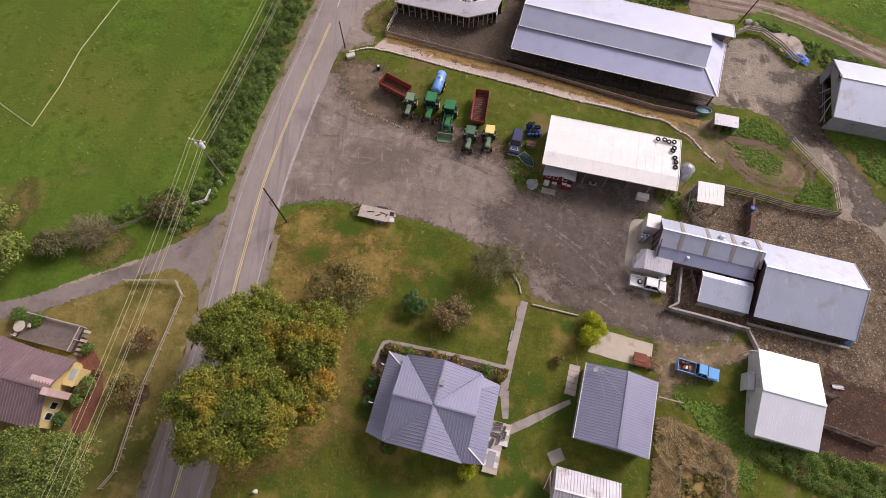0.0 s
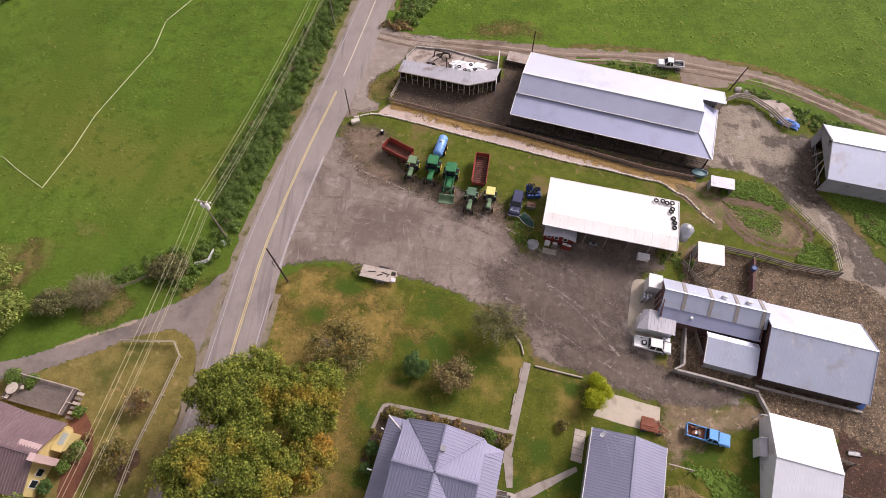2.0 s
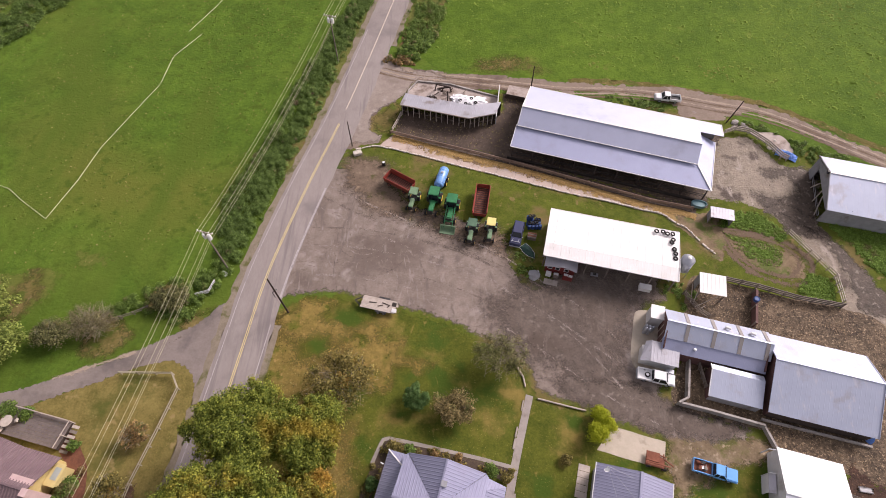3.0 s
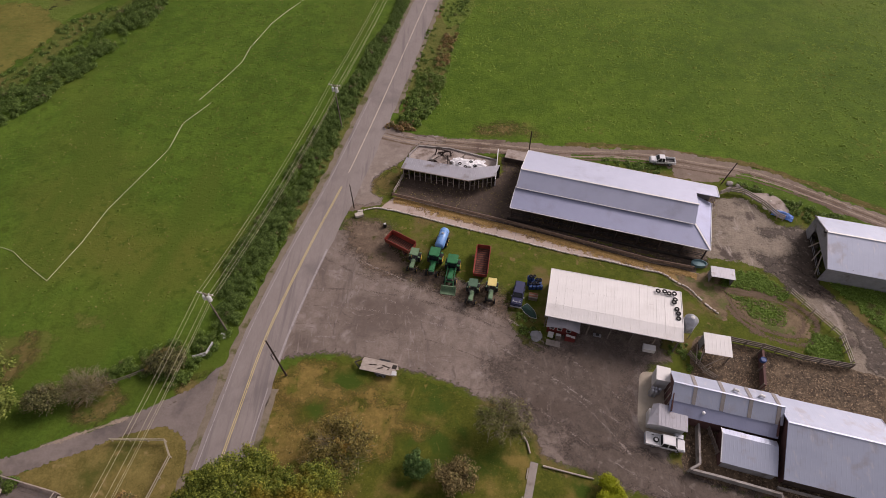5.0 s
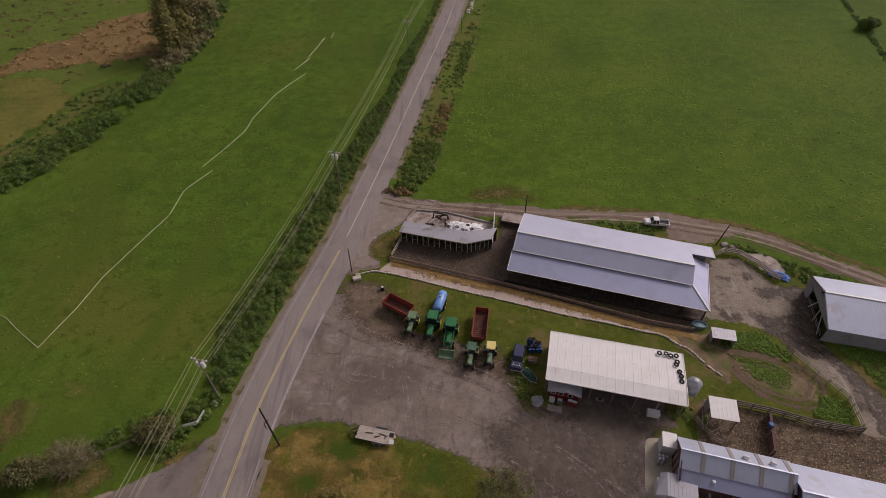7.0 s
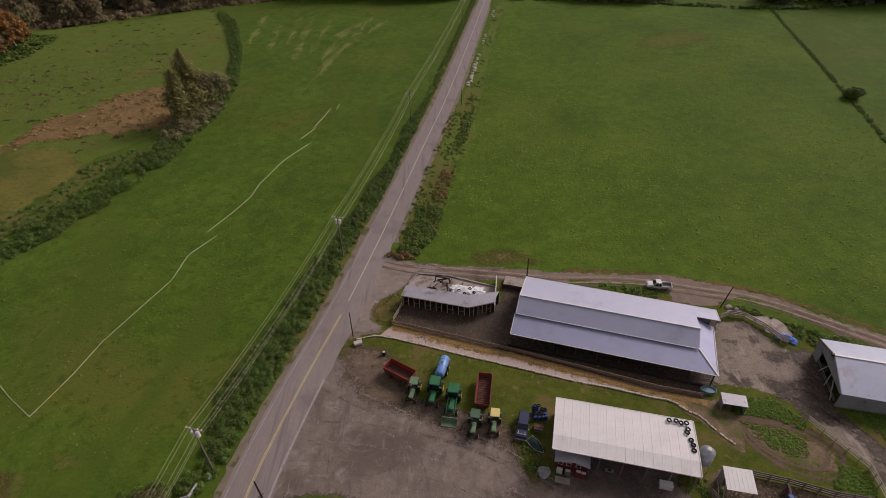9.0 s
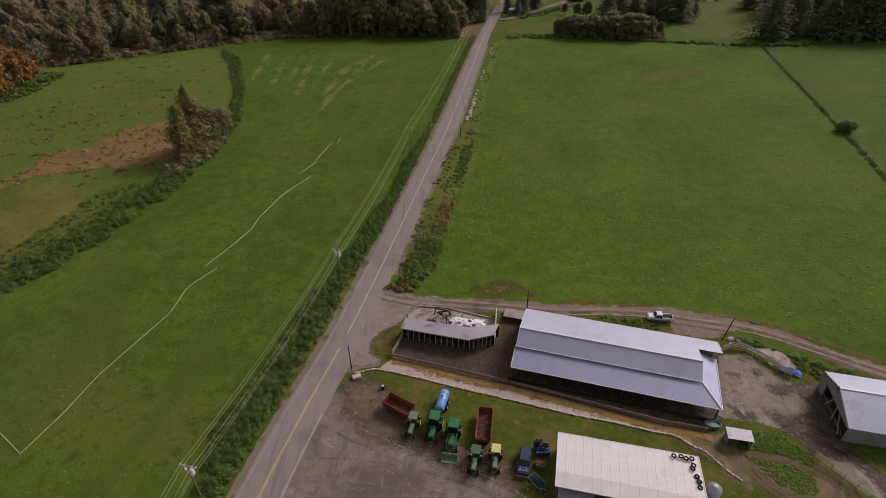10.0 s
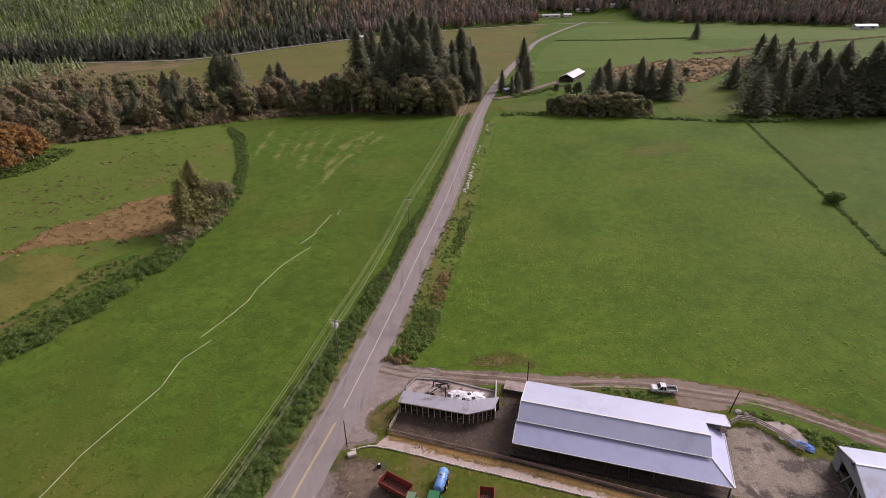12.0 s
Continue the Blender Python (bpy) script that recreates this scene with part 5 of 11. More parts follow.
xs = np.concatenate([np.arange(-3000, -300, 75), np.arange(-300, 300, 12), np.arange(300, 3001, 75)])
ys = np.concatenate([[-3000, -1000, -300, -120], np.arange(-60, 360, 12), np.arange(360, 2400, 40), [2600, 3000, 3500]])
bm = bmesh.new()
rows = [[bm.verts.new((x, y, terrain(x, y))) for x in xs] for y in ys]
for a, b in zip(rows, rows[1:]):
    for j in range(len(xs) - 1):
        bm.faces.new((a[j], a[j + 1], b[j + 1], b[j]))
ground = tagged(part("ground", bm, pasture, smooth=True), "green pasture grass over a flat valley and wooded hills", "ground", kind="structure")

ROAD = [(-38, -40), (-35.2, -10), (-31.9, 14), (-30.1, 30), (-28.4, 44), (-24.5, 61.9), (-20.5, 77.3), (-16.8, 94), (-12.2, 116.6),
        (-6.0, 148.7), (3.6, 197.7), (17.7, 282), (29.4, 352), (41, 411), (47, 440), (60, 500), (85, 590), (110, 680)]
road = ribbon("road", ROAD, 7.3, 0.045, asphalt, "two-lane grey asphalt road with faded edges", "road", crown=0.07, rag=0.3)


def offset_line(pts, off, step=2.0):
    """A line off metres to the right of pts."""
    line = spline(pts, step)
    out = []
    for i, p in enumerate(line):
        d = (line[min(i + 1, len(line) - 1)] - line[max(i - 1, 0)]).normalized()
        out.append((p.x + d.y * off, p.y - d.x * off))
    return out


def stripe(name, pts, off, width, material, label, y0, y1, z=0.125):
    pts = [p for p in offset_line(pts, off, 4.0) if y0 <= p[1] <= y1]
    return ribbon(name, pts, width, z, material, label, "road marking", step=2.0, across=1)


stripe("yellow_line", ROAD, -0.13, 0.13, yellow_paint, "worn yellow centre line on the asphalt", -30, 80)
stripe("yellow_line", ROAD, 0.13, 0.13, yellow_paint, "worn yellow centre line on the asphalt", -30, 80)
stripe("centre_line", ROAD, 0.0, 0.22, pale_paint, "faded pale centre line on the asphalt", 79, 410)
stripe("edge_line", ROAD, -3.05, 0.14, white_paint, "worn white edge line on the asphalt", -30, 110, 0.075)
stripe("edge_line", ROAD, 3.15, 0.16, white_paint, "worn white edge line on the asphalt", -30, 36, 0.072)
stripe("edge_line", ROAD, 3.35, 0.35, white_paint, "worn white edge line on the asphalt", 37, 66, 0.066)

patch("lawn", [(5 + (x - 5) * 1.03, 12 + (y - 12) * 1.03) for x, y in LAWN], 0.006, lawn_grass, "mown lawn with dry brown patches round the farmhouse", step=1.2)
patch("dry_lawn", [(-50 + (x + 50) * 1.12, 10 + (y - 10) * 1.12) for x, y in BROWN_LAWN], 0.005, dry_grass, "dry brown lawn beside the side road", step=1.2)
patch("farm_ground", [(-19, 30), (-20, 72), (-9, 90), (20, 86), (52, 82), (64, 74), (84, 58), (84, -10), (20, -12), (-20, -12), (-28, 10)], 0.0035, worn_lawn, "rough worn grass between the farm buildings", step=2, rag=1.0, rim=3)
patch("yard", YARD, 0.02, gravel, "worn grey gravel farmyard with tyre tracks", "yard", step=0.7, rag=0.45, rim=1.6)
patch("leaf_strewn_lawn", LITTER, 0.011, litter_lawn, "tan leaf-strewn grass round the maples", step=1.2, rag=1.8, rim=3.5)
patch("leaf_strewn_lawn", [(-20, 27.5), (-16.5, 25.5), (-12, 19.5), (-9.8, 13.5), (-11.5, 7.5), (-16, 2), (-23, -1.5), (-32, -3.5), (-34, -1), (-28, 6), (-22, 14), (-18, 20)], 0.0155, litter_lawn, "tan leaf-strewn grass beside the maples", step=1.2, rag=1.8, rim=3.0)
patch("damp_yard", DAMP, 0.027, damp_gravel, "damp brown dirt of the farmyard before the sheds", "yard", step=1.0, rag=2.2, rim=4.5)
patch("damp_yard", [(13.5, 25.8), (20, 26.5), (28.6, 25), (32.6, 22.6), (38.5, 20.3), (42.6, 18.7), (40.5, 17.4), (35.2, 16.9), (29.8, 17.8), (23.4, 19.9), (17.5, 22.6)], 0.0355, damp_gravel, "damp brown dirt beside the milking parlour", "yard", step=0.8, rag=0.8, rim=1.4)
patch("yard_dirt", DIRT_EDGE, 0.031, yard_soil, "brown dirt under the parked tractors", "yard", step=1.0, rag=1.4, rim=3.6)
patch("scuffed_ground", SCUFFED, 0.012, scuffed, "scuffed brown ground round the blue pickup", step=1.0, rag=1.2, rim=1.6)
patch("mulch_bed", MULCH, 0.02, mulch, "reddish bark mulch bed round the yellow house", step=0.6, rag=0.15, rim=0.2)
patch("wood_floor", [(-300, 250), (-240, 262), (-211, 288), (-185, 305), (-137, 333), (-100, 350), (-64, 356), (-26, 352), (14, 344), (34, 350), (40, 420), (30, 470), (-60, 470), (-70, 385), (-120, 400), (-200, 440), (-300, 470), (-430, 520), (-560, 600), (-640, 560), (-500, 380)], 0.02, leaf_floor, "brown leaf litter and dead grass under the trees", step=10, rag=3.0, rim=6)
patch("east_pasture", [(-5, 98), (10, 91.5), (32, 88.6), (54, 85.5), (66, 81), (78, 73), (86, 68), (108, 60), (122, 96), (129, 120), (143, 166), (151, 198), (162, 236), (176, 288), (184, 318), (177, 312), (131, 325), (83, 341), (41, 341), (34, 300), (14, 185), (2, 118)], 0.004, vivid_grass, "vivid green tufted pasture", "field", step=5, rag=0.8, rim=2)
ribbon("dry_verge", offset_line([p for p in ROAD if 45 < p[1] < 360], -5.2), 3.2, 0.0115, verge_grass, "dry brown grass on the road's edge", "verge", step=2.0, rag=0.9)
patch("scrub_field", SCRUB_FIELD, 0.05, leaf_floor, "tan rough ground before the far road", "field", step=12, rag=4.0, rim=8)
patch("track_mouth", [(-15.9, 99.5), (-11.6, 99.0), (-10.0, 95.5), (-7.4, 93.6), (-2.8, 93.2), (1.8, 91.2), (-1.8, 89.7), (-5.6, 89.5), (-7.2, 86.2), (-9.4, 83.7), (-12.1, 81.3), (-14.0, 78.5), (-13.5, 76.1), (-11.8, 74.3), (-12.5, 72.2), (-15.7, 71.6), (-21.5, 71.0), (-20.5, 77)], 0.023, pale_gravel, "grey gravel mouth of the farm track at the road", "track", step=0.8, rag=0.5, rim=1.4)
patch("farm_track", TRACK, 0.016, track_dirt, "brown dirt track behind the barns", "track", step=0.8, rag=0.4, rim=0.6)
patch("side_road", SIDE_ROAD, 0.03, side_asphalt, "grey lane joining the road", "road", step=0.8, rag=0.15, rim=0.5)
patch("concrete_lane", LANE, 0.03, lane_concrete, "wet pinkish concrete feed lane", "lane", step=1.0, rag=0.12, curved=False, rim=0.4)
patch("lane_mud", [(38.5, 54.8), (44.6, 55.6), (48, 56.5), (47.5, 51), (46.8, 46.2), (44.4, 46.4), (42.3, 50), (40, 53)], 0.036, loop_dirt, "brown mud where the feed lane ends", step=0.6, rag=0.8, rim=0.6)
patch("barn_lawn", [(-20, 66), (-17.5, 70), (-12.5, 71.0), (-2.2, 67.8), (12.1, 63.0), (28.5, 57.9), (38, 54.9), (41.5, 51.6), (44.8, 47), (45, 42), (36, 44), (26, 46), (12, 44), (7, 47), (4, 50), (0, 52), (-5, 53.7),
                    (-9, 55.5), (-13, 57.5), (-17, 60), (-20, 63)], 0.012, worn_lawn, "worn green and brown grass below the feed lane", step=1.2, rag=0.4)
# straw and feed strewn from the barn's kerb over the lane
patch("muddy_grass", [(-14.4, 78.2), (-12.4, 81.3), (-9.4, 84.2), (-8.2, 80.4), (-9.8, 74.8), (-12.4, 74.6)], 0.0165, trodden_grass, "muddy trodden grass beside the calf shed", "grass", step=0.8, rag=0.8, rim=1.3)
ribbon("lane_edge_dirt", offset_line(STRAW[:8], -0.7), 2.2, 0.0085, dark_mud, "dark dirt along the edge of the feed lane", "dirt", step=1.0)
rng = np.random.default_rng(12)
run = np.array([(p.x, p.y) for p in spline(STRAW[:8], 0.05)])
pick = rng.integers(0, len(run) - 1, 16000)
off = np.abs(rng.normal(0.1, 0.5, len(pick)))
thick = np.array([noise.noise(Vector((x * 0.4, y * 0.4, 3))) for x, y in run[pick]])
keep = off < 1.0 + 1.3 * thick + rng.normal(0, 0.25, len(pick))
base = run[pick][keep] + off[keep][:, None] * np.array([[-0.3, -0.95]])
turn = rng.uniform(0, math.pi, len(base))
d, w = np.column_stack([np.cos(turn), np.sin(turn)]) * 0.26, np.column_stack([-np.sin(turn), np.cos(turn)]) * 0.045
z = rng.uniform(0.05, 0.12, (len(base), 1))
tagged(quads("straw_litter", np.stack([np.hstack([q, z]) for q in (base - d - w, base + d - w, base + d + w, base - d + w)], 1), straw_blade), "golden straw and feed strewn along the feed lane", "straw", kind="stuff")
patch("straw_stain", [(x, y + 0.4) for x, y in STRAW[:8]] + [(x - 0.4, y - 0.9) for x, y in STRAW[8:]], 0.0375, straw_mat, "brown straw dust trodden over the feed lane", "straw", step=0.8, rag=0.7, rim=2.2)
patch("barn_mud", MUD_BARN, 0.01, dark_mud, "dark trampled mud of the cattle yard", step=0.8)
patch("corral_mud", CORRAL, 0.012, slurry, "grey-brown churned slurry on the corral floor", step=0.8, rag=0.5)
patch("holding_yard_mud", MUD_YARD, 0.017, churned, "brown churned mud with straw behind the milking barn", step=0.8)
patch("lot_mud", [(32.5, 22), (36.5, 31), (38, 37), (46, 31), (60, 28), (76, 26), (70, 7), (66.5, 7.5), (53, 13), (45, 15.5), (43.8, 18.5)], 0.009, churned, "brown mud round the milking barn", step=0.8)
patch("front_mud", MUD_FRONT, 0.013, churned, "brown churned mud in front of the milking barn", step=0.8)
patch("pen_mud", MUD_PEN, 0.015, red_mud, "reddish brown mud of a cattle pen", step=0.8)
loop_mid = Vector((sum(p[0] for p in LOOP) / len(LOOP), sum(p[1] for p in LOOP) / len(LOOP)))
grown = [(loop_mid.x + (x - loop_mid.x) * 1.22, loop_mid.y + (y - loop_mid.y) * 1.22) for x, y in LOOP]
shrunk = [(loop_mid.x + (x - loop_mid.x) * 0.6, loop_mid.y + (y - loop_mid.y) * 0.6) for x, y in LOOP]
patch("loop_track", grown, 0.02, loop_dirt, "brown muddy wheel track looping over the grass", "track", step=0.8, rag=0.9, rim=3.6)
for pts in (WEEDS_A, WEEDS_B, WEEDS_C, RANK):
    patch("rank_grass_ground", pts, 0.0135, loop_green, "bright green grass under tall weeds", "grass", step=0.8, rag=0.8, rim=1.2)
patch("loop_grass", shrunk, 0.026, loop_green, "bright rank grass inside the looping track", step=0.8, rag=0.7, rim=2.4)
patch("cow_path", COW_PATH, 0.018, wet_mud, "dark trampled cattle path", step=0.8, rag=0.9, rim=1.2)
patch("soil_bed", BARE_BED, 0.01, bed_soil, "bare dark soil bed in the dry lawn", step=0.6, rag=0.9, rim=1.4)
ribbon("path", [(12.2, 23.4), (9.7, 14.9), (8.35, 9.8)], 1.05, 0.04, walk_concrete, "grey concrete garden path", "path", step=0.8, across=2)
patch("path", WALK3, 0.038, walk_concrete, "grey concrete garden path beside the house", "path", step=0.8, rag=0.05, curved=False, rim=0.1)
ribbon("bed_path", [(-9.6, 14.2), (-8.2, 17.3), (-7.4, 17.5), (-1.7, 16.3), (4.7, 14.9), (9.2, 13.7)], 0.5, 0.045, walk_concrete, "narrow grey path round the flower bed", "path", step=0.6, rag=0.06)
patch("path", WALK2, 0.036, walk_concrete, "grey concrete path to the garage", "path", step=0.8, rag=0.08, curved=False, rim=0.1)
patch("garage_pad", PAD, 0.05, pad_concrete, "pale concrete pad before the garage", "pad", step=0.8, rag=0.08, curved=False, rim=0.2)
patch("parlour_pad", PARLOUR_PAD, 0.06, pad_concrete, "grey concrete apron with rounded corners", "pad", step=0.5, rag=0.03, rim=0.2)
patch("flower_bed", BED_TOP, 0.02, soil, "dark soil bed with stone edging round the house", step=0.6, rag=0.1, curved=False, rim=0.2)
patch("bracken_slope", BRACKEN, 0.05, bracken_mat, "reddish brown bracken over rough ground", step=4, rag=3.0, rim=4)
patch("rough_field", ROUGH_FIELD, 0.03, rough_grass, "rough green pasture with rushes", "field", step=6, rag=2.0, rim=4)
patch("yellow_field", YELLOW_GRASS, 0.06, yellow_grass, "yellowish rank grass", "field", step=4, rag=2.0, rim=3)
patch("ditch_bank", DITCH, 0.07, pasture_dark, "dark green ditch bank", step=3, rag=2.0, rim=3)
ribbon("ditch_path", DITCH_PATH, 2.6, 0.09, verge_grass, "worn grassy path along the ditch", "path", step=2.0, rag=0.8)
rng = np.random.default_rng(9)
cut = []
for (ax, ay), (bx, by), n in (((-53, 201), (-37, 301), 420), ((-64, 237), (-69, 311), 380), ((-52, 236), (-45, 295), 400), ((-91, 263), (-96, 316), 240), ((-51, 274), (-36, 304), 320), ((-78, 250), (-84, 300), 220),
                               ((-58, 246), (-58, 304), 260), ((-46, 250), (-26, 306), 260), ((-72, 262), (-76, 312), 200)):
    f = rng.uniform(0, 1, n)
    f = f[np.sin(f * 14 + ax) + rng.normal(0, 0.8, n) > 0.0]
    k = len(f)
    mid = np.column_stack([ax + (bx - ax) * f + rng.normal(0, 0.8, k), ay + (by - ay) * f + rng.normal(0, 1.5, k), rng.uniform(0.03, 0.09, k)])
    run = rng.uniform(0.8, 3.6, (k, 1)) * np.array([[0.12, 1.0, 0]]) + rng.normal(0, 0.3, (k, 3)) * (1, 1, 0)
    across = rng.uniform(0.1, 0.42, (k, 1)) * np.array([[1.0, -0.1, 0]])
    cut.append(np.stack([mid - run - across * 0.3, mid + across - run * 0.2, mid + run + across * 0.3, mid - across + run * 0.2], 1))
tagged(quads("cut_grass", np.concatenate(cut), streak_grass), "pale streaks of cut grass on the pasture", "grass", kind="stuff")
patch("verge", VERGE_RIGHT, 0.012, verge_grass, "rank weeds on the road verge", "verge", step=2, rag=1.2)
patch("verge", VERGE_FAR, 0.014, rough_grass, "rank weeds on the road verge", "verge", step=2, rag=1.2)
for high, pts, m, lab in ((0.1, FIELD_B, bright_grass, "bright green far hayfield"), (0.16, FIELD_C, bright_grass, "bright green far hayfield"),
                        (0.1, FIELD_D, paddock, "green paddock between trees"), (0.22, FIELD_E, paddock, "olive green paddock beside the lane"),
                        (0.06, [(-300, 480), (-262, 690), (-215, 785), (-112, 938), (0, 1043), (100, 1112), (220, 1178), (180, 1000), (120, 900), (60, 600), (45, 450), (-120, 400)], field_olive, "dull olive far field"), (0.1, FIELD_F, field_olive, "dull olive far field"), (0.28, FIELD_G, field_olive, "dull olive far field")):
    patch("far_field", pts, high, m, lab, "field", step=10, rag=3.0, rim=6)
patch("bracken_slope", BRACKEN_R, 0.34, bracken_mat, "reddish brown bracken over rough ground", step=8, rag=4.0, rim=8)
ribbon("far_road", FAR_ROAD[:12] + [(470, 1195)], 9.0, 0.5, asphalt, "pale far road along the foot of the hills", "road", step=20, across=2)
ribbon("far_lane", FAR_LANE, 7.0, 0.42, asphalt, "pale far lane between hayfields", "road", step=12, across=2)
ribbon("far_track", FAR_TRACK, 6.0, 0.38, track_dirt, "pale dirt drive to a far barn", "track", step=5, across=2, rag=0.6)

# wheel marks worn into the yard, the farm track and the looping track
SWEEP = [(-25, 43.5), (-16, 43.2), (-6, 41.2), (4, 37.5), (14, 31), (22, 24.5), (30, 19.5)]
CROSS = [(-23, 60), (-14, 55), (-4, 50), (6, 46), (14, 40), (22, 33), (28.5, 24)]
MARKS = [(offset_line(SWEEP, d, 3.0), m, w) for d, m, w in ((0.3, pale_mark, 1.3), (-2.1, dark_mark, 0.9), (-5.3, pale_mark, 1.6), (-9.0, dark_mark, 1.2))]
MARKS += [(offset_line(CROSS, d, 3.0), m, w) for d, m, w in ((0.0, dark_mark, 1.3), (2.2, pale_mark, 1.2), (-2.6, pale_mark, 1.0))]
for x, y, r, a0, a1, m, w in ((-13.4, 50.2, 2.6, 150, 330, dark_mark, 0.4), (-13.2, 50.4, 3.5, 140, 350, pale_mark, 0.4), (-13.6, 50.6, 4.4, 165, 320, dark_mark, 0.4), (-14.2, 50.8, 5.4, 190, 345, pale_mark, 0.5),
                              (-12.0, 49.6, 6.6, 200, 330, dark_mark, 0.45), (-12.6, 50.0, 7.6, 205, 300, pale_mark, 0.5), (-8.5, 53.0, 3.4, 260, 370, pale_mark, 0.5), (-4.0, 46.0, 5.0, 20, 150, dark_mark, 0.5),
                              (20.0, 30.0, 7.5, 60, 210, dark_mark, 0.7), (20.5, 30.5, 5.6, 70, 220, pale_mark, 0.5), (24.0, 36.0, 6.0, 130, 280, dark_mark, 0.7), (2.0, 42.5, 6.0, 180, 320, pale_mark, 0.6)):
    MARKS.append(([(x + r * math.cos(radians(a)), y + r * math.sin(radians(a))) for a in np.linspace(a0, a1, 9)], m, w))
for i, (pts, m, w) in enumerate(MARKS):
    ribbon("wheel_mark", pts, w, 0.046 + 0.0005 * i, m, "wheel mark worn into the gravel yard", "wheel mark", step=0.8, rag=0.15)
TRACK_MID = [(-15, 95), (-10, 93), (-5, 91.6), (2.2, 90.7), (11, 89.3), (18, 88.1), (26, 87), (34, 86.8), (41, 86.1), (48, 84.5), (55, 82.5), (61, 81), (66.5, 78.4), (72.5, 74.5), (78, 70.7), (84.5, 66), (96, 57)]
for k, (off, m, w) in enumerate(((-0.85, pale_rut, 0.8), (0.85, pale_rut, 0.8), (0.0, rut_mark, 0.7), (1.8, rut_mark, 0.8))):
    ribbon("track_rut", offset_line(TRACK_MID, off), w, 0.022 + 0.002 * k, m, "wheel rut in the dirt track behind the barns", "rut", step=1.0, rag=0.2)
for k, (grow, m, w) in enumerate(((1.1, rut_mark, 1.9), (0.86, rut_mark, 1.5))):
    ring = [(loop_mid.x + (x - loop_mid.x) * grow, loop_mid.y + (y - loop_mid.y) * grow) for x, y in LOOP]
    ribbon("loop_rut", ring + ring[:1], w, 0.03 + 0.003 * k, m, "muddy rut of the looping wheel track", "rut", step=0.8, rag=0.6)
for off, y0, y1 in ((-4.15, -35, 330), (4.05, -35, 37), (4.1, 99, 330)):
    ribbon("road_shoulder", [p for p in offset_line(ROAD, off, 4.0) if y0 < p[1] < y1], 1.3, 0.0385, shoulder, "tan gravel and dry grass along the asphalt edge", "verge", step=1.0, rag=0.7)
patch("dry_patch", [(3, 94.0), (6.0, 96), (9.2, 98.2), (12.9, 99.5), (18.2, 98), (22, 95), (26, 91.5), (19.7, 91.6), (13.8, 92.0), (7.8, 92.4)], 0.0085, trodden_grass, "trodden brown grass at the field edge", step=1.0, rag=1.5, rim=3.5)
ribbon("track_edge_grass", offset_line([p for p in TRACK_MID if p[0] > 20], -2.9), 1.6, 0.0145, trodden_grass, "dry brown grass along the upper edge of the track", "verge", step=1.0, rag=0.9)
for k, pts in enumerate(([(-26.5, 35.5), (-24.5, 38.0), (-20.0, 39.3), (-16.5, 38.2), (-16.5, 35.6), (-11.0, 35.3), (-8.5, 32.9), (-11.4, 31.2), (-16.6, 30.8), (-19.3, 32.2), (-21.8, 31.7), (-25.2, 30.8)],
                         [(-16.7, 32.4), (-11.5, 33.0), (-6.2, 32.6), (-5.0, 30.2), (-0.6, 28.6), (-2.3, 26.2), (-6.5, 26.6), (-7.0, 24.8), (-10.1, 22.6), (-12.9, 26.0), (-16.5, 28.3), (-18.3, 30.2)],
                         [(-29.0, 31.5), (-25.5, 35.6), (-21.9, 29.4), (-20.3, 28.6), (-18.7, 29.4), (-16.5, 31.7), (-12.9, 29.8), (-17.4, 24.6), (-21.8, 25.4), (-23.7, 21.4), (-29.0, 22.5)])):
    patch("dry_lawn_patch", pts, 0.0085 + 0.0008 * k, litter_lawn, "bleached tan grass in the lawn", "grass", step=1.0, rag=1.4, rim=1.9)
patch("dry_patch", [(-53.5, 36.8), (-48.9, 35.3), (-46.8, 32.0), (-48.8, 28.8), (-53.8, 28.9), (-54.8, 32.9)], 0.008, trodden_grass, "dry brown grass under the bare bush", step=1.0, rag=1.0, rim=2.0)
patch("dry_patch", [(-40.7, 33.9), (-38.3, 36.6), (-35.0, 38.2), (-33.2, 36.2), (-36.4, 33.2), (-39.0, 31.7)], 0.0125, trodden_grass, "dry brown grass at the lane corner", step=0.8, rag=0.8, rim=1.4)
patch("dry_patch", [(-69.4, 38.2), (-67.5, 44.5), (-64.0, 43.0), (-64.3, 36.5), (-67.3, 33.4)], 0.0095, trodden_grass, "dry brown streak in the pasture corner", step=1.0, rag=1.0, rim=2.0)
patch("dark_mud", [(57.2, 66.4), (64.4, 67.1), (68.9, 66.0), (68.7, 60.3), (66.0, 54.0), (63.7, 49.5), (58.0, 49.8), (57.1, 54.0), (54.4, 57.7), (54.4, 61.2), (59.0, 60.6), (62.2, 60.8), (62.2, 62.3), (58.0, 62.8)], 0.0165, wet_mud, "dark wet trodden mud at the mouth of the hay barn", "mud", step=0.8, rag=1.0, rim=2.6)
for pts, m, w, lab in (([(-56.6, 25.8), (-53.9, 26.7), (-51.7, 27.6), (-48.8, 28.7), (-45.7, 30.0)], pale_rut, 1.0, "pale broken edge of the lane"), ([(-45.4, 27.4), (-43.0, 30.0), (-39.6, 32.4)], dark_mark, 1.4, "damp dark strip on the lane")):
    ribbon("lane_mark", pts, w, 0.036, m, lab, "wheel mark", step=0.6, rag=0.2)
patch("dry_patch", [(-75, 44), (-69, 45), (-63.5, 46.5), (-60, 42), (-62, 37), (-66, 33), (-73, 35)], 0.008, olive_patch, "brown thin grass in the pasture corner", step=1.0, rag=1.5, rim=4)
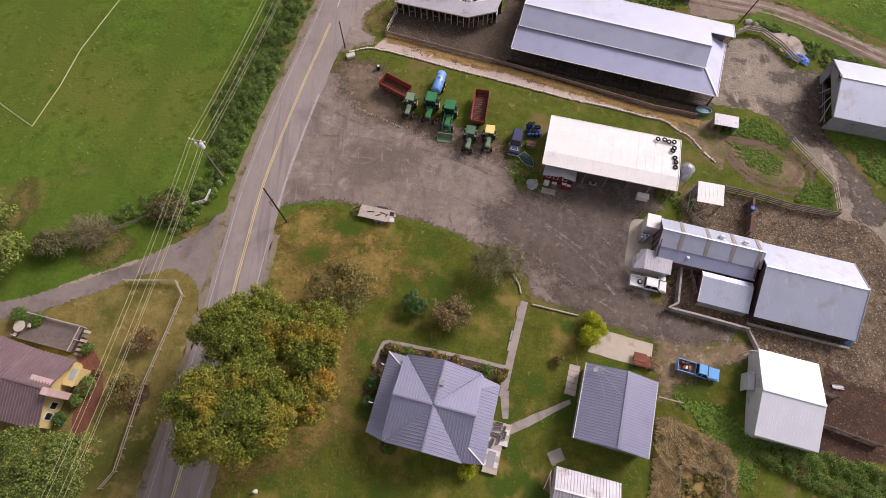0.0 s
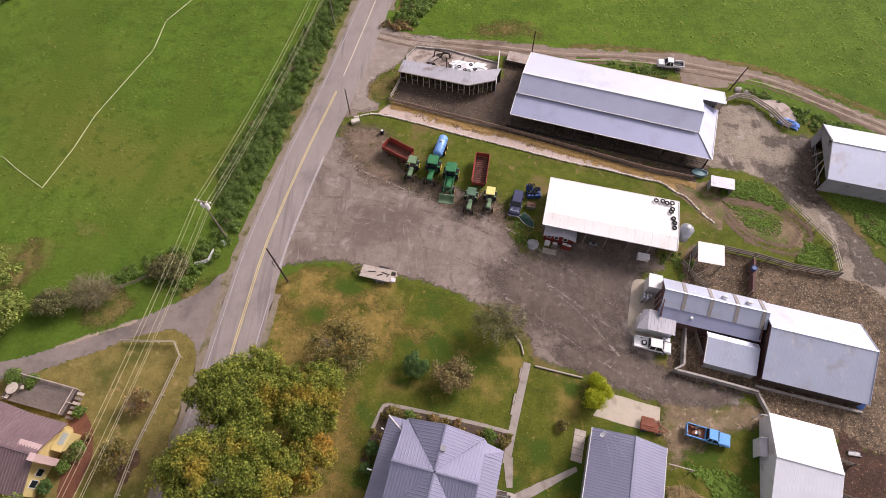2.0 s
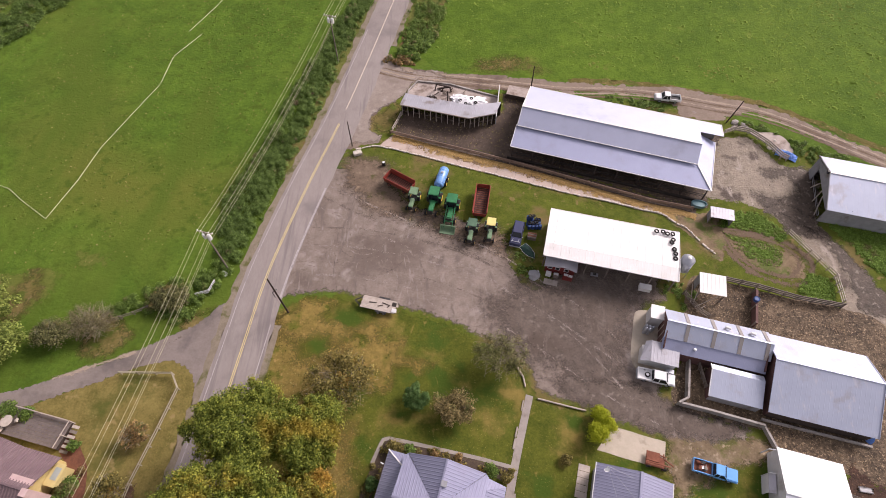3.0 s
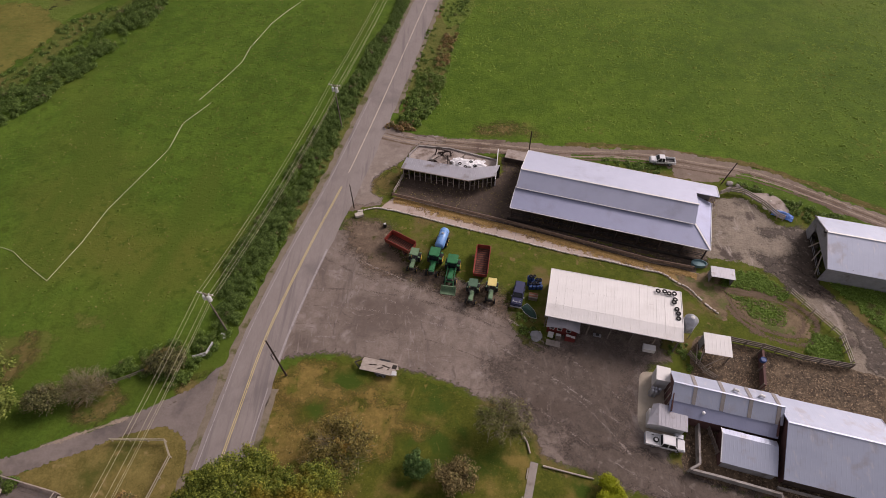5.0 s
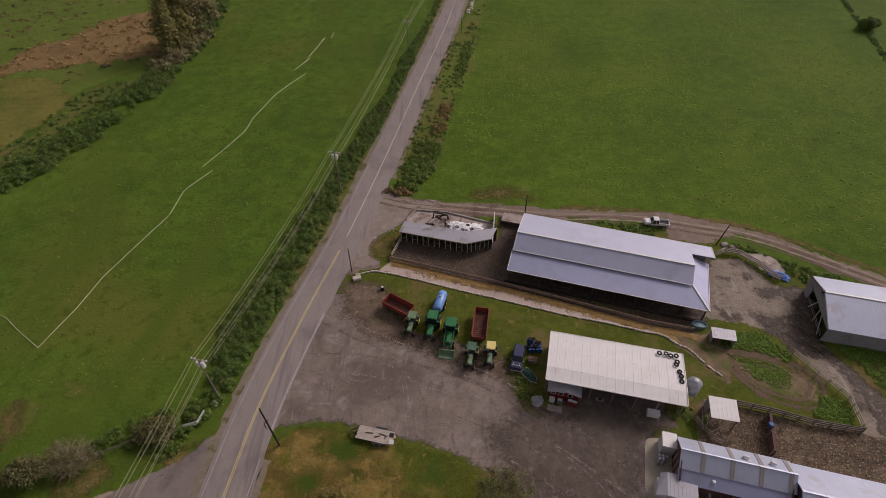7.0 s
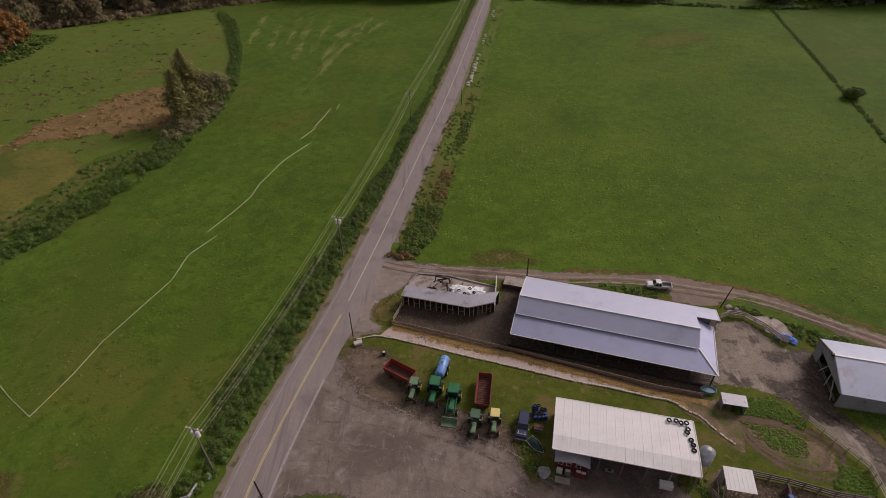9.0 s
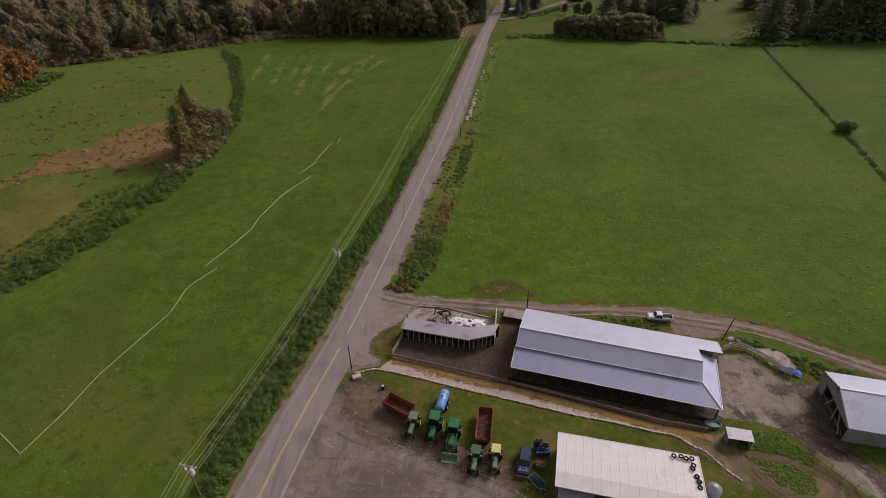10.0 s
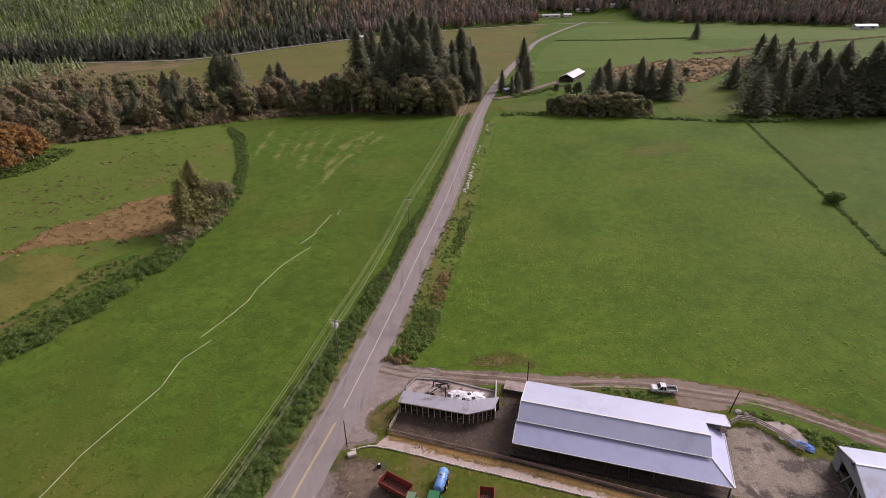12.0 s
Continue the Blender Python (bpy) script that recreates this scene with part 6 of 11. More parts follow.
patch("dry_patch", [(-62, 49), (-56, 49), (-53, 46), (-55, 43), (-61, 44)], 0.008, olive_patch, "brown thin grass in the pasture corner", step=1.0, rag=1.5, rim=3)
# flat patches: the look of lit swells is put into their colour
patch("dry_patch", [(80, 250), (94, 268), (112, 280), (132, 276), (138, 260), (122, 246), (104, 238), (88, 240)], 0.03, olive_patch, "yellowish grass toned for the light on low swells", step=3.0, rag=5, rim=14)
patch("dry_patch", [(100, 216), (108, 222), (118, 221), (114, 215)], 0.03, olive_patch, "yellowish grass toned for the light on low swells", step=2.0, rag=2, rim=3)

# clods, dung and chips on the cattle yards, and blown leaves on the pasture
def flakes(name, poly, gap, size, z, material, label, category, seed):
    r = np.random.default_rng(seed)
    q = scatter(r, poly, gap)
    k = np.array([noise.noise(Vector((a * 0.25, b * 0.25, seed))) + 0.5 * noise.noise(Vector((a * 0.9, b * 0.9, seed))) for a, b in q])
    q = q[k + r.normal(0, 0.25, len(q)) > 0.1]
    up = np.tile((0.0, 0.0, 1.0), (len(q), 1))
    return tagged(quads(name, leaves(r, np.column_stack([q, z + r.uniform(0, 0.05, len(q))]), up, size), material), label, category, kind="stuff")


flakes("dung_clods", CORRAL, 0.85, 0.1, 0.05, dung, "dark clods trodden into the corral floor", "dung", 61)
flakes("dung_clods", COW_PATH, 0.7, 0.11, 0.05, dung, "dark clods on the cattle path", "dung", 62)
flakes("wood_chips", MUD_YARD, 0.3, 0.1, 0.06, chips, "tan chips and straw trodden into the mud", "chips", 63)
flakes("wood_chips", MUD_FRONT, 0.34, 0.1, 0.06, chips, "tan chips and straw trodden into the mud", "chips", 64)
flakes("mud_clods", MUD_BARN, 0.4, 0.12, 0.05, litter_leaf, "pale clods on the barn yard mud", "dung", 65)
flakes("blown_leaves", [(-110, 30), (-40, 50), (-28, 110), (-20, 150), (-40, 215), (-70, 190), (-85, 140)], 1.25, 0.14, 0.08, litter_leaf, "dry leaves blown over the pasture", "leaves", 66)

# dark joints between the slabs of the feed lane
for k in range(15):
    x = -6 + 3.3 * k
    y = np.interp(x, [p[0] for p in STRAW[:8]], [p[1] for p in STRAW[:8]])
    foot = np.interp(x - 0.9, [p[0] for p in CURB], [p[1] for p in CURB])
    ribbon("slab_joint", [(x - 0.1, y - 0.3), (x - 0.9, foot + 0.3)], 0.09, 0.034, walk_concrete, "dull joint between lane slabs", "joint", step=1.0, across=1)

# ---- barns and houses ----
def make_barn():
    """The long free-stall barn: main roof, a lean-to along the front and round the end."""
    t = thing("cattle_barn", pose(17.3, 84.2, 0, 0, 0, -17.2), "long open cattle barn with grey steel roof and lean-to", "barn")
    L, R, E = 32.3, 5.9, 3.4
    # slope brightness is put into the sheet colours: pale back, darker lean-to
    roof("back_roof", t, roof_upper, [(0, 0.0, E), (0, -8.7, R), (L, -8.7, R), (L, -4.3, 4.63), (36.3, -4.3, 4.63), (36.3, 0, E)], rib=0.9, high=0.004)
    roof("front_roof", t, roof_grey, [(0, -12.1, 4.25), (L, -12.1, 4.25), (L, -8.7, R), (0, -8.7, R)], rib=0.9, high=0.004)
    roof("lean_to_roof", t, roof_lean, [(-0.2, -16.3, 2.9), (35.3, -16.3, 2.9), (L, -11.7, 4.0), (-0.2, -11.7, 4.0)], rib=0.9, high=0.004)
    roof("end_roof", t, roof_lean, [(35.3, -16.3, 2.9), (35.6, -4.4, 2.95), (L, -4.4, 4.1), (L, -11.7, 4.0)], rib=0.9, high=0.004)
    beams("ridge_cap", t, roof_white, [((-0.1, -8.7, R + 0.07), (L + 0.1, -8.7, R + 0.07)), ((35.35, -16.35, 2.98), (L, -11.7, 4.08))], 0.3, 0.06)
    beams("rake_trim", t, roof_white, [((-0.05, 0, E), (-0.05, -8.7, R)), ((-0.05, -8.7, R), (-0.05, -12.1, 4.25)), ((-0.25, -11.7, 4.0), (-0.25, -16.3, 2.9)),
                                       ((36.35, 0, E), (36.35, -4.3, 4.63)), ((35.33, -16.35, 2.92), (35.63, -4.4, 2.97))], 0.1, 0.2)
    beams("eave_trim", t, roof_white, [((-0.2, -16.36, 2.87), (35.3, -16.36, 2.87)), ((0, -12.14, 4.2), (L, -12.14, 4.2)), ((0, 0.05, E - 0.05), (36.3, 0.05, E - 0.05))], 0.08, 0.16)
    wall(t, grey_wall, (0, -0.2), (36.2, -0.2), 0, E - 0.15, holes=[(4 + 5 * i, 7 + 5 * i, 1.2, 2.4) for i in range(6)], name="back_wall")
    gable_wall(t, grey_wall, L, -11.6, -0.3, -8.7, E - 0.2, R - 0.25)
    wall(t, grey_wall, (0.1, -11.5), (0.1, -0.3), 2.6, 3.5, name="end_board")
    for i in range(10):
        x = 0.2 + i * 3.85
        beams("post", t, dark_wood, [((x, -16.0, 0), (x, -16.0, 2.8))] + ([((x, -11.6, 0), (x, -11.6, 3.9))] if x < L else []), 0.2)
    # rails, dividers and kerb coloured dark for the shade below the eave
    beams("rail", t, dark_metal, [((0, -16.05, z), (35, -16.05, z)) for z in (0.9, 1.3)], 0.07)
    bits("stall_divider", t, dark_metal, [(1.5 + 1.9 * i, 1.56 + 1.9 * i, -10.4, -8.4, 0.5, 1.1) for i in range(16)])
    bits("feed_kerb", t, shade_dark, [(-0.5, 35.5, -16.9, -16.6, 0, 0.5)])


def make_calf_shed():
    """The bent open-fronted shed whose posts face the cattle yard, with the debris slab behind it."""
    t = thing("calf_shed", pose(0, 0, 0), "low bent open shed with grey tin roof and white posts", "shed")
    a, b, c = Vector((-8.5, 79.7, 2.9)), Vector((4.85, 75.9, 2.9)), Vector((10.0, 77.2, 2.9))
    a2, b2, c2 = Vector((-7.5, 82.4, 3.3)), Vector((5.2, 79.0, 3.3)), Vector((11.2, 79.9, 3.3))
    roof("roof", t, roof_rust, [a, b, b2, a2], [b, c, c2, b2], rib=0.8)
    beams("fascia", t, pale_wood, [(a - Vector((0, 0, 0.1)), b - Vector((0, 0, 0.1))), (b - Vector((0, 0, 0.1)), c - Vector((0, 0, 0.1)))], 0.08, 0.22)
    for p, q, n in ((a, b, 12), (b, c, 6)):
        for i in range(n):
            u = p.lerp(q, (i + 0.3) / n) + Vector((0.03, 0.35, 0))
            beams("post", t, pale_wood, [((u.x, u.y, 0), (u.x, u.y, 2.8))], 0.13)
            if i % 2 == 0:
                v = p.lerp(q, (i + 1.3) / n) + Vector((0.03, 0.35, 0))
                beams("rail", t, old_wood, [((u.x, u.y, 1.1), (v.x, v.y, 1.1))], 0.06, 0.12)
    # back walls coloured near black for the shade under the roof
    wall(t, shade_dark, (a2.x, a2.y - 0.1), (b2.x, b2.y - 0.1), 0, 3.15, name="back_wall")
    wall(t, shade_dark, (b2.x, b2.y - 0.1), (c2.x, c2.y - 0.1), 0, 3.15, name="back_wall")
    wall(t, dark_wood, (a.x + 0.3, a.y + 0.3), (a2.x + 0.2, a2.y - 0.1), 0, 2.9, name="end_wall")
    wall(t, white_wall, (11.4, 86.5), (10.2, 77.4), 0, 1.9, 0.2, name="wing_wall", label="low whitewashed wing wall")
    s = thing("bunker_slab", pose(0, 0, 0.0), "dirty concrete slab behind the calf shed with a raised rim", "slab")
    line = [(-7.3, 82.6), (-7.2, 86.6), (-5.4, 89.4), (1.2, 88.5), (7.0, 86.2), (11.1, 84.6), (11.2, 80.2), (5.2, 79.2)]
    bm = bmesh.new()
    slab(bm, [(x, y, 0.25) for x, y in line[::-1]], 0.25)
    bmesh.ops.recalc_face_normals(bm, faces=bm.faces)
    part("floor", bm, slab_concrete, s)
    for p, q in zip(line[:5], line[1:6]):
        beams("rim", s, concrete, [((*p, 0.35), (*q, 0.35))], 0.3, 0.4)
    sheet = thing("plastic_sheet", pose(4.9, 83.0, 0.25), "crumpled white plastic sheet lying on the slab", "sheet")
    bm = bmesh.new()
    bmesh.ops.create_grid(bm, x_segments=26, y_segments=14, size=1)
    for v in bm.verts:
        r = 1 + 0.25 * noise.noise(v.co * 2.5)
        v.co = Vector((v.co.x * 3.6 * r, v.co.y * 1.9 * r - 0.1 * v.co.x, 0.15 + 0.7 * (1 - v.co.x ** 2) * (1 - v.co.y ** 2) + 0.45 * abs(noise.noise(v.co * 3 + Vector((3, 1, 0))))))
    bm.transform(pose(0, 0, 0, 0, 0, -10))
    part("sheet", bm, tarp_white, sheet)
    for i, (x, y) in enumerate([(3.3, 82.9), (5.6, 83.4), (6.4, 82.2), (4.4, 82.0)]):
        ty = thing("tyre", pose(x, y, 1.1, 8, 5, 40 * i), "old black tyre holding down the sheet", "tyre", "tyres on the slab")
        bm = bmesh.new()
        torus(bm, 0.27, 0.11)
        part("tread", bm, rubber, ty)
    rnd = random.Random(4)
    for i in range(22):
        x, y = rnd.uniform(-2.5, 8.5), rnd.uniform(82.5, 86.8)
        if y > 88 - 0.3 * x:
            continue
        a, ln = rnd.uniform(0, 180), rnd.uniform(0.8, 3.0)
        pk = thing("plank", pose(x, y, 0.32 + 0.02 * i, rnd.uniform(-6, 6), rnd.uniform(-5, 5), a), "broken weathered plank on the debris slab", "plank", "debris planks")
        bm = bmesh.new()
        box(bm, -ln / 2, ln / 2, -0.09, 0.09, -0.04, 0.04)
        part("board", bm, old_wood if i % 3 else dark_wood, pk)
    fr = thing("broken_trestle", pose(-0.2, 86.3, 0.25, 0, 0, -15), "broken dark timber frame leaning on the slab", "frame")
    beams("bar", fr, dark_wood, [((-1.6, 0, 0), (-1.3, 0, 1.7)), ((-1.3, 0, 1.7), (1.5, 0.1, 1.4)), ((1.5, 0.1, 1.4), (1.7, 0.4, 0)), ((-0.4, 0, 0), (0.6, 0.1, 1.5)), ((-1.2, 0.7, 0.05), (1.2, 0.9, 0.7))], 0.22)
    hp = thing("rubble_heap", pose(-2.4, 84.3, 0.25), "small dark rubble heap with old timber", "rubble")
    for i in range(9):
        bm = bmesh.new()
        bmesh.ops.create_icosphere(bm, subdivisions=1, radius=rnd.uniform(0.15, 0.4))
        for v in bm.verts:
            v.co *= 1 + 0.4 * noise.noise(v.co * 4 + Vector((i, 0, 0)))
        bm.transform(Matrix.Translation((rnd.uniform(-0.9, 0.9), rnd.uniform(-0.6, 0.6), 0.2)))
        part("lump", bm, dark_wood if i % 2 else concrete, hp)
    bl = thing("concrete_block", pose(15.2, 85.6, 0, 0, 0, -17), "stained concrete manure pad beside the barn", "slab")
    bits("top", bl, slab_concrete, [(-2.2, 2.2, -1.4, 1.4, 0, 0.9)])
    wall(bl, dark_wood, (-2.3, -1.6), (2.6, -1.6), 0, 1.1, 0.12, name="board")


def make_shop():
    """The machine shed with the white flat roof."""
    t = thing("machine_shed", pose(17.9, 53.4, 0, 0, 0, -13.6), "open-fronted machine shed with flat white steel roof", "shed")
    L = 20.6
    n = 16
    w = L / n
    bm = bmesh.new()
    roof_face(bm, [(0.003, -3.5, 4.22), (w - 0.003, -3.5, 4.22), (w - 0.003, 0.1, 4.05), (0.003, 0.1, 4.05)], 0.06, 0.42, 0.012, 0.05)
    up = part("roof_panel", bm, roof_white, t)
    bm = bmesh.new()
    roof_face(bm, [(0.003, -7.0, 4.34), (w - 0.003, -7.0, 4.34), (w - 0.003, -3.52, 4.24), (0.003, -3.52, 4.24)], 0.06, 0.42, 0.012, 0.05)
    low = part("roof_panel", bm, roof_white, t)
    bm = bmesh.new()
    roof_face(bm, [(0.003, -9.17, 4.0), (w - 0.003, -9.17, 4.0), (w - 0.003, -7.0, 4.33), (0.003, -7.0, 4.33)], 0.06, 0.42, 0.012, 0.05)
    apron = part("apron_panel", bm, roof_white, t)
    for i in range(1, n):
        for o in (up, low, apron):
            shared(o.name.split(".")[0], o.data, t, pose(i * w, 0, 0.004 * (i % 3)))
    beams("edge_trim", t, roof_white, [((0, 0.12, 4.0), (L, 0.12, 4.0)), ((0, -9.2, 3.95), (L, -9.2, 3.95)), ((-0.05, 0.1, 4.05), (-0.05, -7, 4.34)), ((-0.05, -7, 4.34), (-0.05, -9.17, 4.0)),
                                       ((L + 0.05, 0.1, 4.05), (L + 0.05, -7, 4.34)), ((L + 0.05, -7, 4.34), (L + 0.05, -9.17, 4.0))], 0.1, 0.2)
    wall(t, grey_wall, (0.2, -0.1), (L - 0.2, -0.1), 0, 3.95, name="back_wall")
    wall(t, grey_wall, (0.2, -7.0), (0.2, -0.2), 0, 4.0, name="end_wall")
    wall(t, grey_wall, (L - 0.2, -7.0), (L - 0.2, -0.2), 0, 4.0, name="end_wall")
    # added near-black screen that stands in for the shade inside
    wall(t, shade_dark, (0.3, -5.2), (L - 0.3, -5.2), 0, 4.1, holes=[(5.5, 8.5, 0, 3.2), (11, 14, 0, 3.2)], name="shade_screen")
    for i in range(7):
        x = 0.3 + i * (L - 0.6) / 6
        beams("post", t, old_wood, [((x, -8.7, 0), (x, -8.7, 4.0))], 0.16)
    rnd = random.Random(8)
    spots = [(17.0, -0.7), (18.0, -0.6), (18.7, -0.8), (19.5, -0.7), (19.6, -1.8), (19.4, -2.4), (19.8, -3.6), (20.0, -4.4), (20.0, -5.3)]
    top = pose(17.9, 53.4, 0, 0, 0, -13.6)
    first = None
    for i, (x, y) in enumerate(spots):
        m = top @ pose(x, y, 4.38 + 0.04 * (i % 2), rnd.uniform(-4, 4), rnd.uniform(-4, 4), 30 * i)
        if first is None:
            first = thing("tyre", m, "old black tyre lying on the white roof", "tyre", "tyres on the roof")
            bm = bmesh.new()
            torus(bm, 0.29, 0.11, 18, 8)
            part("tread", bm, rubber, first)
            bm = bmesh.new()
            torus(bm, 0.19, 0.03, 18, 5)
            part("bead", bm, dark_metal, first)
        else:
            copy_thing(first, m)
    b = thing("chest_freezer", top @ pose(16.6, -9.3, 0), "white chest freezer under the shed eave", "freezer")
    bits("body", b, white_wall, [(-0.9, 0.9, -0.45, 0.45, 0.08, 0.9)])
    bits("lid", b, truck_white, [(-0.93, 0.93, -0.48, 0.48, 0.91, 1.0)])
    b = thing("bench_grinder_stand", top @ pose(8.6, -8.9, 0), "grey metal work stand under the eave", "stand")
    bits("table", b, steel, [(-0.6, 0.6, -0.3, 0.3, 0.75, 0.82)])
    beams("leg", b, dark_metal, [((x, y, 0), (x, y, 0.75)) for x in (-0.5, 0.5) for y in (-0.25, 0.25)], 0.06)
    bits("vice", b, dark_metal, [(-0.2, 0.25, -0.12, 0.12, 0.82, 1.1)])
    # grain bin at the end of the shed
    s = thing("feed_bin", pose(38.0, 43.3, 0), "galvanised steel feed bin with a conical lid", "silo")
    bm = bmesh.new()
    lathe(bm, [(0.25, 0.9), (0.98, 1.9), (1.0, 1.95), (1.0, 4.4)], 24)
    part("hopper", bm, steel, s, smooth=True)
    bm = bmesh.new()
    for i in range(4):
        lathe(bm, [(1.015, 2.1 + 0.6 * i), (1.03, 2.13 + 0.6 * i), (1.015, 2.16 + 0.6 * i)], 24)
    part("hoops", bm, steel, s)
    bm = bmesh.new()
    lathe(bm, [(1.06, 4.38), (1.06, 4.45), (0.35, 4.95), (0.3, 4.98)], 24)
    part("lid", bm, steel, s, smooth=True)
    bm = bmesh.new()
    lathe(bm, [(0.3, 4.97), (0.3, 5.1), (0.1, 5.18)], 14)
    part("cap", bm, roof_white, s)
    beams("leg", s, steel, [((0.75 * sx, 0.75 * sy, 0), (0.7 * sx, 0.7 * sy, 2.2)) for sx in (-1, 1) for sy in (-1, 1)], 0.1)


def make_hut():
    """The red farm stand in front of the machine shed."""
    t = thing("farm_stand", pose(16.3, 43.6, 0, 0, 0, -15), "small red farm stand with grey tin gable roof", "hut")
    roof("roof", t, roof_rust, [(-0.25, -0.2, 2.25), (2.7, -0.2, 3.0), (2.7, 2.7, 3.0), (-0.25, 2.7, 2.25)], [(2.7, -0.2, 3.0), (4.9, -0.2, 2.3), (4.9, 2.7, 2.3), (2.7, 2.7, 3.0)], rib=0.4)
    bm = bmesh.new()
    pr = [(0, 0), (4.6, 0), (4.6, 2.25), (2.7, 2.9), (0, 2.2)]
    fr = [bm.verts.new((x, 0.3, z)) for x, z in pr]
    bk = [bm.verts.new((x, 0.42, z)) for x, z in pr]
    bm.faces.new(fr)
    bm.faces.new(bk[::-1])
    for i in range(5):
        bm.faces.new((fr[i], bk[i], bk[(i + 1) % 5], fr[(i + 1) % 5]))
    bmesh.ops.recalc_face_normals(bm, faces=bm.faces)
    part("front_wall", bm, red_wall, t)
    wall(t, red_wall, (0.06, 0.43), (0.06, 2.5), 0, 2.2, 0.1, name="side_wall")
    wall(t, red_wall, (4.54, 0.43), (4.54, 2.5), 0, 2.25, 0.1, name="side_wall")
    wall(t, red_wall, (0.12, 2.45), (4.48, 2.45), 0, 2.3, 0.1, name="back_wall")
    for x in (0.7, 1.9, 3.3):
        window(t, pose(x, 0.29, 1.15), 0.75, 0.8)
    m = pose(16.3, 43.6, 0, 0, 0, -15)
    rnd = random.Random(3)
    for x, h, mt, lab in ((0.7, 0.9, white_wall, "white display crate before the farm stand"), (1.9, 0.85, old_wood, "wooden display crate before the farm stand"), (3.4, 1.25, red_wall, "red vending box before the farm stand"), (4.1, 1.1, red_wall, "red vending box before the farm stand")):
        b = thing("display_box", m @ pose(x, -0.35, 0, 0, 0, rnd.uniform(-5, 5)), lab, "box")
        bits("case", b, mt, [(-0.42, 0.42, -0.28, 0.28, 0, h)])
        bits("lid", b, white_wall, [(-0.35, 0.35, -0.2, 0.2, h, h + 0.05)])
    st = thing("doorstep", m @ pose(1.3, -1.6, 0), "grey concrete doorstep slab", "step")
    bits("slab", st, walk_concrete, [(-1.1, 1.1, -0.5, 0.5, 0, 0.12)])


def make_parlour():
    """The milking parlour, its big barn, the side wing and the milk house."""
    m = pose(32.9, 35.3, 0, 0, 0, -15)
    t = thing("milking_parlour", m, "long milking parlour with weathered tin roof and dull strips", "barn")
    L = 14.6
    roof("back_roof", t, roof_pale, [(0, 0, 3.5), (0, -2.55, 5.0), (L, -2.55, 5.0), (L, 0, 3.5)], rib=0.6, high=0.007)
    roof("front_roof", t, roof_pale, [(0, -4.7, 3.6), (L, -4.7, 3.6), (L, -2.55, 5.0), (0, -2.55, 5.0)], rib=0.6, high=0.007)
    roof("skirt_roof", t, roof_lean, [(-0.1, -6.25, 2.55), (L - 0.3, -6.25, 2.55), (L - 0.3, -4.6, 3.52), (-0.1, -4.6, 3.52)], rib=0.6, high=0.007)
    for x in (2.7, 6.4, 10.0, 13.6):
        roof("roof_strip", t, roof_patch, [(x, -4.68, 3.68), (x + 0.5, -4.68, 3.68), (x + 0.5, -2.6, 5.06), (x, -2.6, 5.06)], [(x, -2.5, 5.06), (x + 0.5, -2.5, 5.06), (x + 0.5, 0, 3.58), (x, 0, 3.58)], rib=0, label="dull brownish roof strip")
    beams("ridge_cap", t, roof_pale, [((0, -2.55, 5.05), (L, -2.55, 5.05))], 0.2, 0.05)
    gable_wall(t, brown_wall, 0.25, -6.0, -0.15, -2.55, 3.1, 4.8, label="dull red boarded gable")
    beams("gable_board", t, pale_wood, [((0.12, -5.6 + 0.55 * i, 0.3), (0.12, -5.6 + 0.55 * i, 2.9 + 0.2 * (i % 3))) for i in range(0, 10, 2)], 0.05, 0.18)
    gable_wall(t, brown_wall, L - 0.5, -6.0, -0.15, -2.55, 3.1, 4.8)
    wall(t, white_wall, (0.3, -0.2), (L - 0.6, -0.2), 0, 3.4, holes=[(2, 3, 1.2, 2.2), (5, 6, 1.2, 2.2), (8, 9, 1.2, 2.2)], name="back_wall")
    wall(t, brown_wall, (0.3, -6.0), (L - 0.6, -6.0), 0, 2.5, holes=[(8, 10, 0, 2.1)], name="front_wall")
    for x in (8.2, 11.6):
        v = thing("roof_vent", m @ pose(x, -1.5, 4.42), "white swan-neck roof vent", "vent", "roof vents")
        bm = bmesh.new()
        tube(bm, (0, 0, -0.1), (0, 0, 0.45), 0.16)
        part("pipe", bm, roof_white, v)
        bm = bmesh.new()
        tube(bm, (-0.1, 0, 0.42), (0.55, -0.15, 0.42), 0.2)
        part("hood", bm, roof_white, v)
    bm = bmesh.new()
    lathe(bm, [(0.25, 0), (0.22, 0.15), (0.1, 0.22)], 12, pose(4.5, -5.3, 3.15))
    part("skylight_dome", bm, truck_white, t)
    w = thing("tank_room", m @ pose(-2.6, 0.6, 0), "small white flat-roofed tank room", "shed")
    bits("body", w, white_wall, [(0.9, 2.7, -2.1, 0, 0, 2.8)])
    bits("roof", w, roof_white, [(0.8, 2.8, -2.2, 0.1, 2.8, 2.9)])
    for i in range(5):
        k = thing("steel_churn", m @ pose(-1.9 + 0.5 * (i % 3), -2.4 - 0.5 * (i // 3), 0), "rounded steel vessel by the parlour wall", "vessel", "steel vessels")
        bm = bmesh.new()
        lathe(bm, [(0.2, 0), (0.26, 0.1), (0.27, 1.5), (0.2, 1.75), (0.05, 1.85)], 14)
        part("body", bm, steel, k, smooth=True)
    a = thing("milk_house", m @ pose(-1.3, -5.4, 0), "low milk house with pale flat tin roof", "shed")
    bits("wall", a, white_wall, [(0.2, 3.7, -2.6, -0.4, 0, 2.4)])
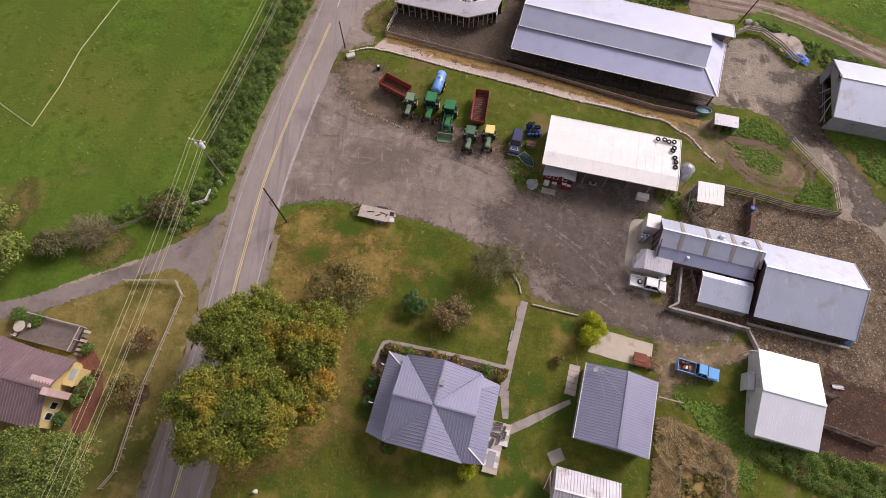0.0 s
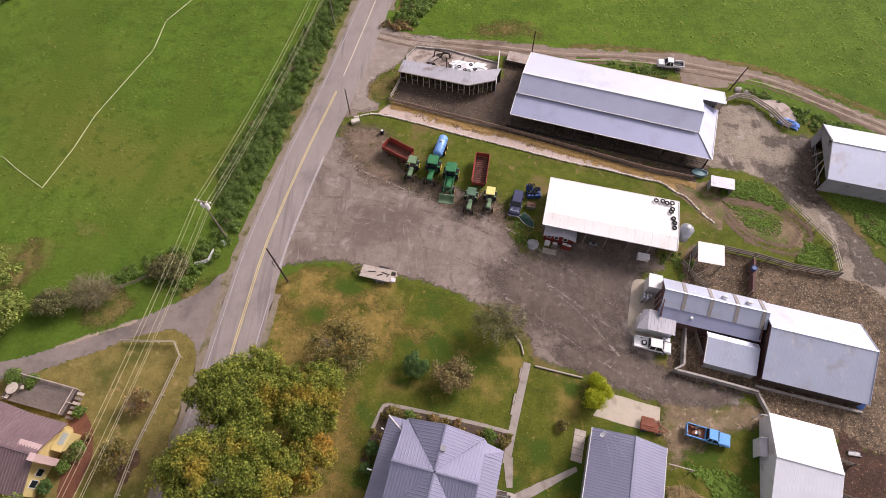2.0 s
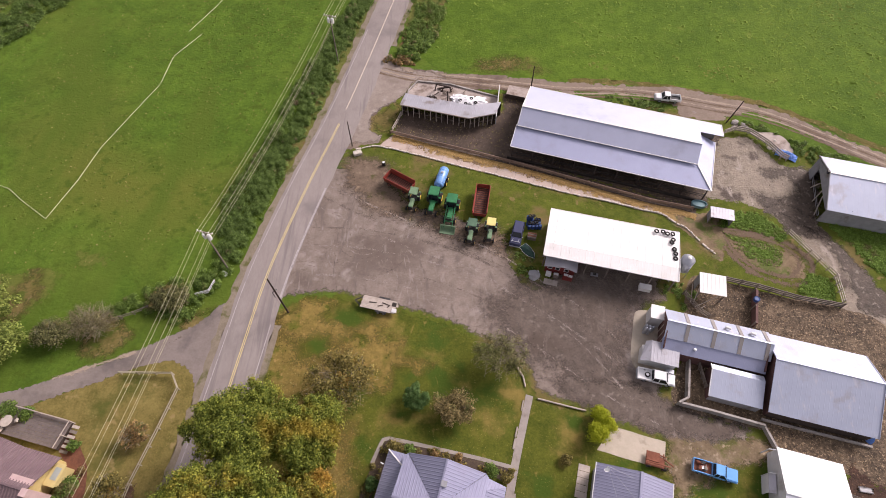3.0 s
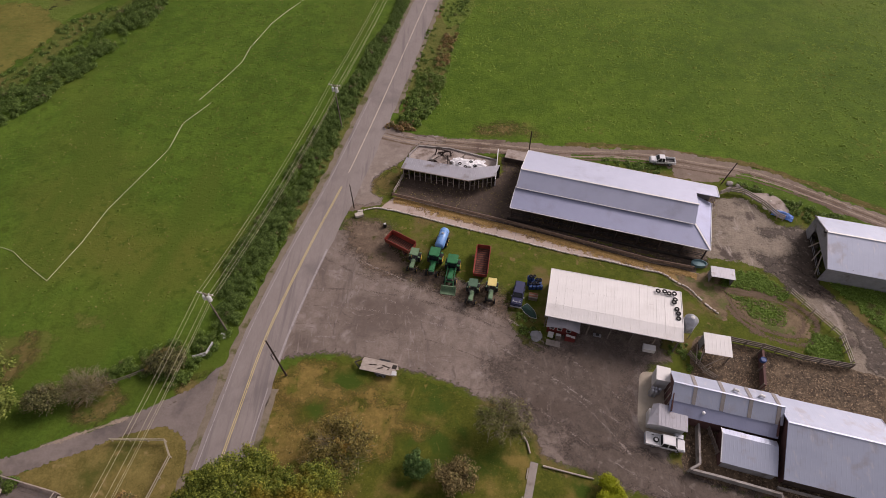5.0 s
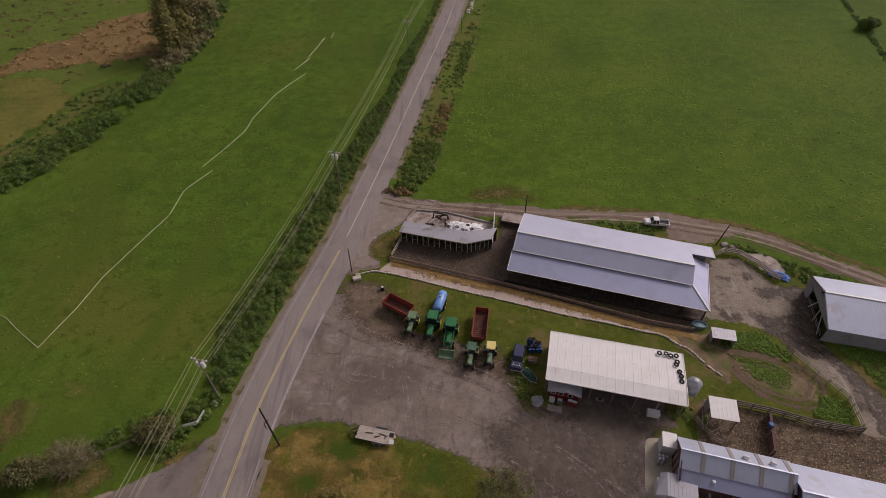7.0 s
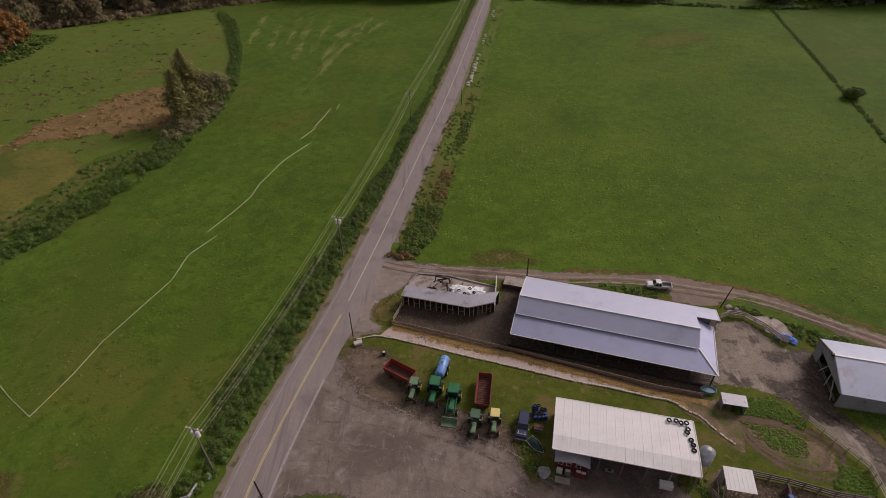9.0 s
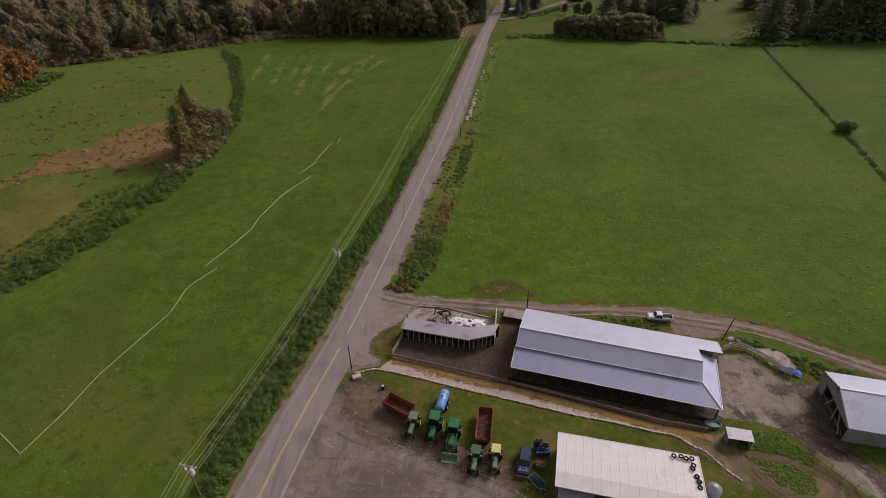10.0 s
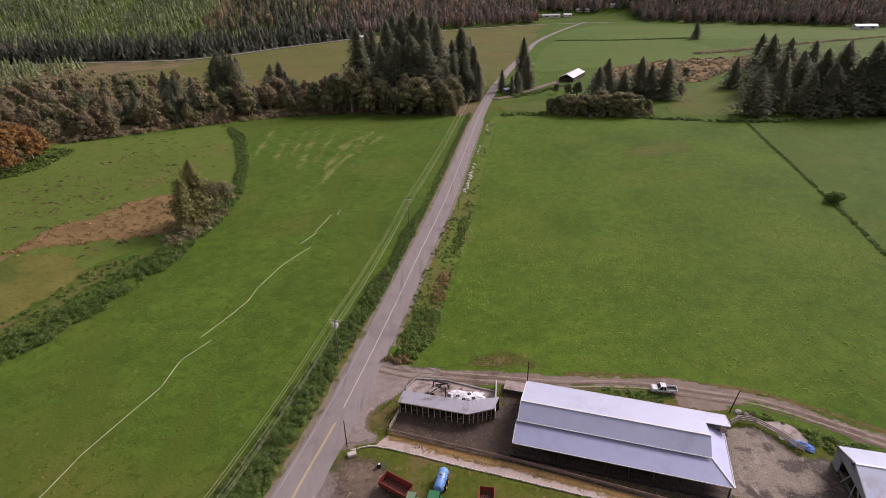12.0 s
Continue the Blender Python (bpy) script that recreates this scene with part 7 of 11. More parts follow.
    roof("roof", a, roof_rust, [(-0.1, -2.9, 2.45), (3.9, -2.9, 2.45), (3.9, 0.2, 2.75), (-0.1, 0.2, 2.75)], rib=0.5)
    roof("side_roof", a, roof_rust, [(-1.4, -2.9, 1.9), (0.0, -2.9, 2.5), (0.0, 0.2, 2.8), (-0.7, 0.2, 2.2)], rib=0)
    bits("side_wall", a, white_wall, [(-1.1, 0.15, -2.6, -0.4, 0, 1.9)])
    bits("box", a, steel, [(2.6, 3.7, -3.5, -2.9, 0, 1.2)], label="square steel box by the wall")
    # the side wing
    s = thing("parlour_wing", pose(37.95, 27.15, -0.7, 0, 0, -15.5), "low side wing with grey tin gable roof", "shed")
    roof("back_roof", s, roof_pale, [(0, 0, 3.3), (0, -0.9, 3.65), (7.1, -0.9, 3.65), (7.1, 0, 3.3)], rib=0.5)
    roof("front_roof", s, roof_pale, [(0, -4.5, 2.5), (7.1, -4.5, 2.5), (7.1, -0.9, 3.65), (0, -0.9, 3.65)], rib=0.5, high=0.008)
    beams("rake_trim", s, roof_white, [((-0.04, 0, 3.32), (-0.04, -0.9, 3.68)), ((-0.04, -0.9, 3.68), (-0.04, -4.5, 2.53))], 0.1, 0.15)
    gable_wall(s, brown_wall, 0.25, -4.3, -0.1, -0.9, 2.4, 3.5)
    wall(s, grey_wall, (0.3, -4.3), (7.0, -4.3), 0, 2.4, name="front_wall")
    wall(s, grey_wall, (0.3, -0.2), (7.0, -0.2), 0, 2.8, name="back_wall")
    # the big barn
    g = thing("holding_barn", pose(47.35, 31.67, -1.4, 0, 0, -15) @ Matrix.Diagonal((1.018, 1.018, 1, 1)), "large barn with tall ridge and pale steel roof", "barn")
    W = 13.3
    roof("back_roof", g, roof_pale, [(-0.3, 0.2, 3.8), (-0.3, -4.9, 6.6), (W, -4.9, 6.6), (W, 0.2, 3.8)], rib=0.6, high=0.007)
    roof("front_roof", g, roof_pale, [(-0.3, -11.5, 3.6), (W, -11.5, 3.6), (W, -4.9, 6.6), (-0.3, -4.9, 6.6)], rib=0.6, high=0.007)
    beams("ridge_cap", g, roof_pale, [((-0.3, -4.9, 6.64), (W, -4.9, 6.64))], 0.24, 0.05)
    beams("rake_trim", g, roof_pale, [((-0.34, 0.2, 3.82), (-0.34, -4.9, 6.64)), ((-0.34, -4.9, 6.64), (-0.34, -11.5, 3.64)), ((W + 0.04, 0.2, 3.82), (W + 0.04, -4.9, 6.64)), ((W + 0.04, -4.9, 6.64), (W + 0.04, -11.5, 3.64))], 0.06, 0.14)
    gable_wall(g, brown_wall, 0.1, -11.2, 0.0, -4.9, 3.5, 6.35, label="dull red boarded gable")
    gable_wall(g, grey_wall, W - 0.3, -11.2, 0.0, -4.9, 3.5, 6.35)
    # dark timber here carries the eave's shade in the wall's colour
    wall(g, dark_wood, (0.2, -11.2), (W - 0.4, -11.2), 0, 3.5, name="front_wall")
    wall(g, grey_wall, (0.2, -0.05), (W - 0.4, -0.05), 0, 3.6, name="back_wall")
    bits("feed_kerb", g, concrete, [(-0.3, W + 0.3, -12.1, -11.8, 1.3, 1.8)])
    tp = thing("blue_tarpaulin", pose(47.35, 31.67, 0, 0, 0, -15) @ pose(W + 0.5, -11.2, 0) @ Matrix.Diagonal((0.65, 0.65, 0.7, 1)), "blue tarpaulin over a heap at the barn corner", "tarpaulin")
    bm = bmesh.new()
    bmesh.ops.create_cone(bm, segments=12, radius1=0.9, radius2=0.1, depth=1.8, cap_ends=True)
    bmesh.ops.subdivide_edges(bm, edges=bm.edges[:], cuts=2)
    for v in bm.verts:
        v.co += Vector((0, 0, 0.9)) + v.co * 0.2 * noise.noise(v.co * 2)
        v.co.z = max(v.co.z, 0.0)
    part("sheet", bm, tarp_blue, tp)


def make_far_barn():
    """The barn past the corral, its open end towards the churned yard."""
    t = thing("hay_barn", pose(67.2, 65.3, 0, 0, 0, -15), "grey hay barn with open boarded gable end", "barn")
    L = 26
    roof("back_roof", t, roof_pale, [(0, 0.2, 3.7), (0, -5.5, 5.6), (L, -5.5, 5.6), (L, 0.2, 3.7)], rib=0.8, high=0.008)
    roof("front_roof", t, roof_pale, [(0, -12.0, 3.4), (L, -12.0, 3.4), (L, -5.5, 5.6), (0, -5.5, 5.6)], rib=0.8, high=0.008)
    beams("ridge_cap", t, roof_white, [((0, -5.5, 5.66), (L, -5.5, 5.66))], 0.3, 0.06)
    beams("rake_trim", t, grey_wall, [((-0.04, 0.2, 3.7), (-0.04, -5.5, 5.62)), ((-0.04, -5.5, 5.62), (-0.04, -12.0, 3.42))], 0.12, 0.25)
    wall(t, grey_wall, (0.2, -11.7), (L, -11.7), 0, 3.3, name="front_wall")
    wall(t, grey_wall, (0.2, -0.1), (L, -0.1), 0, 3.5, name="back_wall")
    wall(t, grey_wall, (0.1, -2.3), (0.1, -0.1), 0, 3.6, 0.12, name="end_wall")
    # added near-black screen for the dark behind the open gable
    wall(t, shade_dark, (4.0, -11.5), (4.0, -0.3), 0, 3.6, name="shade_screen")
    gable_wall(t, grey_wall, 0.1, -11.6, -0.1, -5.5, 3.3, 5.4, 0.12, z0=2.9)
    beams("brace", t, pale_wood, [((0.0, -10.5, 0), (0.0, -8.6, 2.9)), ((0.0, -7.4, 0), (0.0, -7.4, 2.9)), ((0.0, -4.2, 0), (0.0, -5.6, 2.9))], 0.14)
    beams("rail", t, steel, [((0, -11.4, z), (0, -2.4, z)) for z in (0.8, 1.2)], 0.06)
    lamp = thing("yard_light", pose(67.2, 65.3, 0, 0, 0, -15) @ pose(-0.1, -5.5, 5.5), "small dark yard light on the gable peak", "light")
    bits("box", lamp, dark_metal, [(-0.35, 0.05, -0.2, 0.2, -0.1, 0.35)])


def make_white_shed():
    t = thing("white_shed", pose(43.38, 15.68, -1.3, 0, 0, -15.6) @ Matrix.Diagonal((1.018, 1.018, 1, 1)), "tall white shed with white steel gable roof", "shed")
    L, D = 7.75, 11.3
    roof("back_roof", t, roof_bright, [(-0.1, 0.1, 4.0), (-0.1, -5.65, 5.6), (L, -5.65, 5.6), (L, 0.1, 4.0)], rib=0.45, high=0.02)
    # same white roof; its shaded side is drawn in the greyer tone
    roof("front_roof", t, roof_white_shaded, [(-0.1, -D, 4.0), (L, -D, 4.0), (L, -5.65, 5.6), (-0.1, -5.65, 5.6)], rib=0.45, high=0.008)
    beams("ridge_cap", t, roof_bright, [((-0.1, -5.65, 5.66), (L, -5.65, 5.66))], 0.3, 0.06)
    gable_wall(t, white_wall, 0.05, -D + 0.2, -0.1, -5.65, 3.85, 5.4)
    gable_wall(t, grey_wall, L - 0.2, -D + 0.2, -0.1, -5.65, 3.85, 5.4)
    wall(t, white_wall, (0.15, -D + 0.2), (L - 0.3, -D + 0.2), 0, 3.85, name="front_wall")
    wall(t, white_wall, (0.15, -0.15), (L - 0.3, -0.15), 0, 3.85, name="back_wall")
    a = thing("lean_shelter", pose(43.38, 15.68, 0, 0, 0, -15.6) @ pose(-0.1, 0, 0), "narrow grey lean-to shelter against the white shed", "shelter")
    wall(a, white_wall, (-0.75, -5.6), (-0.75, -3.4), 0, 2.0, 0.08, name="side_wall")
    beams("post", a, white_wall, [((-0.75, -0.3, 0), (-0.75, -0.3, 2.3)), ((-0.75, -3.3, 0), (-0.75, -3.3, 2.2))], 0.12)
    beams("plate", a, white_wall, [((-0.8, -0.3, 2.35), (-0.05, -0.3, 2.6)), ((-0.8, -3.3, 2.25), (-0.05, -3.3, 2.5))], 0.12)
    roof("roof", a, roof_rust, [(-0.85, -5.7, 2.05), (-0.1, -5.7, 2.35), (-0.1, -3.3, 2.35), (-0.85, -3.3, 2.05)], rib=0)
    door = thing("pen_gate", pose(43.38, 15.68, 0, 0, 0, -15.6) @ pose(L + 0.1, -2.6, 0), "weathered plank gate of the cattle pen", "gate")
    for i in range(4):
        beams("board", door, old_wood, [((0, 0, 0.3 + 0.3 * i), (3.6, -0.6, 0.3 + 0.3 * i))], 0.05, 0.18)
    beams("post", door, old_wood, [((0, 0, 0), (0, 0, 1.5)), ((3.6, -0.6, 0), (3.6, -0.6, 1.5))], 0.16)
    w2 = thing("pen_wall", pose(43.38, 15.68, 0, 0, 0, -15.6) @ pose(L + 0.1, -7.2, 0), "weathered plank wall of the cattle pen", "fence")
    for i in range(4):
        beams("board", w2, old_wood, [((0, 0, 0.3 + 0.32 * i), (9.0, -0.9, 0.3 + 0.32 * i))], 0.06, 0.26)
    beams("post", w2, old_wood, [((x, -0.1 * x, 0), (x, -0.1 * x, 1.6)) for x in (0, 3, 6, 9)], 0.18)


def make_house():
    """The farmhouse: four gables on a square core, porches on two sides."""
    t = thing("farmhouse", pose(-4.5, 14.5, 0, 0, 0, -14.6), "farmhouse with blue-grey steel cross-gable roof", "house")
    S, D, E, R = 10.1, 10.7, 4.0, 6.5
    cx, cy = S / 2, -D / 2
    c = (cx, cy, R)
    k = {"A": (0, 0, E), "B": (S, 0, E), "C": (S, -D, E), "D": (0, -D, E)}
    o = 0.35
    N, Ee, So, We = (cx, o, R), (S + o, cy, R), (cx, -D - o, R), (-o, cy, R)
    An, Bn = (-o * 0.2, o, E - 0.06), (S + o * 0.2, o, E - 0.06)
    roof("north_gable_roof", t, roof_blue, [c, N, (0, o, E)], rib=0.4, high=0.035, wide=0.12)
    roof("north_gable_roof", t, roof_blue, [c, (S, o, E), N], rib=0.4, high=0.035, wide=0.12)
    roof("west_gable_roof", t, roof_blue, [c, (0, o, E), (-o, 0, E), We], rib=0.4, high=0.035, wide=0.12)
    roof("west_gable_roof", t, roof_blue, [c, We, (-o, -D, E), (0, -D - o, E)], rib=0.4, high=0.035, wide=0.12)
    roof("south_gable_roof", t, roof_blue, [c, (0, -D - o, E), So], rib=0.4, high=0.035, wide=0.12)
    roof("south_gable_roof", t, roof_blue, [c, So, (S, -D - o, E)], rib=0.4, high=0.035, wide=0.12)
    roof("east_gable_roof", t, roof_blue, [c, Ee, (S + o, 0, E), (S, o, E)], rib=0.4, high=0.035, wide=0.12)
    roof("east_gable_roof", t, roof_blue, [c, (S, -D - o, E), (S + o, -D, E), Ee], rib=0.4, high=0.035, wide=0.12)
    beams("ridge_cap", t, roof_blue, [((cx, cy, R + 0.06), (x, y, R + 0.06)) for x, y, _ in (N, Ee, So, We)], 0.22, 0.05)
    gable_wall(t, white_wall, 0.12, -D + 0.1, -0.1, cy, E - 0.1, R - 0.2)
    gable_wall(t, white_wall, S - 0.12, -D + 0.1, -0.1, cy, E - 0.1, R - 0.2)
    for y in (-0.12, -D + 0.12):
        bm = bmesh.new()
        pr = [(0.2, 0), (S - 0.2, 0), (S - 0.2, E - 0.1), (cx, R - 0.2), (0.2, E - 0.1)]
        f, b = [bm.verts.new((x, y - 0.07, z)) for x, z in pr], [bm.verts.new((x, y + 0.07, z)) for x, z in pr]
        bm.faces.new(f)
        bm.faces.new(b[::-1])
        for i in range(5):
            bm.faces.new((f[i], b[i], b[(i + 1) % 5], f[(i + 1) % 5]))
        bmesh.ops.recalc_face_normals(bm, faces=bm.faces)
        part("gable_wall", bm, white_wall, t)
    for x in (2.2, 5.0, 7.8):
        window(t, pose(x, -D + 0.05, 1.0), 1.0, 1.4)
        window(t, pose(x, -0.05, 1.0, 0, 0, 180), 1.0, 1.4)
    # porch roofs
    roof("west_porch_roof", t, roof_blue, [(-2.75, -D + 0.3, 2.75), (0, -D + 1.2, 3.7), (0, -1.6, 3.7), (-2.75, 0.3, 2.75)], [(-2.75, -D + 0.3, 2.75), (0.1, -D - 0.3, 2.75), (0.1, -D + 1.2, 3.7), (0, -D + 1.2, 3.7)], rib=0.4, high=0.035, wide=0.12)
    roof("west_porch_roof", t, roof_blue, [(-2.75, 0.3, 2.75), (0, -1.6, 3.7), (0.2, 0.25, 2.8)], rib=0.4, high=0.035, wide=0.12)
    roof("east_porch_roof", t, roof_blue, [(S, -D + 1.9, 3.7), (S + 2.75, -D + 0.2, 2.75), (S + 2.75, -0.35, 2.75), (S, -1.6, 3.7)], [(S, -1.6, 3.7), (S + 2.75, -0.35, 2.75), (S - 0.1, 0.2, 2.75)], rib=0.4, high=0.035, wide=0.12)
    roof("east_porch_roof", t, roof_blue, [(S, -D + 1.9, 3.7), (S - 0.2, -D - 0.25, 2.75), (S + 2.75, -D + 0.2, 2.75)], rib=0.4, high=0.035, wide=0.12)
    beams("hip_cap", t, roof_white, [((-2.75, 0.3, 2.82), (0, -1.6, 3.78)), ((S + 2.75, -D + 0.2, 2.82), (S, -D + 1.9, 3.78))], 0.16, 0.05)
    for i in range(5):
        beams("porch_post", t, white_wall, [((-2.5, -0.2 - i * 2.45, 0.3), (-2.5, -0.2 - i * 2.45, 2.7)), ((S + 2.5, -0.8 - i * 2.3, 0.3), (S + 2.5, -0.8 - i * 2.3, 2.7))], 0.14)
    bits("porch_floor", t, pale_wood, [(-2.6, 0, -D + 0.2, 0, 0.12, 0.3), (S, S + 2.6, -D + 0.3, -0.5, 0.12, 0.3)])
    bm = bmesh.new()
    box(bm, 5.05, 5.65, -2.8, -2.2, 5.0, 6.6)
    part("chimney", bm, grey_wall, t)
    bits("chimney_cap", t, grey_wall, [(5.0, 5.7, -2.85, -2.15, 6.6, 6.7)])
    beams("downpipe", t, truck_white, [((S + 0.2, 0.3, 2.6), (S + 0.2, 0.5, 0.2)), ((-2.9, -6.7, 2.6), (-3.5, -6.7, 2.45)), ((-2.9, -1.6, 2.7), (-3.3, -1.5, 2.75))], 0.13)
    # deck at the east side
    d = thing("garden_deck", pose(-4.5, 14.5, 0, 0, 0, -14.6) @ pose(S + 2.75, -D - 0.4, 0), "pale timber deck with stepped edge beside the farmhouse", "deck")
    for i in range(9):
        y0 = 0.0 + 0.72 * i
        x1 = 1.9 if i < 5 else 2.6
        bits("board", d, white_wall if i % 2 else pale_wood, [(0.05, x1, y0, y0 + 0.7, 0.35, 0.42)])
    bits("frame", d, pale_wood, [(0, 1.9, -0.1, 0, 0, 0.45), (1.9, 2.0, -0.1, 3.6, 0, 0.45), (2.6, 2.7, 3.6, 6.5, 0, 0.45)])
    bits("stair_well", d, grey_wall, [(0.4, 1.4, 0.6, 2.6, 0.42, 0.46)])
    for i, (x, y, a) in enumerate([(1.0, 6.2, 2), (0.9, 5.6, 8), (0.75, 4.8, -6), (0.6, 3.7, 80), (1.4, 4.3, 84), (2.0, 4.9, 86), (1.8, 5.6, 80)]):
        b = thing("planter_box", pose(-4.5, 14.5, 0, 0, 0, -14.6) @ pose(S + 2.75, -D - 0.4, 0.42) @ pose(x, y, 0, 0, 0, a), "grey planter box standing on the deck", "planter", "planter boxes")
        bits("box", b, grey_wall, [(-0.55, 0.55, -0.2, 0.2, 0, 0.3)])
        bits("soil", b, soil, [(-0.48, 0.48, -0.14, 0.14, 0.3, 0.32)])


def make_garage():
    t = thing("garage", pose(19.5, 13.85, 0, 0, 0, -15.8), "garage with blue-grey steel gable roof", "garage")
    W, D, E, R = 9.5, 9.9, 3.2, 4.7
    cx = 5.25
    roof("west_roof", t, roof_blue, [(0, 0, E), (0, -D, E), (cx, -D, R), (cx, 0, R)], rib=0.36, high=0.028, wide=0.12)
    roof("east_roof", t, roof_blue, [(cx, 0, R), (cx, -D, R), (W, -D, E), (W, 0, E)], rib=0.36, high=0.028, wide=0.12)
    beams("ridge_cap", t, roof_blue, [((cx, 0, R + 0.06), (cx, -D, R + 0.06))], 0.3, 0.05)
    beams("eave_trim", t, white_wall, [((-0.05, 0, E - 0.05), (-0.05, -D, E - 0.05)), ((W + 0.05, 0, E - 0.05), (W + 0.05, -D, E - 0.05))], 0.1, 0.16)
    wall(t, grey_wall, (0.4, -D + 0.3), (0.4, -0.3), 0, E + 0.05, name="side_wall")
    wall(t, grey_wall, (W - 0.4, -D + 0.3), (W - 0.4, -0.3), 0, E + 0.05, name="side_wall")
    for y, holes in ((-0.35, True), (-D + 0.35, False)):
        bm = bmesh.new()
        pr = [(0.5, 0), (W - 0.5, 0), (W - 0.5, E), (cx, R - 0.15), (0.5, E)]
        f, b = [bm.verts.new((x, y - 0.07, z)) for x, z in pr], [bm.verts.new((x, y + 0.07, z)) for x, z in pr]
        bm.faces.new(f)
        bm.faces.new(b[::-1])
        for i in range(5):
            bm.faces.new((f[i], b[i], b[(i + 1) % 5], f[(i + 1) % 5]))
        bmesh.ops.recalc_face_normals(bm, faces=bm.faces)
        part("gable_wall", bm, grey_wall, t)
    bits("garage_door", t, white_wall, [(1.2, 4.4, -0.27, -0.22, 0, 2.4), (5.2, 8.4, -0.27, -0.22, 0, 2.4)])
    ae = thing("roof_aerial", pose(19.5, 13.85, 0, 0, 0, -15.8) @ pose(1.0, -0.6, 3.5), "thin metal aerial with dish on the garage roof", "aerial")
    bm = bmesh.new()
    tube(bm, (0, 0, -0.1), (0, 0, 1.7), 0.03, n=6)
    part("mast", bm, steel, ae)
    bm = bmesh.new()
    lathe(bm, [(0.05, 0), (0.3, 0.08), (0.36, 0.16), (0.3, 0.1)], 14, pose(0.1, -0.1, 0.6, 40, 20, 0))
    part("dish", bm, truck_white, ae)
    beams("stay", ae, steel, [((0, 0, 1.6), (3.4, -0.4, 1.0)), ((0, 0, 1.6), (3.6, -2.6, 1.1)), ((0, 0, 1.6), (1.9, -3.6, 0.6))], 0.03)
    side = thing("side_path", pose(19.5, 13.85, 0, 0, 0, -15.8) @ pose(-1.6, 0, 0), "pale wooden boards along the garage wall", "boards")
    bits("board", side, pale_wood, [(0.0, 1.5, -4.2 + 0.85 * i, -3.4 + 0.85 * i, 0, 0.08) for i in range(5)])
    mw = thing("rusty_implement", pose(28.2, 14.6, 0, 0, 0, -15), "rusty red hay rake parked on the pad", "implement")
    bits("deck", mw, rust, [(-1.4, 1.0, -0.9, 0.5, 0.35, 0.55), (-1.4, 0.3, -0.3, 0.9, 0.55, 0.75)])
    beams("bar", mw, rust, [((-1.5, -0.5, 0.9), (1.7, -0.6, 0.9)), ((1.0, 0.3, 0.6), (2.2, -0.3, 0.5)), ((-1.2, 0.8, 0.6), (1.2, 0.6, 0.6)), ((0.8, -1.1, 0.4), (0.9, 1.0, 0.4))], 0.14)
    for x in (-1.0, 1.0):
        bm = bmesh.new()
        torus(bm, 0.28, 0.09, 12, 6, pose(x, -1.0, 0.37, 90, 0, 0))
        part("wheel", bm, rubber, mw)


def make_small_shed():
    t = thing("garden_shed", pose(14.5, 1.0, 0, 0, 0, -14.3), "low garden shed with ribbed grey ribbed steel roof", "shed")
    L = 8.2
    roof("back_roof", t, roof_rust, [(0, 0, 2.4), (0, -2.6, 3.3), (L, -2.6, 3.3), (L, 0, 2.4)], rib=0.4, high=0.05, wide=0.14)
    roof("front_roof", t, roof_rust, [(0, -5.2, 2.4), (L, -5.2, 2.4), (L, -2.6, 3.3), (0, -2.6, 3.3)], rib=0.4, high=0.05, wide=0.14)
    beams("ridge_cap", t, roof_white, [((0, -2.6, 3.36), (L, -2.6, 3.36))], 0.25, 0.05)
    gable_wall(t, white_wall, 0.3, -5.0, -0.2, -2.6, 2.3, 3.1)
    gable_wall(t, white_wall, L - 0.3, -5.0, -0.2, -2.6, 2.3, 3.1)
    wall(t, white_wall, (0.4, -0.3), (L - 0.4, -0.3), 0, 2.3, name="back_wall")
    wall(t, white_wall, (0.4, -4.9), (L - 0.4, -4.9), 0, 2.3, name="front_wall")
    beams("pipe", t, white_wall, [((-0.15, 0.1, 0.2), (-0.15, 0.1, 2.6)), ((-0.6, -1.0, 2.2), (-0.2, -3.4, 2.2)), ((-0.3, -0.6, 1.2), (-0.9, -3.0, 1.2))], 0.08)
    st = thing("stepping_stone", pose(15.0, 2.2, 0, 0, 0, 20), "grey flat stone by the garden shed", "stone")
    bits("slab", st, walk_concrete, [(-1.0, 1.0, -0.8, 0.8, 0, 0.1)])


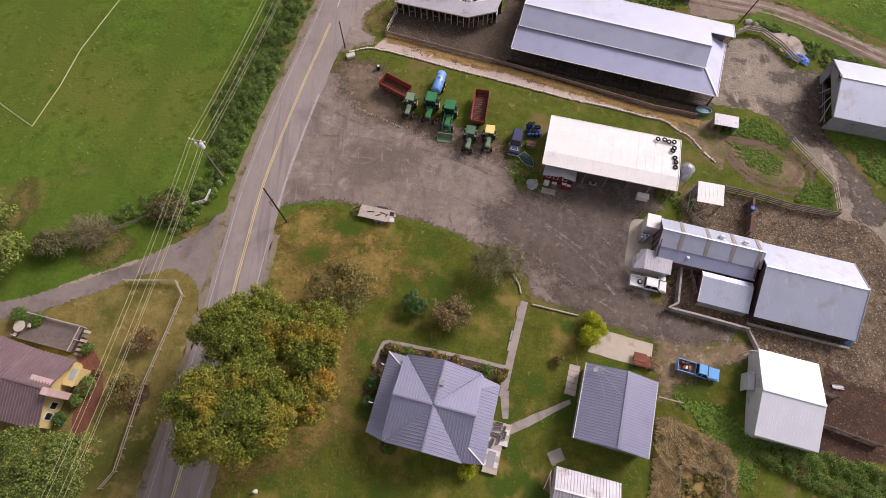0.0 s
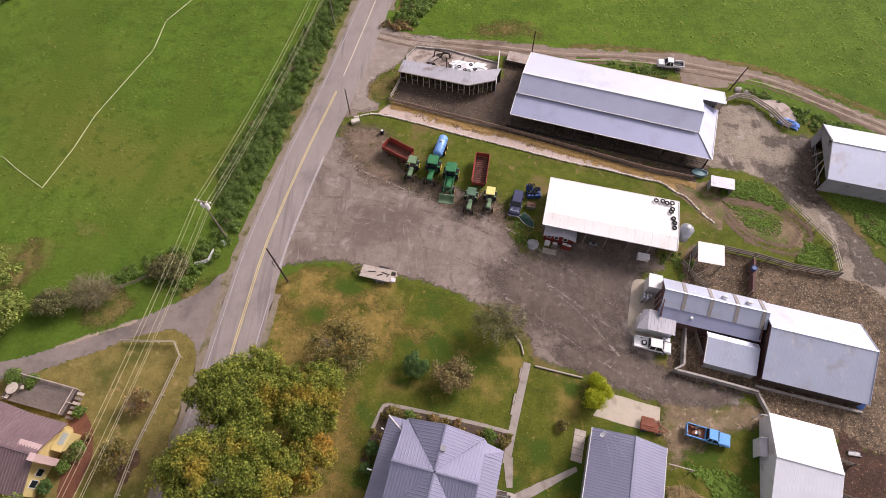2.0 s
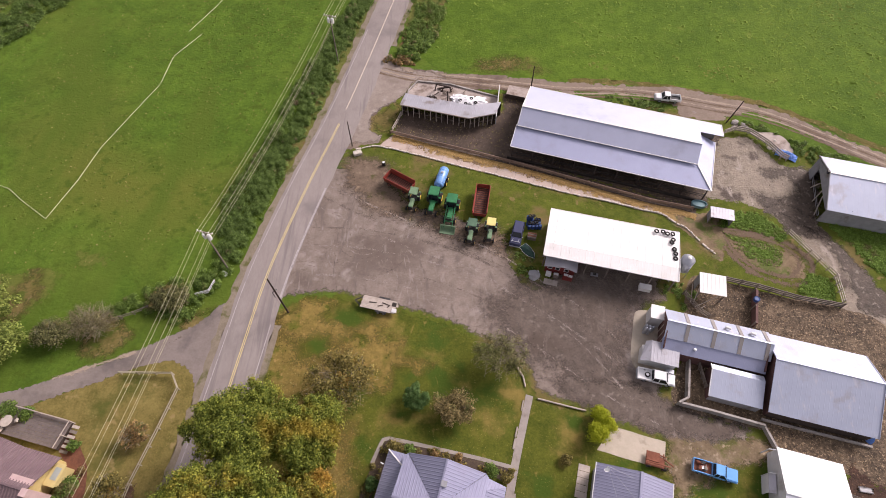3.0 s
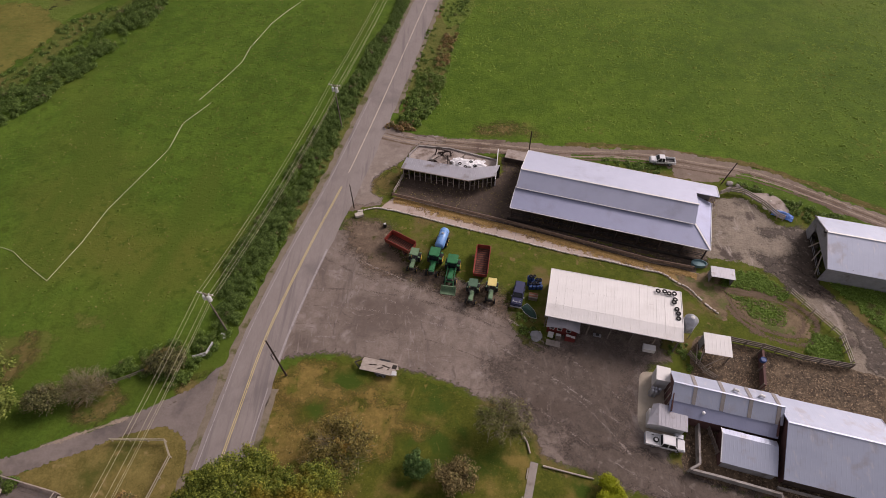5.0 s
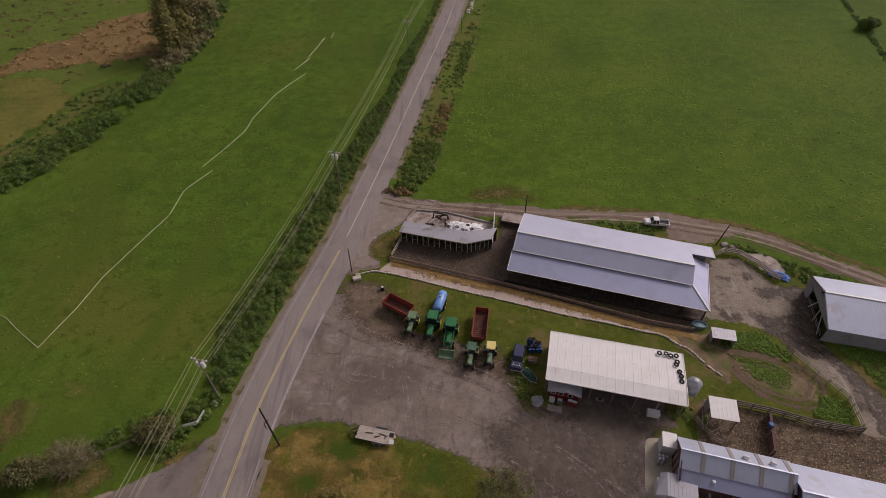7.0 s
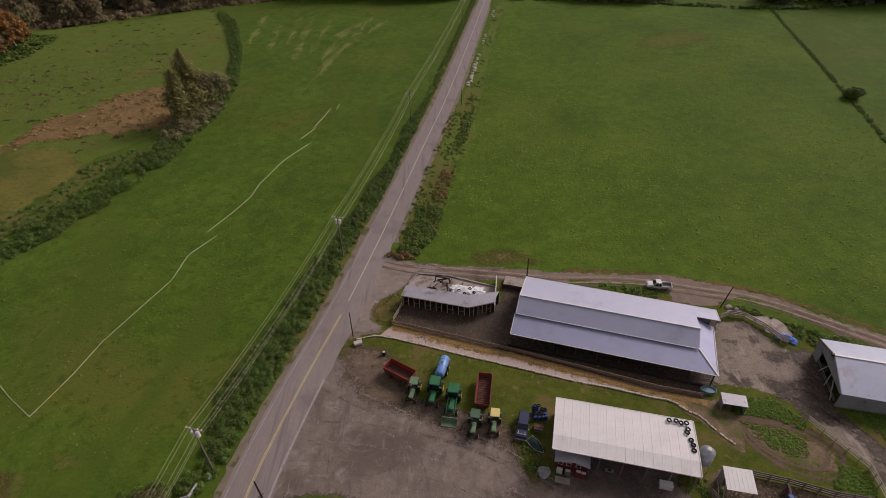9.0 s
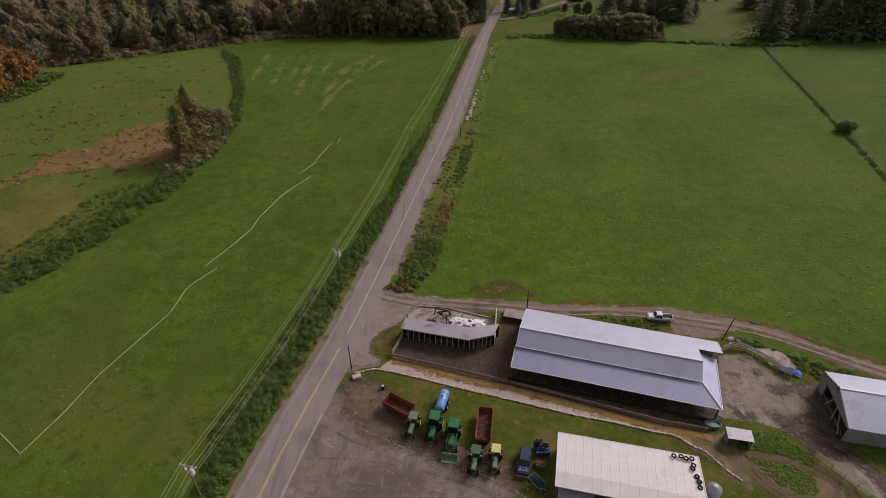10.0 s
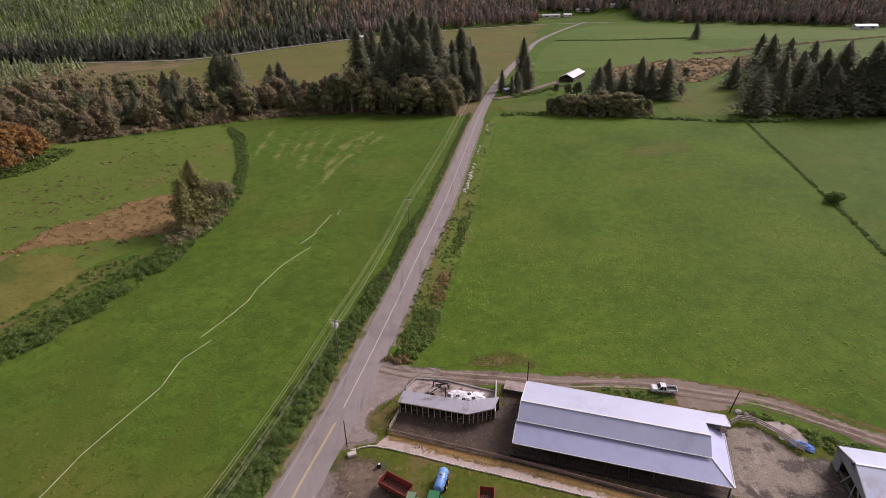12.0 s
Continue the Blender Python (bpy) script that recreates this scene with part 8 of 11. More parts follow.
def make_yellow_house():
    t = thing("yellow_house", pose(-49.2, 14.2, 0, 0, 0, -14), "yellow bungalow with brown ribbed steel roof", "house")
    # the ridge of the main roof runs away from the road; a wing crosses it
    roof("north_roof", t, roof_brown, [(-4.9, 0.2, 3.1), (-6.6, -4.2, 5.0), (-0.4, -4.2, 5.0), (0.2, 0.2, 3.1)], rib=0.42, high=0.09, wide=0.17)
    roof("south_roof", t, roof_brown, [(-6.6, -9.2, 3.1), (-0.2, -9.2, 3.1), (-0.4, -4.2, 5.0), (-6.6, -4.2, 5.0)], rib=0.42, high=0.09, wide=0.17)
    roof("wing_roof", t, roof_brown, [(-13.8, 0.9, 3.1), (-13.8, -3.8, 5.1), (-6.6, -4.2, 5.0), (-4.9, 0.2, 3.1)], rib=0.42, high=0.09, wide=0.17)
    roof("wing_roof", t, roof_brown, [(-13.8, -3.8, 5.1), (-13.8, -8.6, 3.1), (-6.6, -9.2, 3.1), (-6.6, -4.2, 5.0)], rib=0.42, high=0.09, wide=0.17)
    beams("ridge_cap", t, roof_brown, [((-6.6, -4.2, 5.06), (-0.4, -4.2, 5.06)), ((-13.8, -3.8, 5.16), (-6.6, -4.2, 5.06))], 0.25, 0.05)
    gable_wall(t, yellow_wall, -0.9, -8.9, -0.2, -4.2, 3.0, 4.8, label="yellow boarded gable wall")
    wall(t, yellow_wall, (-13.5, -0.1), (-1.0, -0.1), 0, 3.0, name="north_wall")
    wall(t, yellow_wall, (-13.5, -8.8), (-1.0, -8.8), 0, 3.0, name="south_wall")
    for y in (-7.4, -6.0):
        window(t, pose(-0.81, y, 1.0, 0, 0, 90), 1.0, 1.3)
    bits("porch", t, yellow_wall, [(-0.8, 0.7, -3.0, -0.6, 0, 2.3)])
    bits("porch_roof", t, yellow_wall, [(-0.6, 0.9, -3.2, -0.4, 2.3, 2.42)])
    bits("skylight", t, pale_glass, [(-0.2, 0.6, -2.4, -0.9, 2.42, 2.47)])
    bits("chimney", t, pink_stone, [(-0.4, 0.5, -4.9, -4.0, 0, 5.8)], label="pink painted masonry chimney")
    bits("chimney_arm", t, pink_stone, [(-3.4, -0.4, -3.6, -2.9, 4.3, 4.75)], label="pink painted masonry chimney")
    d = thing("house_deck", pose(-49.2, 14.2, 0, 0, 0, -14) @ pose(-12.5, 1.0, 0), "grey weathered timber deck with rails", "deck")
    for i in range(8):
        bits("board", d, deck_wood, [(0, 9.6, 0.02 + 0.46 * i, 0.46 + 0.46 * i, 0.7, 0.78)])
    bits("joist", d, dark_wood, [(0, 0.15, 0, 3.7, 0, 0.7), (9.4, 9.55, 0, 3.7, 0, 0.7), (4.6, 4.75, 0, 3.7, 0, 0.7)])
    beams("rail", d, pale_wood, [((0, 3.7, 1.5), (9.6, 3.7, 1.5)), ((9.6, 0, 1.5), (9.6, 3.7, 1.5)), ((0, 3.7, 1.15), (9.6, 3.7, 1.15))], 0.1)
    beams("post", d, pale_wood, [((x, 3.7, 0), (x, 3.7, 1.55)) for x in (0.1, 2.4, 4.8, 7.2, 9.55)] + [((9.55, 1.8, 0), (9.55, 1.8, 1.55))], 0.12)
    for i in range(6):
        bits("step", d, pale_wood if i % 2 else old_wood, [(9.75 + 0.02 * i, 10.9, -0.2 + 0.65 * i, 0.2 + 0.65 * i, 0.05 + 0.11 * i, 0.13 + 0.11 * i)])
    tb = thing("garden_table", pose(-49.2, 14.2, 0, 0, 0, -14) @ pose(-11.2, 2.6, 0.78), "round pale garden table on the deck", "table")
    bm = bmesh.new()
    lathe(bm, [(0.8, 0.7), (0.82, 0.74), (0.78, 0.76)], 20)
    part("top", bm, pale_wood, tb)
    bm = bmesh.new()
    lathe(bm, [(0.35, 0), (0.06, 0.08), (0.06, 0.7)], 10)
    part("pedestal", bm, dark_wood, tb)
    for a in (20, 140, 260):
        ch = thing("garden_chair", tb.matrix_basis @ pose(1.15 * math.cos(radians(a)), 1.15 * math.sin(radians(a)), 0, 0, 0, a - 90), "pale garden chair by the deck table", "chair", "deck chairs")
        bits("seat", ch, pale_wood, [(-0.25, 0.25, -0.25, 0.25, 0.4, 0.45)])
        bits("backrest", ch, pale_wood, [(-0.25, 0.25, 0.21, 0.26, 0.45, 0.9)])
        beams("leg", ch, dark_wood, [((x, y, 0), (x, y, 0.4)) for x in (-0.2, 0.2) for y in (-0.2, 0.2)], 0.05)


def make_shelters():
    t = thing("calf_shelter", pose(40.1, 42.1, 0, 0, 0, -12), "small open shelter with white tin roof on posts", "shelter")
    roof("roof", t, roof_white, [(0, -3.5, 2.45), (4.0, -3.5, 2.45), (4.0, 0, 2.75), (0, 0, 2.75)], rib=0.6)
    beams("post", t, old_wood, [((x, y, 0), (x, y, 2.45)) for x in (0.2, 3.8) for y in (-3.2, -0.2)], 0.16)
    wall(t, grey_wall, (0.15, -1.6), (0.15, -0.1), 0, 2.5, 0.08, name="side_wall")
    wall(t, grey_wall, (0.3, -0.2), (3.8, -0.2), 0, 1.4, 0.08, name="back_wall")
    beams("brace", t, pale_wood, [((0.1, -4.9, 0.3), (2.9, -3.4, 1.9)), ((-0.2, -4.5, 0), (0.2, -2.0, 2.4)), ((-0.8, -4.6, 0.8), (-0.4, -1.2, 0.9)), ((0.3, -5.6, 0.5), (1.5, -4.6, 0.6))], 0.1)
    t = thing("pump_shelter", pose(45.7, 55.5, 0, 0, 0, -13), "little shelter with flat pale tin roof", "shelter")
    roof("roof", t, roof_rust, [(0, -2.2, 1.95), (3.9, -2.2, 1.95), (3.9, 0, 2.1), (0, 0, 2.1)], rib=0.5)
    bits("wall", t, grey_wall, [(0.2, 3.7, -0.3, -0.15, 0, 1.9), (0.2, 0.3, -2.0, -0.3, 0, 1.9), (3.6, 3.7, -2.0, -0.3, 0, 1.9)])
    beams("post", t, old_wood, [((x, -2.0, 0), (x, -2.0, 1.9)) for x in (0.2, 3.7)], 0.12)
    t = thing("water_trough", pose(44.8, 57.2, 0, 0, 0, -10), "oval blue-green steel water trough", "trough")
    bm = bmesh.new()
    lathe(bm, [(1.25, 0), (1.3, 0.65), (1.36, 0.7), (1.26, 0.7), (1.2, 0.45)], 24)
    for v in bm.verts:
        v.co.y *= 0.55
    part("tub", bm, surface("trough_green", (0.1, 0.2, 0.22), (0.17, 0.28, 0.3), 2.0, 0.4, 0.5, 0, 0), t)


for build in (make_barn, make_calf_shed, make_shop, make_hut, make_parlour, make_far_barn, make_white_shed, make_house, make_garage, make_small_shed, make_yellow_house, make_shelters):
    build()

bm = bmesh.new()
grid = [[bm.verts.new((0.3 * i, 0.14 * j, 0.05 + 0.3 * abs(noise.noise(Vector((0.9 * i, 1.1 * j, 4)))) + 0.12 * (j % 2))) for i in range(7)] for j in range(6)]
for a, b in zip(grid, grid[1:]):
    for i in range(6):
        bm.faces.new((a[i], a[i + 1], b[i + 1], b[i]))
bmesh.ops.solidify(bm, geom=bm.faces[:], thickness=0.02)
sheet = tagged(part("plastic_sheet", bm, tarp_white, smooth=True), "crumpled white plastic sheet lying in the pen", "sheet")
sheet.matrix_world = pose(53.6, 10.8, 0.02, 0, 0, -10)
# ---- trees, hedges and rough growth ----
broadleaf("maple_tree", pose(-25.2, 7.6, 0), 12.5, 9.4, 7.3, "large maple with green leaves turning yellow", maple_leaf, bark, 60, 62, 0.125, 2.0, 0.25, 11, boughs=22)
broadleaf("maple_tree", pose(-25.6, 17.0, 0), 11.5, 7.6, 5.6, "maple with dark green and yellowing leaves", maple_leaf, bark, 46, 62, 0.125, 1.9, 0.25, 12, boughs=20)
broadleaf("maple_tree", pose(-17.3, 16.6, 0), 10.0, 5.8, 5.4, "smaller maple with dark green leaves", maple_leaf, bark, 32, 62, 0.125, 1.8, 0.25, 13, boughs=19)
broadleaf("maple_tree", pose(-16.6, 9.3, 0), 8.5, 3.8, 4.2, "young maple turning orange beside the others", gold_leaf, bark, 22, 62, 0.12, 1.5, 0.25, 19, boughs=17)
broadleaf("garden_tree", pose(-48.4, -0.6, 0), 9.5, 9.2, 7.2, "spreading pale green tree beside the yellow house", pale_leaf, bark, 52, 58, 0.12, 1.9, 0.25, 14, boughs=19)
broadleaf("plum_tree", pose(-14.2, 24.2, 0), 6.4, 5.5, 4.9, "old fruit tree with thin brown-yellow leaves", olive_leaf, pale_bark, 80, 76, 0.14, 1.1, 0.15, 15, twigs=170, sparse=True)
broadleaf("apple_tree", pose(8.3, 28.2, 0), 5.2, 4.6, 4.2, "sparse apple tree with grey twigs and few leaves", apple_leaf, pale_bark, 54, 60, 0.12, 0.9, 0.2, 16, twigs=170, sparse=True)
broadleaf("evergreen_shrub", pose(-3.8, 22.8, 0), 2.8, 2.2, 2.0, "dense dark green garden shrub", shrub_leaf, bark, 40, 110, 0.13, 0.6, 0.05, 17, category="shrub")
broadleaf("brown_shrub", pose(1.3, 21.2, 0), 3.4, 3.4, 3.0, "thin brown-leaved shrub on the lawn", tan_leaf, bark, 66, 80, 0.13, 0.8, 0.15, 18, category="shrub", twigs=80, sparse=True)
for i, (x, y, r) in enumerate([(21.4, 20.3, 1.25), (22.5, 19.0, 1.05), (20.7, 17.9, 1.5)]):
    broadleaf("lime_bush", pose(x, y, 0), 1.9 * r, r, r, "rounded lime-yellow conifer bush by the pad", lime_leaf, bark, 34, 130, 0.1, 0.5 * r, 0.02, 20 + i, category="shrub", group="lime bushes")
broadleaf("round_shrub", pose(16.3, 14.7, 0), 1.1, 0.85, 0.8, "small round shrub with brown centre", olive_leaf, bark, 20, 70, 0.1, 0.35, 0.02, 24, category="shrub")
broadleaf("lime_bush", pose(3.2, 0.4, 0), 1.5, 1.25, 1.0, "yellow-green bush against the farmhouse", lime_leaf, bark, 24, 90, 0.11, 0.5, 0.02, 25, category="shrub")
broadleaf("green_shrub", pose(-7.0, 3.4, 0), 1.2, 1.2, 0.9, "low green shrub against the farmhouse", weed_leaf, bark, 20, 80, 0.12, 0.45, 0.02, 26, category="shrub")
for i, (x, y, r, lf, lab) in enumerate([(-6.6, 16.1, 1.2, olive_leaf, "olive garden shrub in the flower bed"), (-4.6, 15.9, 0.9, weed_leaf, "green garden shrub in the flower bed"),
                                        (6.2, 13.4, 1.1, weed_leaf, "green garden shrub in the flower bed"), (8.2, 12.4, 0.8, olive_leaf, "olive garden shrub in the flower bed"),
                                        (-9.3, 11.6, 1.0, shrub_leaf, "dark green shrub beside the porch"), (-9.9, 9.0, 1.0, shrub_leaf, "dark green shrub beside the porch"),
                                        (-1.2, 15.5, 0.6, brown_leaf, "dull reddish flowers in the bed"), (2.0, 14.9, 0.6, brown_leaf, "dull reddish flowers in the bed"),
                                        (-49.5, 16.4, 0.9, weed_leaf, "low green bush by the yellow house"), (-48.4, 11.3, 1.4, weed_leaf, "low green bush by the yellow house"),
                                        (-49.4, 9.4, 1.1, weed_leaf, "low green bush by the yellow house"), (-50.6, 7.0, 1.1, shrub_leaf, "dark green bush by the yellow house"), (-47.6, 13.3, 0.6, brown_leaf, "brown plant by the yellow house"),
                                        (-60.0, 21.0, 1.5, weed_leaf, "low green bush by the deck"), (-57.5, 20.6, 1.2, weed_leaf, "low green bush by the deck")]):
    broadleaf("garden_shrub", pose(x, y, 0), 1.3 * r, r, r, lab, lf, bark, 22, 70, 0.11, 0.45 * r, 0.02, 30 + i, category="shrub")
broadleaf("brown_shrub", pose(-41.6, 17.5, 0), 2.6, 2.4, 2.2, "thin brown shrub on the dry lawn", brown_leaf, pale_bark, 30, 45, 0.13, 0.7, 0.1, 50, category="shrub", twigs=60, sparse=True)
broadleaf("brown_shrub", pose(-42.2, 10.6, 0), 3.6, 2.8, 2.6, "thin olive shrub in the soil bed", olive_leaf, pale_bark, 36, 50, 0.14, 0.8, 0.1, 51, category="shrub", twigs=60, sparse=True)
broadleaf("hedgerow_tree", pose(-64.5, 29.5, 0), 5.5, 4.6, 4.2, "yellow-green leafy hedgerow tree beside the lane", lane_leaf, bark, 60, 130, 0.17, 1.1, 0.15, 52)
broadleaf("hedgerow_tree", pose(-68.5, 36.5, 0), 6.5, 4.8, 4.4, "yellow-green leafy hedgerow tree beside the lane", lane_leaf, bark, 60, 130, 0.17, 1.1, 0.15, 53)
broadleaf("elder_bush", pose(-53.2, 34.0, 0), 3.2, 4.8, 3.6, "bare twiggy brown bush beside the lane", twig_grey, pale_bark, 60, 70, 0.09, 1.0, 0.02, 54, twigs=200, sparse=True)
broadleaf("elder_bush", pose(-58.2, 32.0, 0), 3.4, 3.6, 2.8, "olive bush beside the lane", apple_leaf, pale_bark, 50, 80, 0.13, 0.9, 0.05, 55, twigs=60, sparse=True)
broadleaf("bramble_bush", pose(-42.6, 38.2, 0), 2.4, 3.2, 2.4, "dense grey-green bush at the road junction", apple_leaf, bark, 50, 110, 0.16, 0.8, 0.05, 56, category="shrub")

thicket("roadside_hedge", HEDGE_ROAD, 0.75, 2.0, 0.7, 110, 0.095, hedge_leaf, "unkempt green bramble hedge along the road", seed=3)
thicket("hedge_foot", offset_line([p for p in ROAD if 40 < p[1] < 360], -5.2) + offset_line([p for p in ROAD if 40 < p[1] < 360], -8.2)[::-1], 0.9, 0.8, 0.5, 50, 0.1, hedge_leaf, "low brambles and grass at the foot of the hedge", "brambles", 50)
thicket("junction_hedge", HEDGE_JCT, 0.75, 1.3, 0.6, 100, 0.09, weed_leaf, "bramble thicket at the lane junction", seed=4)
thicket("far_hedge", HEDGE_LEFT, 1.2, 2.3, 0.95, 80, 0.14, hedge_leaf, "broad dark bramble hedge across the pasture", seed=5, bare=-0.45)
thicket("ditch_brush", DITCH, 2.0, 0.8, 0.8, 50, 0.15, hedge_leaf, "scattered brambles on the ditch bank", "brambles", 71)
thicket("weed_patch", WEEDS_A, 0.32, 0.35, 0.3, 50, 0.055, grass_blade, "tall green nettles and weeds", "weeds", 6)
thicket("weed_patch", WEEDS_B, 0.32, 0.35, 0.3, 50, 0.055, grass_blade, "tall green nettles and weeds", "weeds", 7)
thicket("weed_patch", WEEDS_C, 0.42, 0.4, 0.34, 50, 0.06, grass_blade, "tall green weeds below the hay barn", "weeds", 8)
thicket("bramble_bank", BRAMBLE, 0.65, 2.0, 0.65, 100, 0.085, weed_leaf, "dense green brambles behind the white shed", "brambles", 9)
thicket("verge_weeds", VERGE_RIGHT, 1.1, 0.6, 0.5, 50, 0.09, weed_leaf, "rank weeds and brambles on the verge", "weeds", 10, bare=0.12)
thicket("verge_weeds", VERGE_FAR, 3.6, 0.6, 0.6, 26, 0.18, weed_leaf, "rank weeds and brambles on the far verge", "weeds", 11)
thicket("verge_weeds", [(-8.8, 103), (-4.5, 100), (-0.5, 108), (0.6, 116), (-3.5, 118), (-7, 113)], 0.7, 1.3, 0.7, 80, 0.1, weed_leaf, "rank green brambles on the verge", "weeds", 81, bare=-0.2)
thicket("rusty_bracken", [(-2.5, 119), (1.0, 121), (3.8, 136), (1.0, 137), (-1.5, 128)], 0.8, 1.0, 0.6, 50, 0.1, brown_leaf, "rust-brown dead bracken on the verge", "bracken", 82, bare=0.0)
thicket("verge_weeds", [(3.2, 140), (6.0, 142), (9.0, 160), (11.5, 176), (9.0, 178), (5.2, 160)], 0.9, 1.1, 0.6, 60, 0.11, weed_leaf, "rank green brambles on the verge", "weeds", 83, bare=0.05)
thicket("bracken_clumps", BRACKEN, 3.0, 0.4, 0.9, 14, 0.25, bracken_leaf, "reddish brown bracken clumps", "bracken", 12)
for i, (pts, lab) in enumerate([([(-13, 96), (-9.8, 98), (-7, 97.5), (-6.5, 95.2), (-9.5, 95.0)], "brown and green brambles at the track mouth"),
                                ([(-9.8, 98), (-6, 96.3), (-1.5, 104), (-2, 108), (-8, 106)], "green brambles at the field corner")]):
    thicket("corner_brambles", pts, 0.8, 1.6, 0.7, 50, 0.2, brown_leaf if i == 0 else weed_leaf, lab, "brambles", 13 + i)
thicket("bed_plants", BED_TOP, 0.75, 0.6, 0.35, 26, 0.1, olive_leaf, "low flowers and herbs in the bed", "plants", 39)
thicket("loop_weeds", [(p[0], p[1]) for p in shrunk], 0.3, 0.12, 0.2, 26, 0.045, grass_blade, "long grass inside the looping track", "grass", 40)
thicket("rank_grass", RANK, 0.4, 0.22, 0.24, 24, 0.06, grass_blade, "tall bright green grass beside the stalk heap", "grass", 37)
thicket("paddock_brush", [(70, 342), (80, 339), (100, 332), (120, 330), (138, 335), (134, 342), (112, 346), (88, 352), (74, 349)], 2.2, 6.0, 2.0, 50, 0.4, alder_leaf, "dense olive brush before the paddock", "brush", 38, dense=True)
thicket("track_weeds", [(57.5, 78.5), (61, 77.5), (64.5, 75.4), (65, 74.2), (61, 75.8), (58, 76.8)], 0.7, 0.9, 0.5, 70, 0.11, weed_leaf, "green weeds beside the rubble", "weeds", 15)
thicket("track_weeds", [(66.5, 73.5), (72, 70.5), (80, 66), (84, 62), (84, 58), (74, 63), (69, 67), (66, 68.5)], 0.9, 0.8, 0.55, 64, 0.12, weed_leaf, "rank green weeds beside the hay barn", "weeds", 16)
thicket("grass_bank", [(33.5, 85.6), (40, 84.2), (45.5, 82.5), (45, 80.3), (38, 81.8), (33, 83.5)], 0.7, 0.35, 0.4, 30, 0.13, weed_leaf, "bright green grass behind the barn", "grass", 17)
thicket("shop_weeds", [(13.2, 49.0), (15.4, 46.0), (16.0, 43.2), (13.4, 42.0), (11.6, 44.8), (11.9, 48.6)], 0.8, 0.5, 0.4, 30, 0.13, weed_leaf, "green weeds beside the machine shed", "weeds", 18)
thicket("bin_weeds", [(37.2, 41.5), (39.4, 41.8), (40.0, 38.5), (37.2, 36.8), (35.2, 38.2), (34.8, 40.8)], 0.8, 0.5, 0.4, 26, 0.13, weed_leaf, "green weeds beside the feed bin", "weeds", 19)
thicket("wall_hedge", [(c[0] + dx, c[1]) for c, dx in [(p, -0.8) for p in WALL_RIGHT] + [(p, 1.0) for p in WALL_RIGHT[::-1]]], 0.8, 0.8, 0.5, 36, 0.14, hedge_leaf, "low dark hedge over an old field wall", seed=20)
broadleaf("hedge_tree", pose(148.5, 184.5, 0), 3.8, 3.5, 3.0, "low round bush in the field wall", hedge_leaf, bark, 60, 90, 0.28, 1.3, -0.3, 60)
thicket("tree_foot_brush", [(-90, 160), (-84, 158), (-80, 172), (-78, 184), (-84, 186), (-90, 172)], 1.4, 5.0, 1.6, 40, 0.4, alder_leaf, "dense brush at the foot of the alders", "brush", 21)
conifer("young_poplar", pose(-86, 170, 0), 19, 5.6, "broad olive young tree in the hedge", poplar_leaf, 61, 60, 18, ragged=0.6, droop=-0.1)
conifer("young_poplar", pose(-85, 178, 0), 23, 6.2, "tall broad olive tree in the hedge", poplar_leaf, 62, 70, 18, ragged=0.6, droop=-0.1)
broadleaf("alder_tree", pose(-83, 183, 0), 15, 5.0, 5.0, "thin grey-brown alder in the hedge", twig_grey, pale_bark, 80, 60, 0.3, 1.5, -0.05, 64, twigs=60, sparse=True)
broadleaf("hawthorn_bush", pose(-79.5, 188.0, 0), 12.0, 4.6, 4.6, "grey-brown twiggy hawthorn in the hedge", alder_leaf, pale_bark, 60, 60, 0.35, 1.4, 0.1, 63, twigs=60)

# hay heap and frame garden
rng = np.random.default_rng(22)
heap = scatter(rng, HAYPILE, 0.085)
FRAME_BED = [(30.8, 1.2), (36.2, -0.2), (35.2, -4.2), (29.8, -2.8)]
heap = heap[~inside(FRAME_BED, heap)]
lift = np.array([abs(noise.noise(Vector((a * 0.45, b * 0.45, 2)))) * 1.0 + 0.3 * abs(noise.noise(Vector((a * 1.7, b * 1.7, 5)))) for a, b in heap])
mids = np.column_stack([heap, lift + 0.1])
bend = np.array([[2.2 * noise.noise(Vector((a * 0.25, b * 0.25, 7))), 2.2 * noise.noise(Vector((a * 0.25, b * 0.25, 9))), 0.25 * noise.noise(Vector((a, b, 11)))] for a, b in heap])
bend += rng.normal(0, 0.35, bend.shape) * (1, 1, 0.3)
bend /= np.linalg.norm(bend, axis=1)[:, None]
side = np.cross(bend, (0, 0, 1)) * 0.03
reach = bend * rng.uniform(0.35, 0.8, (len(heap), 1))
tagged(quads("dry_stalk_heap", np.stack([mids - reach - side, mids + reach - side * 0.4, mids + reach + side * 0.4, mids - reach + side], 1), hay_mat), "heap of long dry pale stalks", "straw", kind="stuff")
patch("stalk_bed", HAYPILE, 0.03, straw_mat, "matted dry stalks under the heap", "straw", step=0.8, rag=0.4)
thicket("bean_weeds", FRAME_BED, 0.6, 0.8, 0.4, 26, 0.14, olive_leaf, "olive weeds inside the old trellis", "weeds", 23)
# fallen leaves round the maples
rng = np.random.default_rng(24)
fall = np.concatenate([rng.normal((-15.5, 9.5), (3.2, 6.0), (2600, 2)), rng.normal((-19, 24), (4, 3), (1200, 2)), rng.normal((-22, 4), (6, 6), (1500, 2))])
fall = fall[inside(LAWN, fall)]
tagged(quads("fallen_leaves", leaves(rng, np.column_stack([fall, rng.uniform(0.04, 0.09, len(fall))]), np.tile((0.0, 0.0, 1.0), (len(fall), 1)), 0.07), litter_leaf), "fallen tan leaves strewn on the lawn", "leaves", kind="stuff")
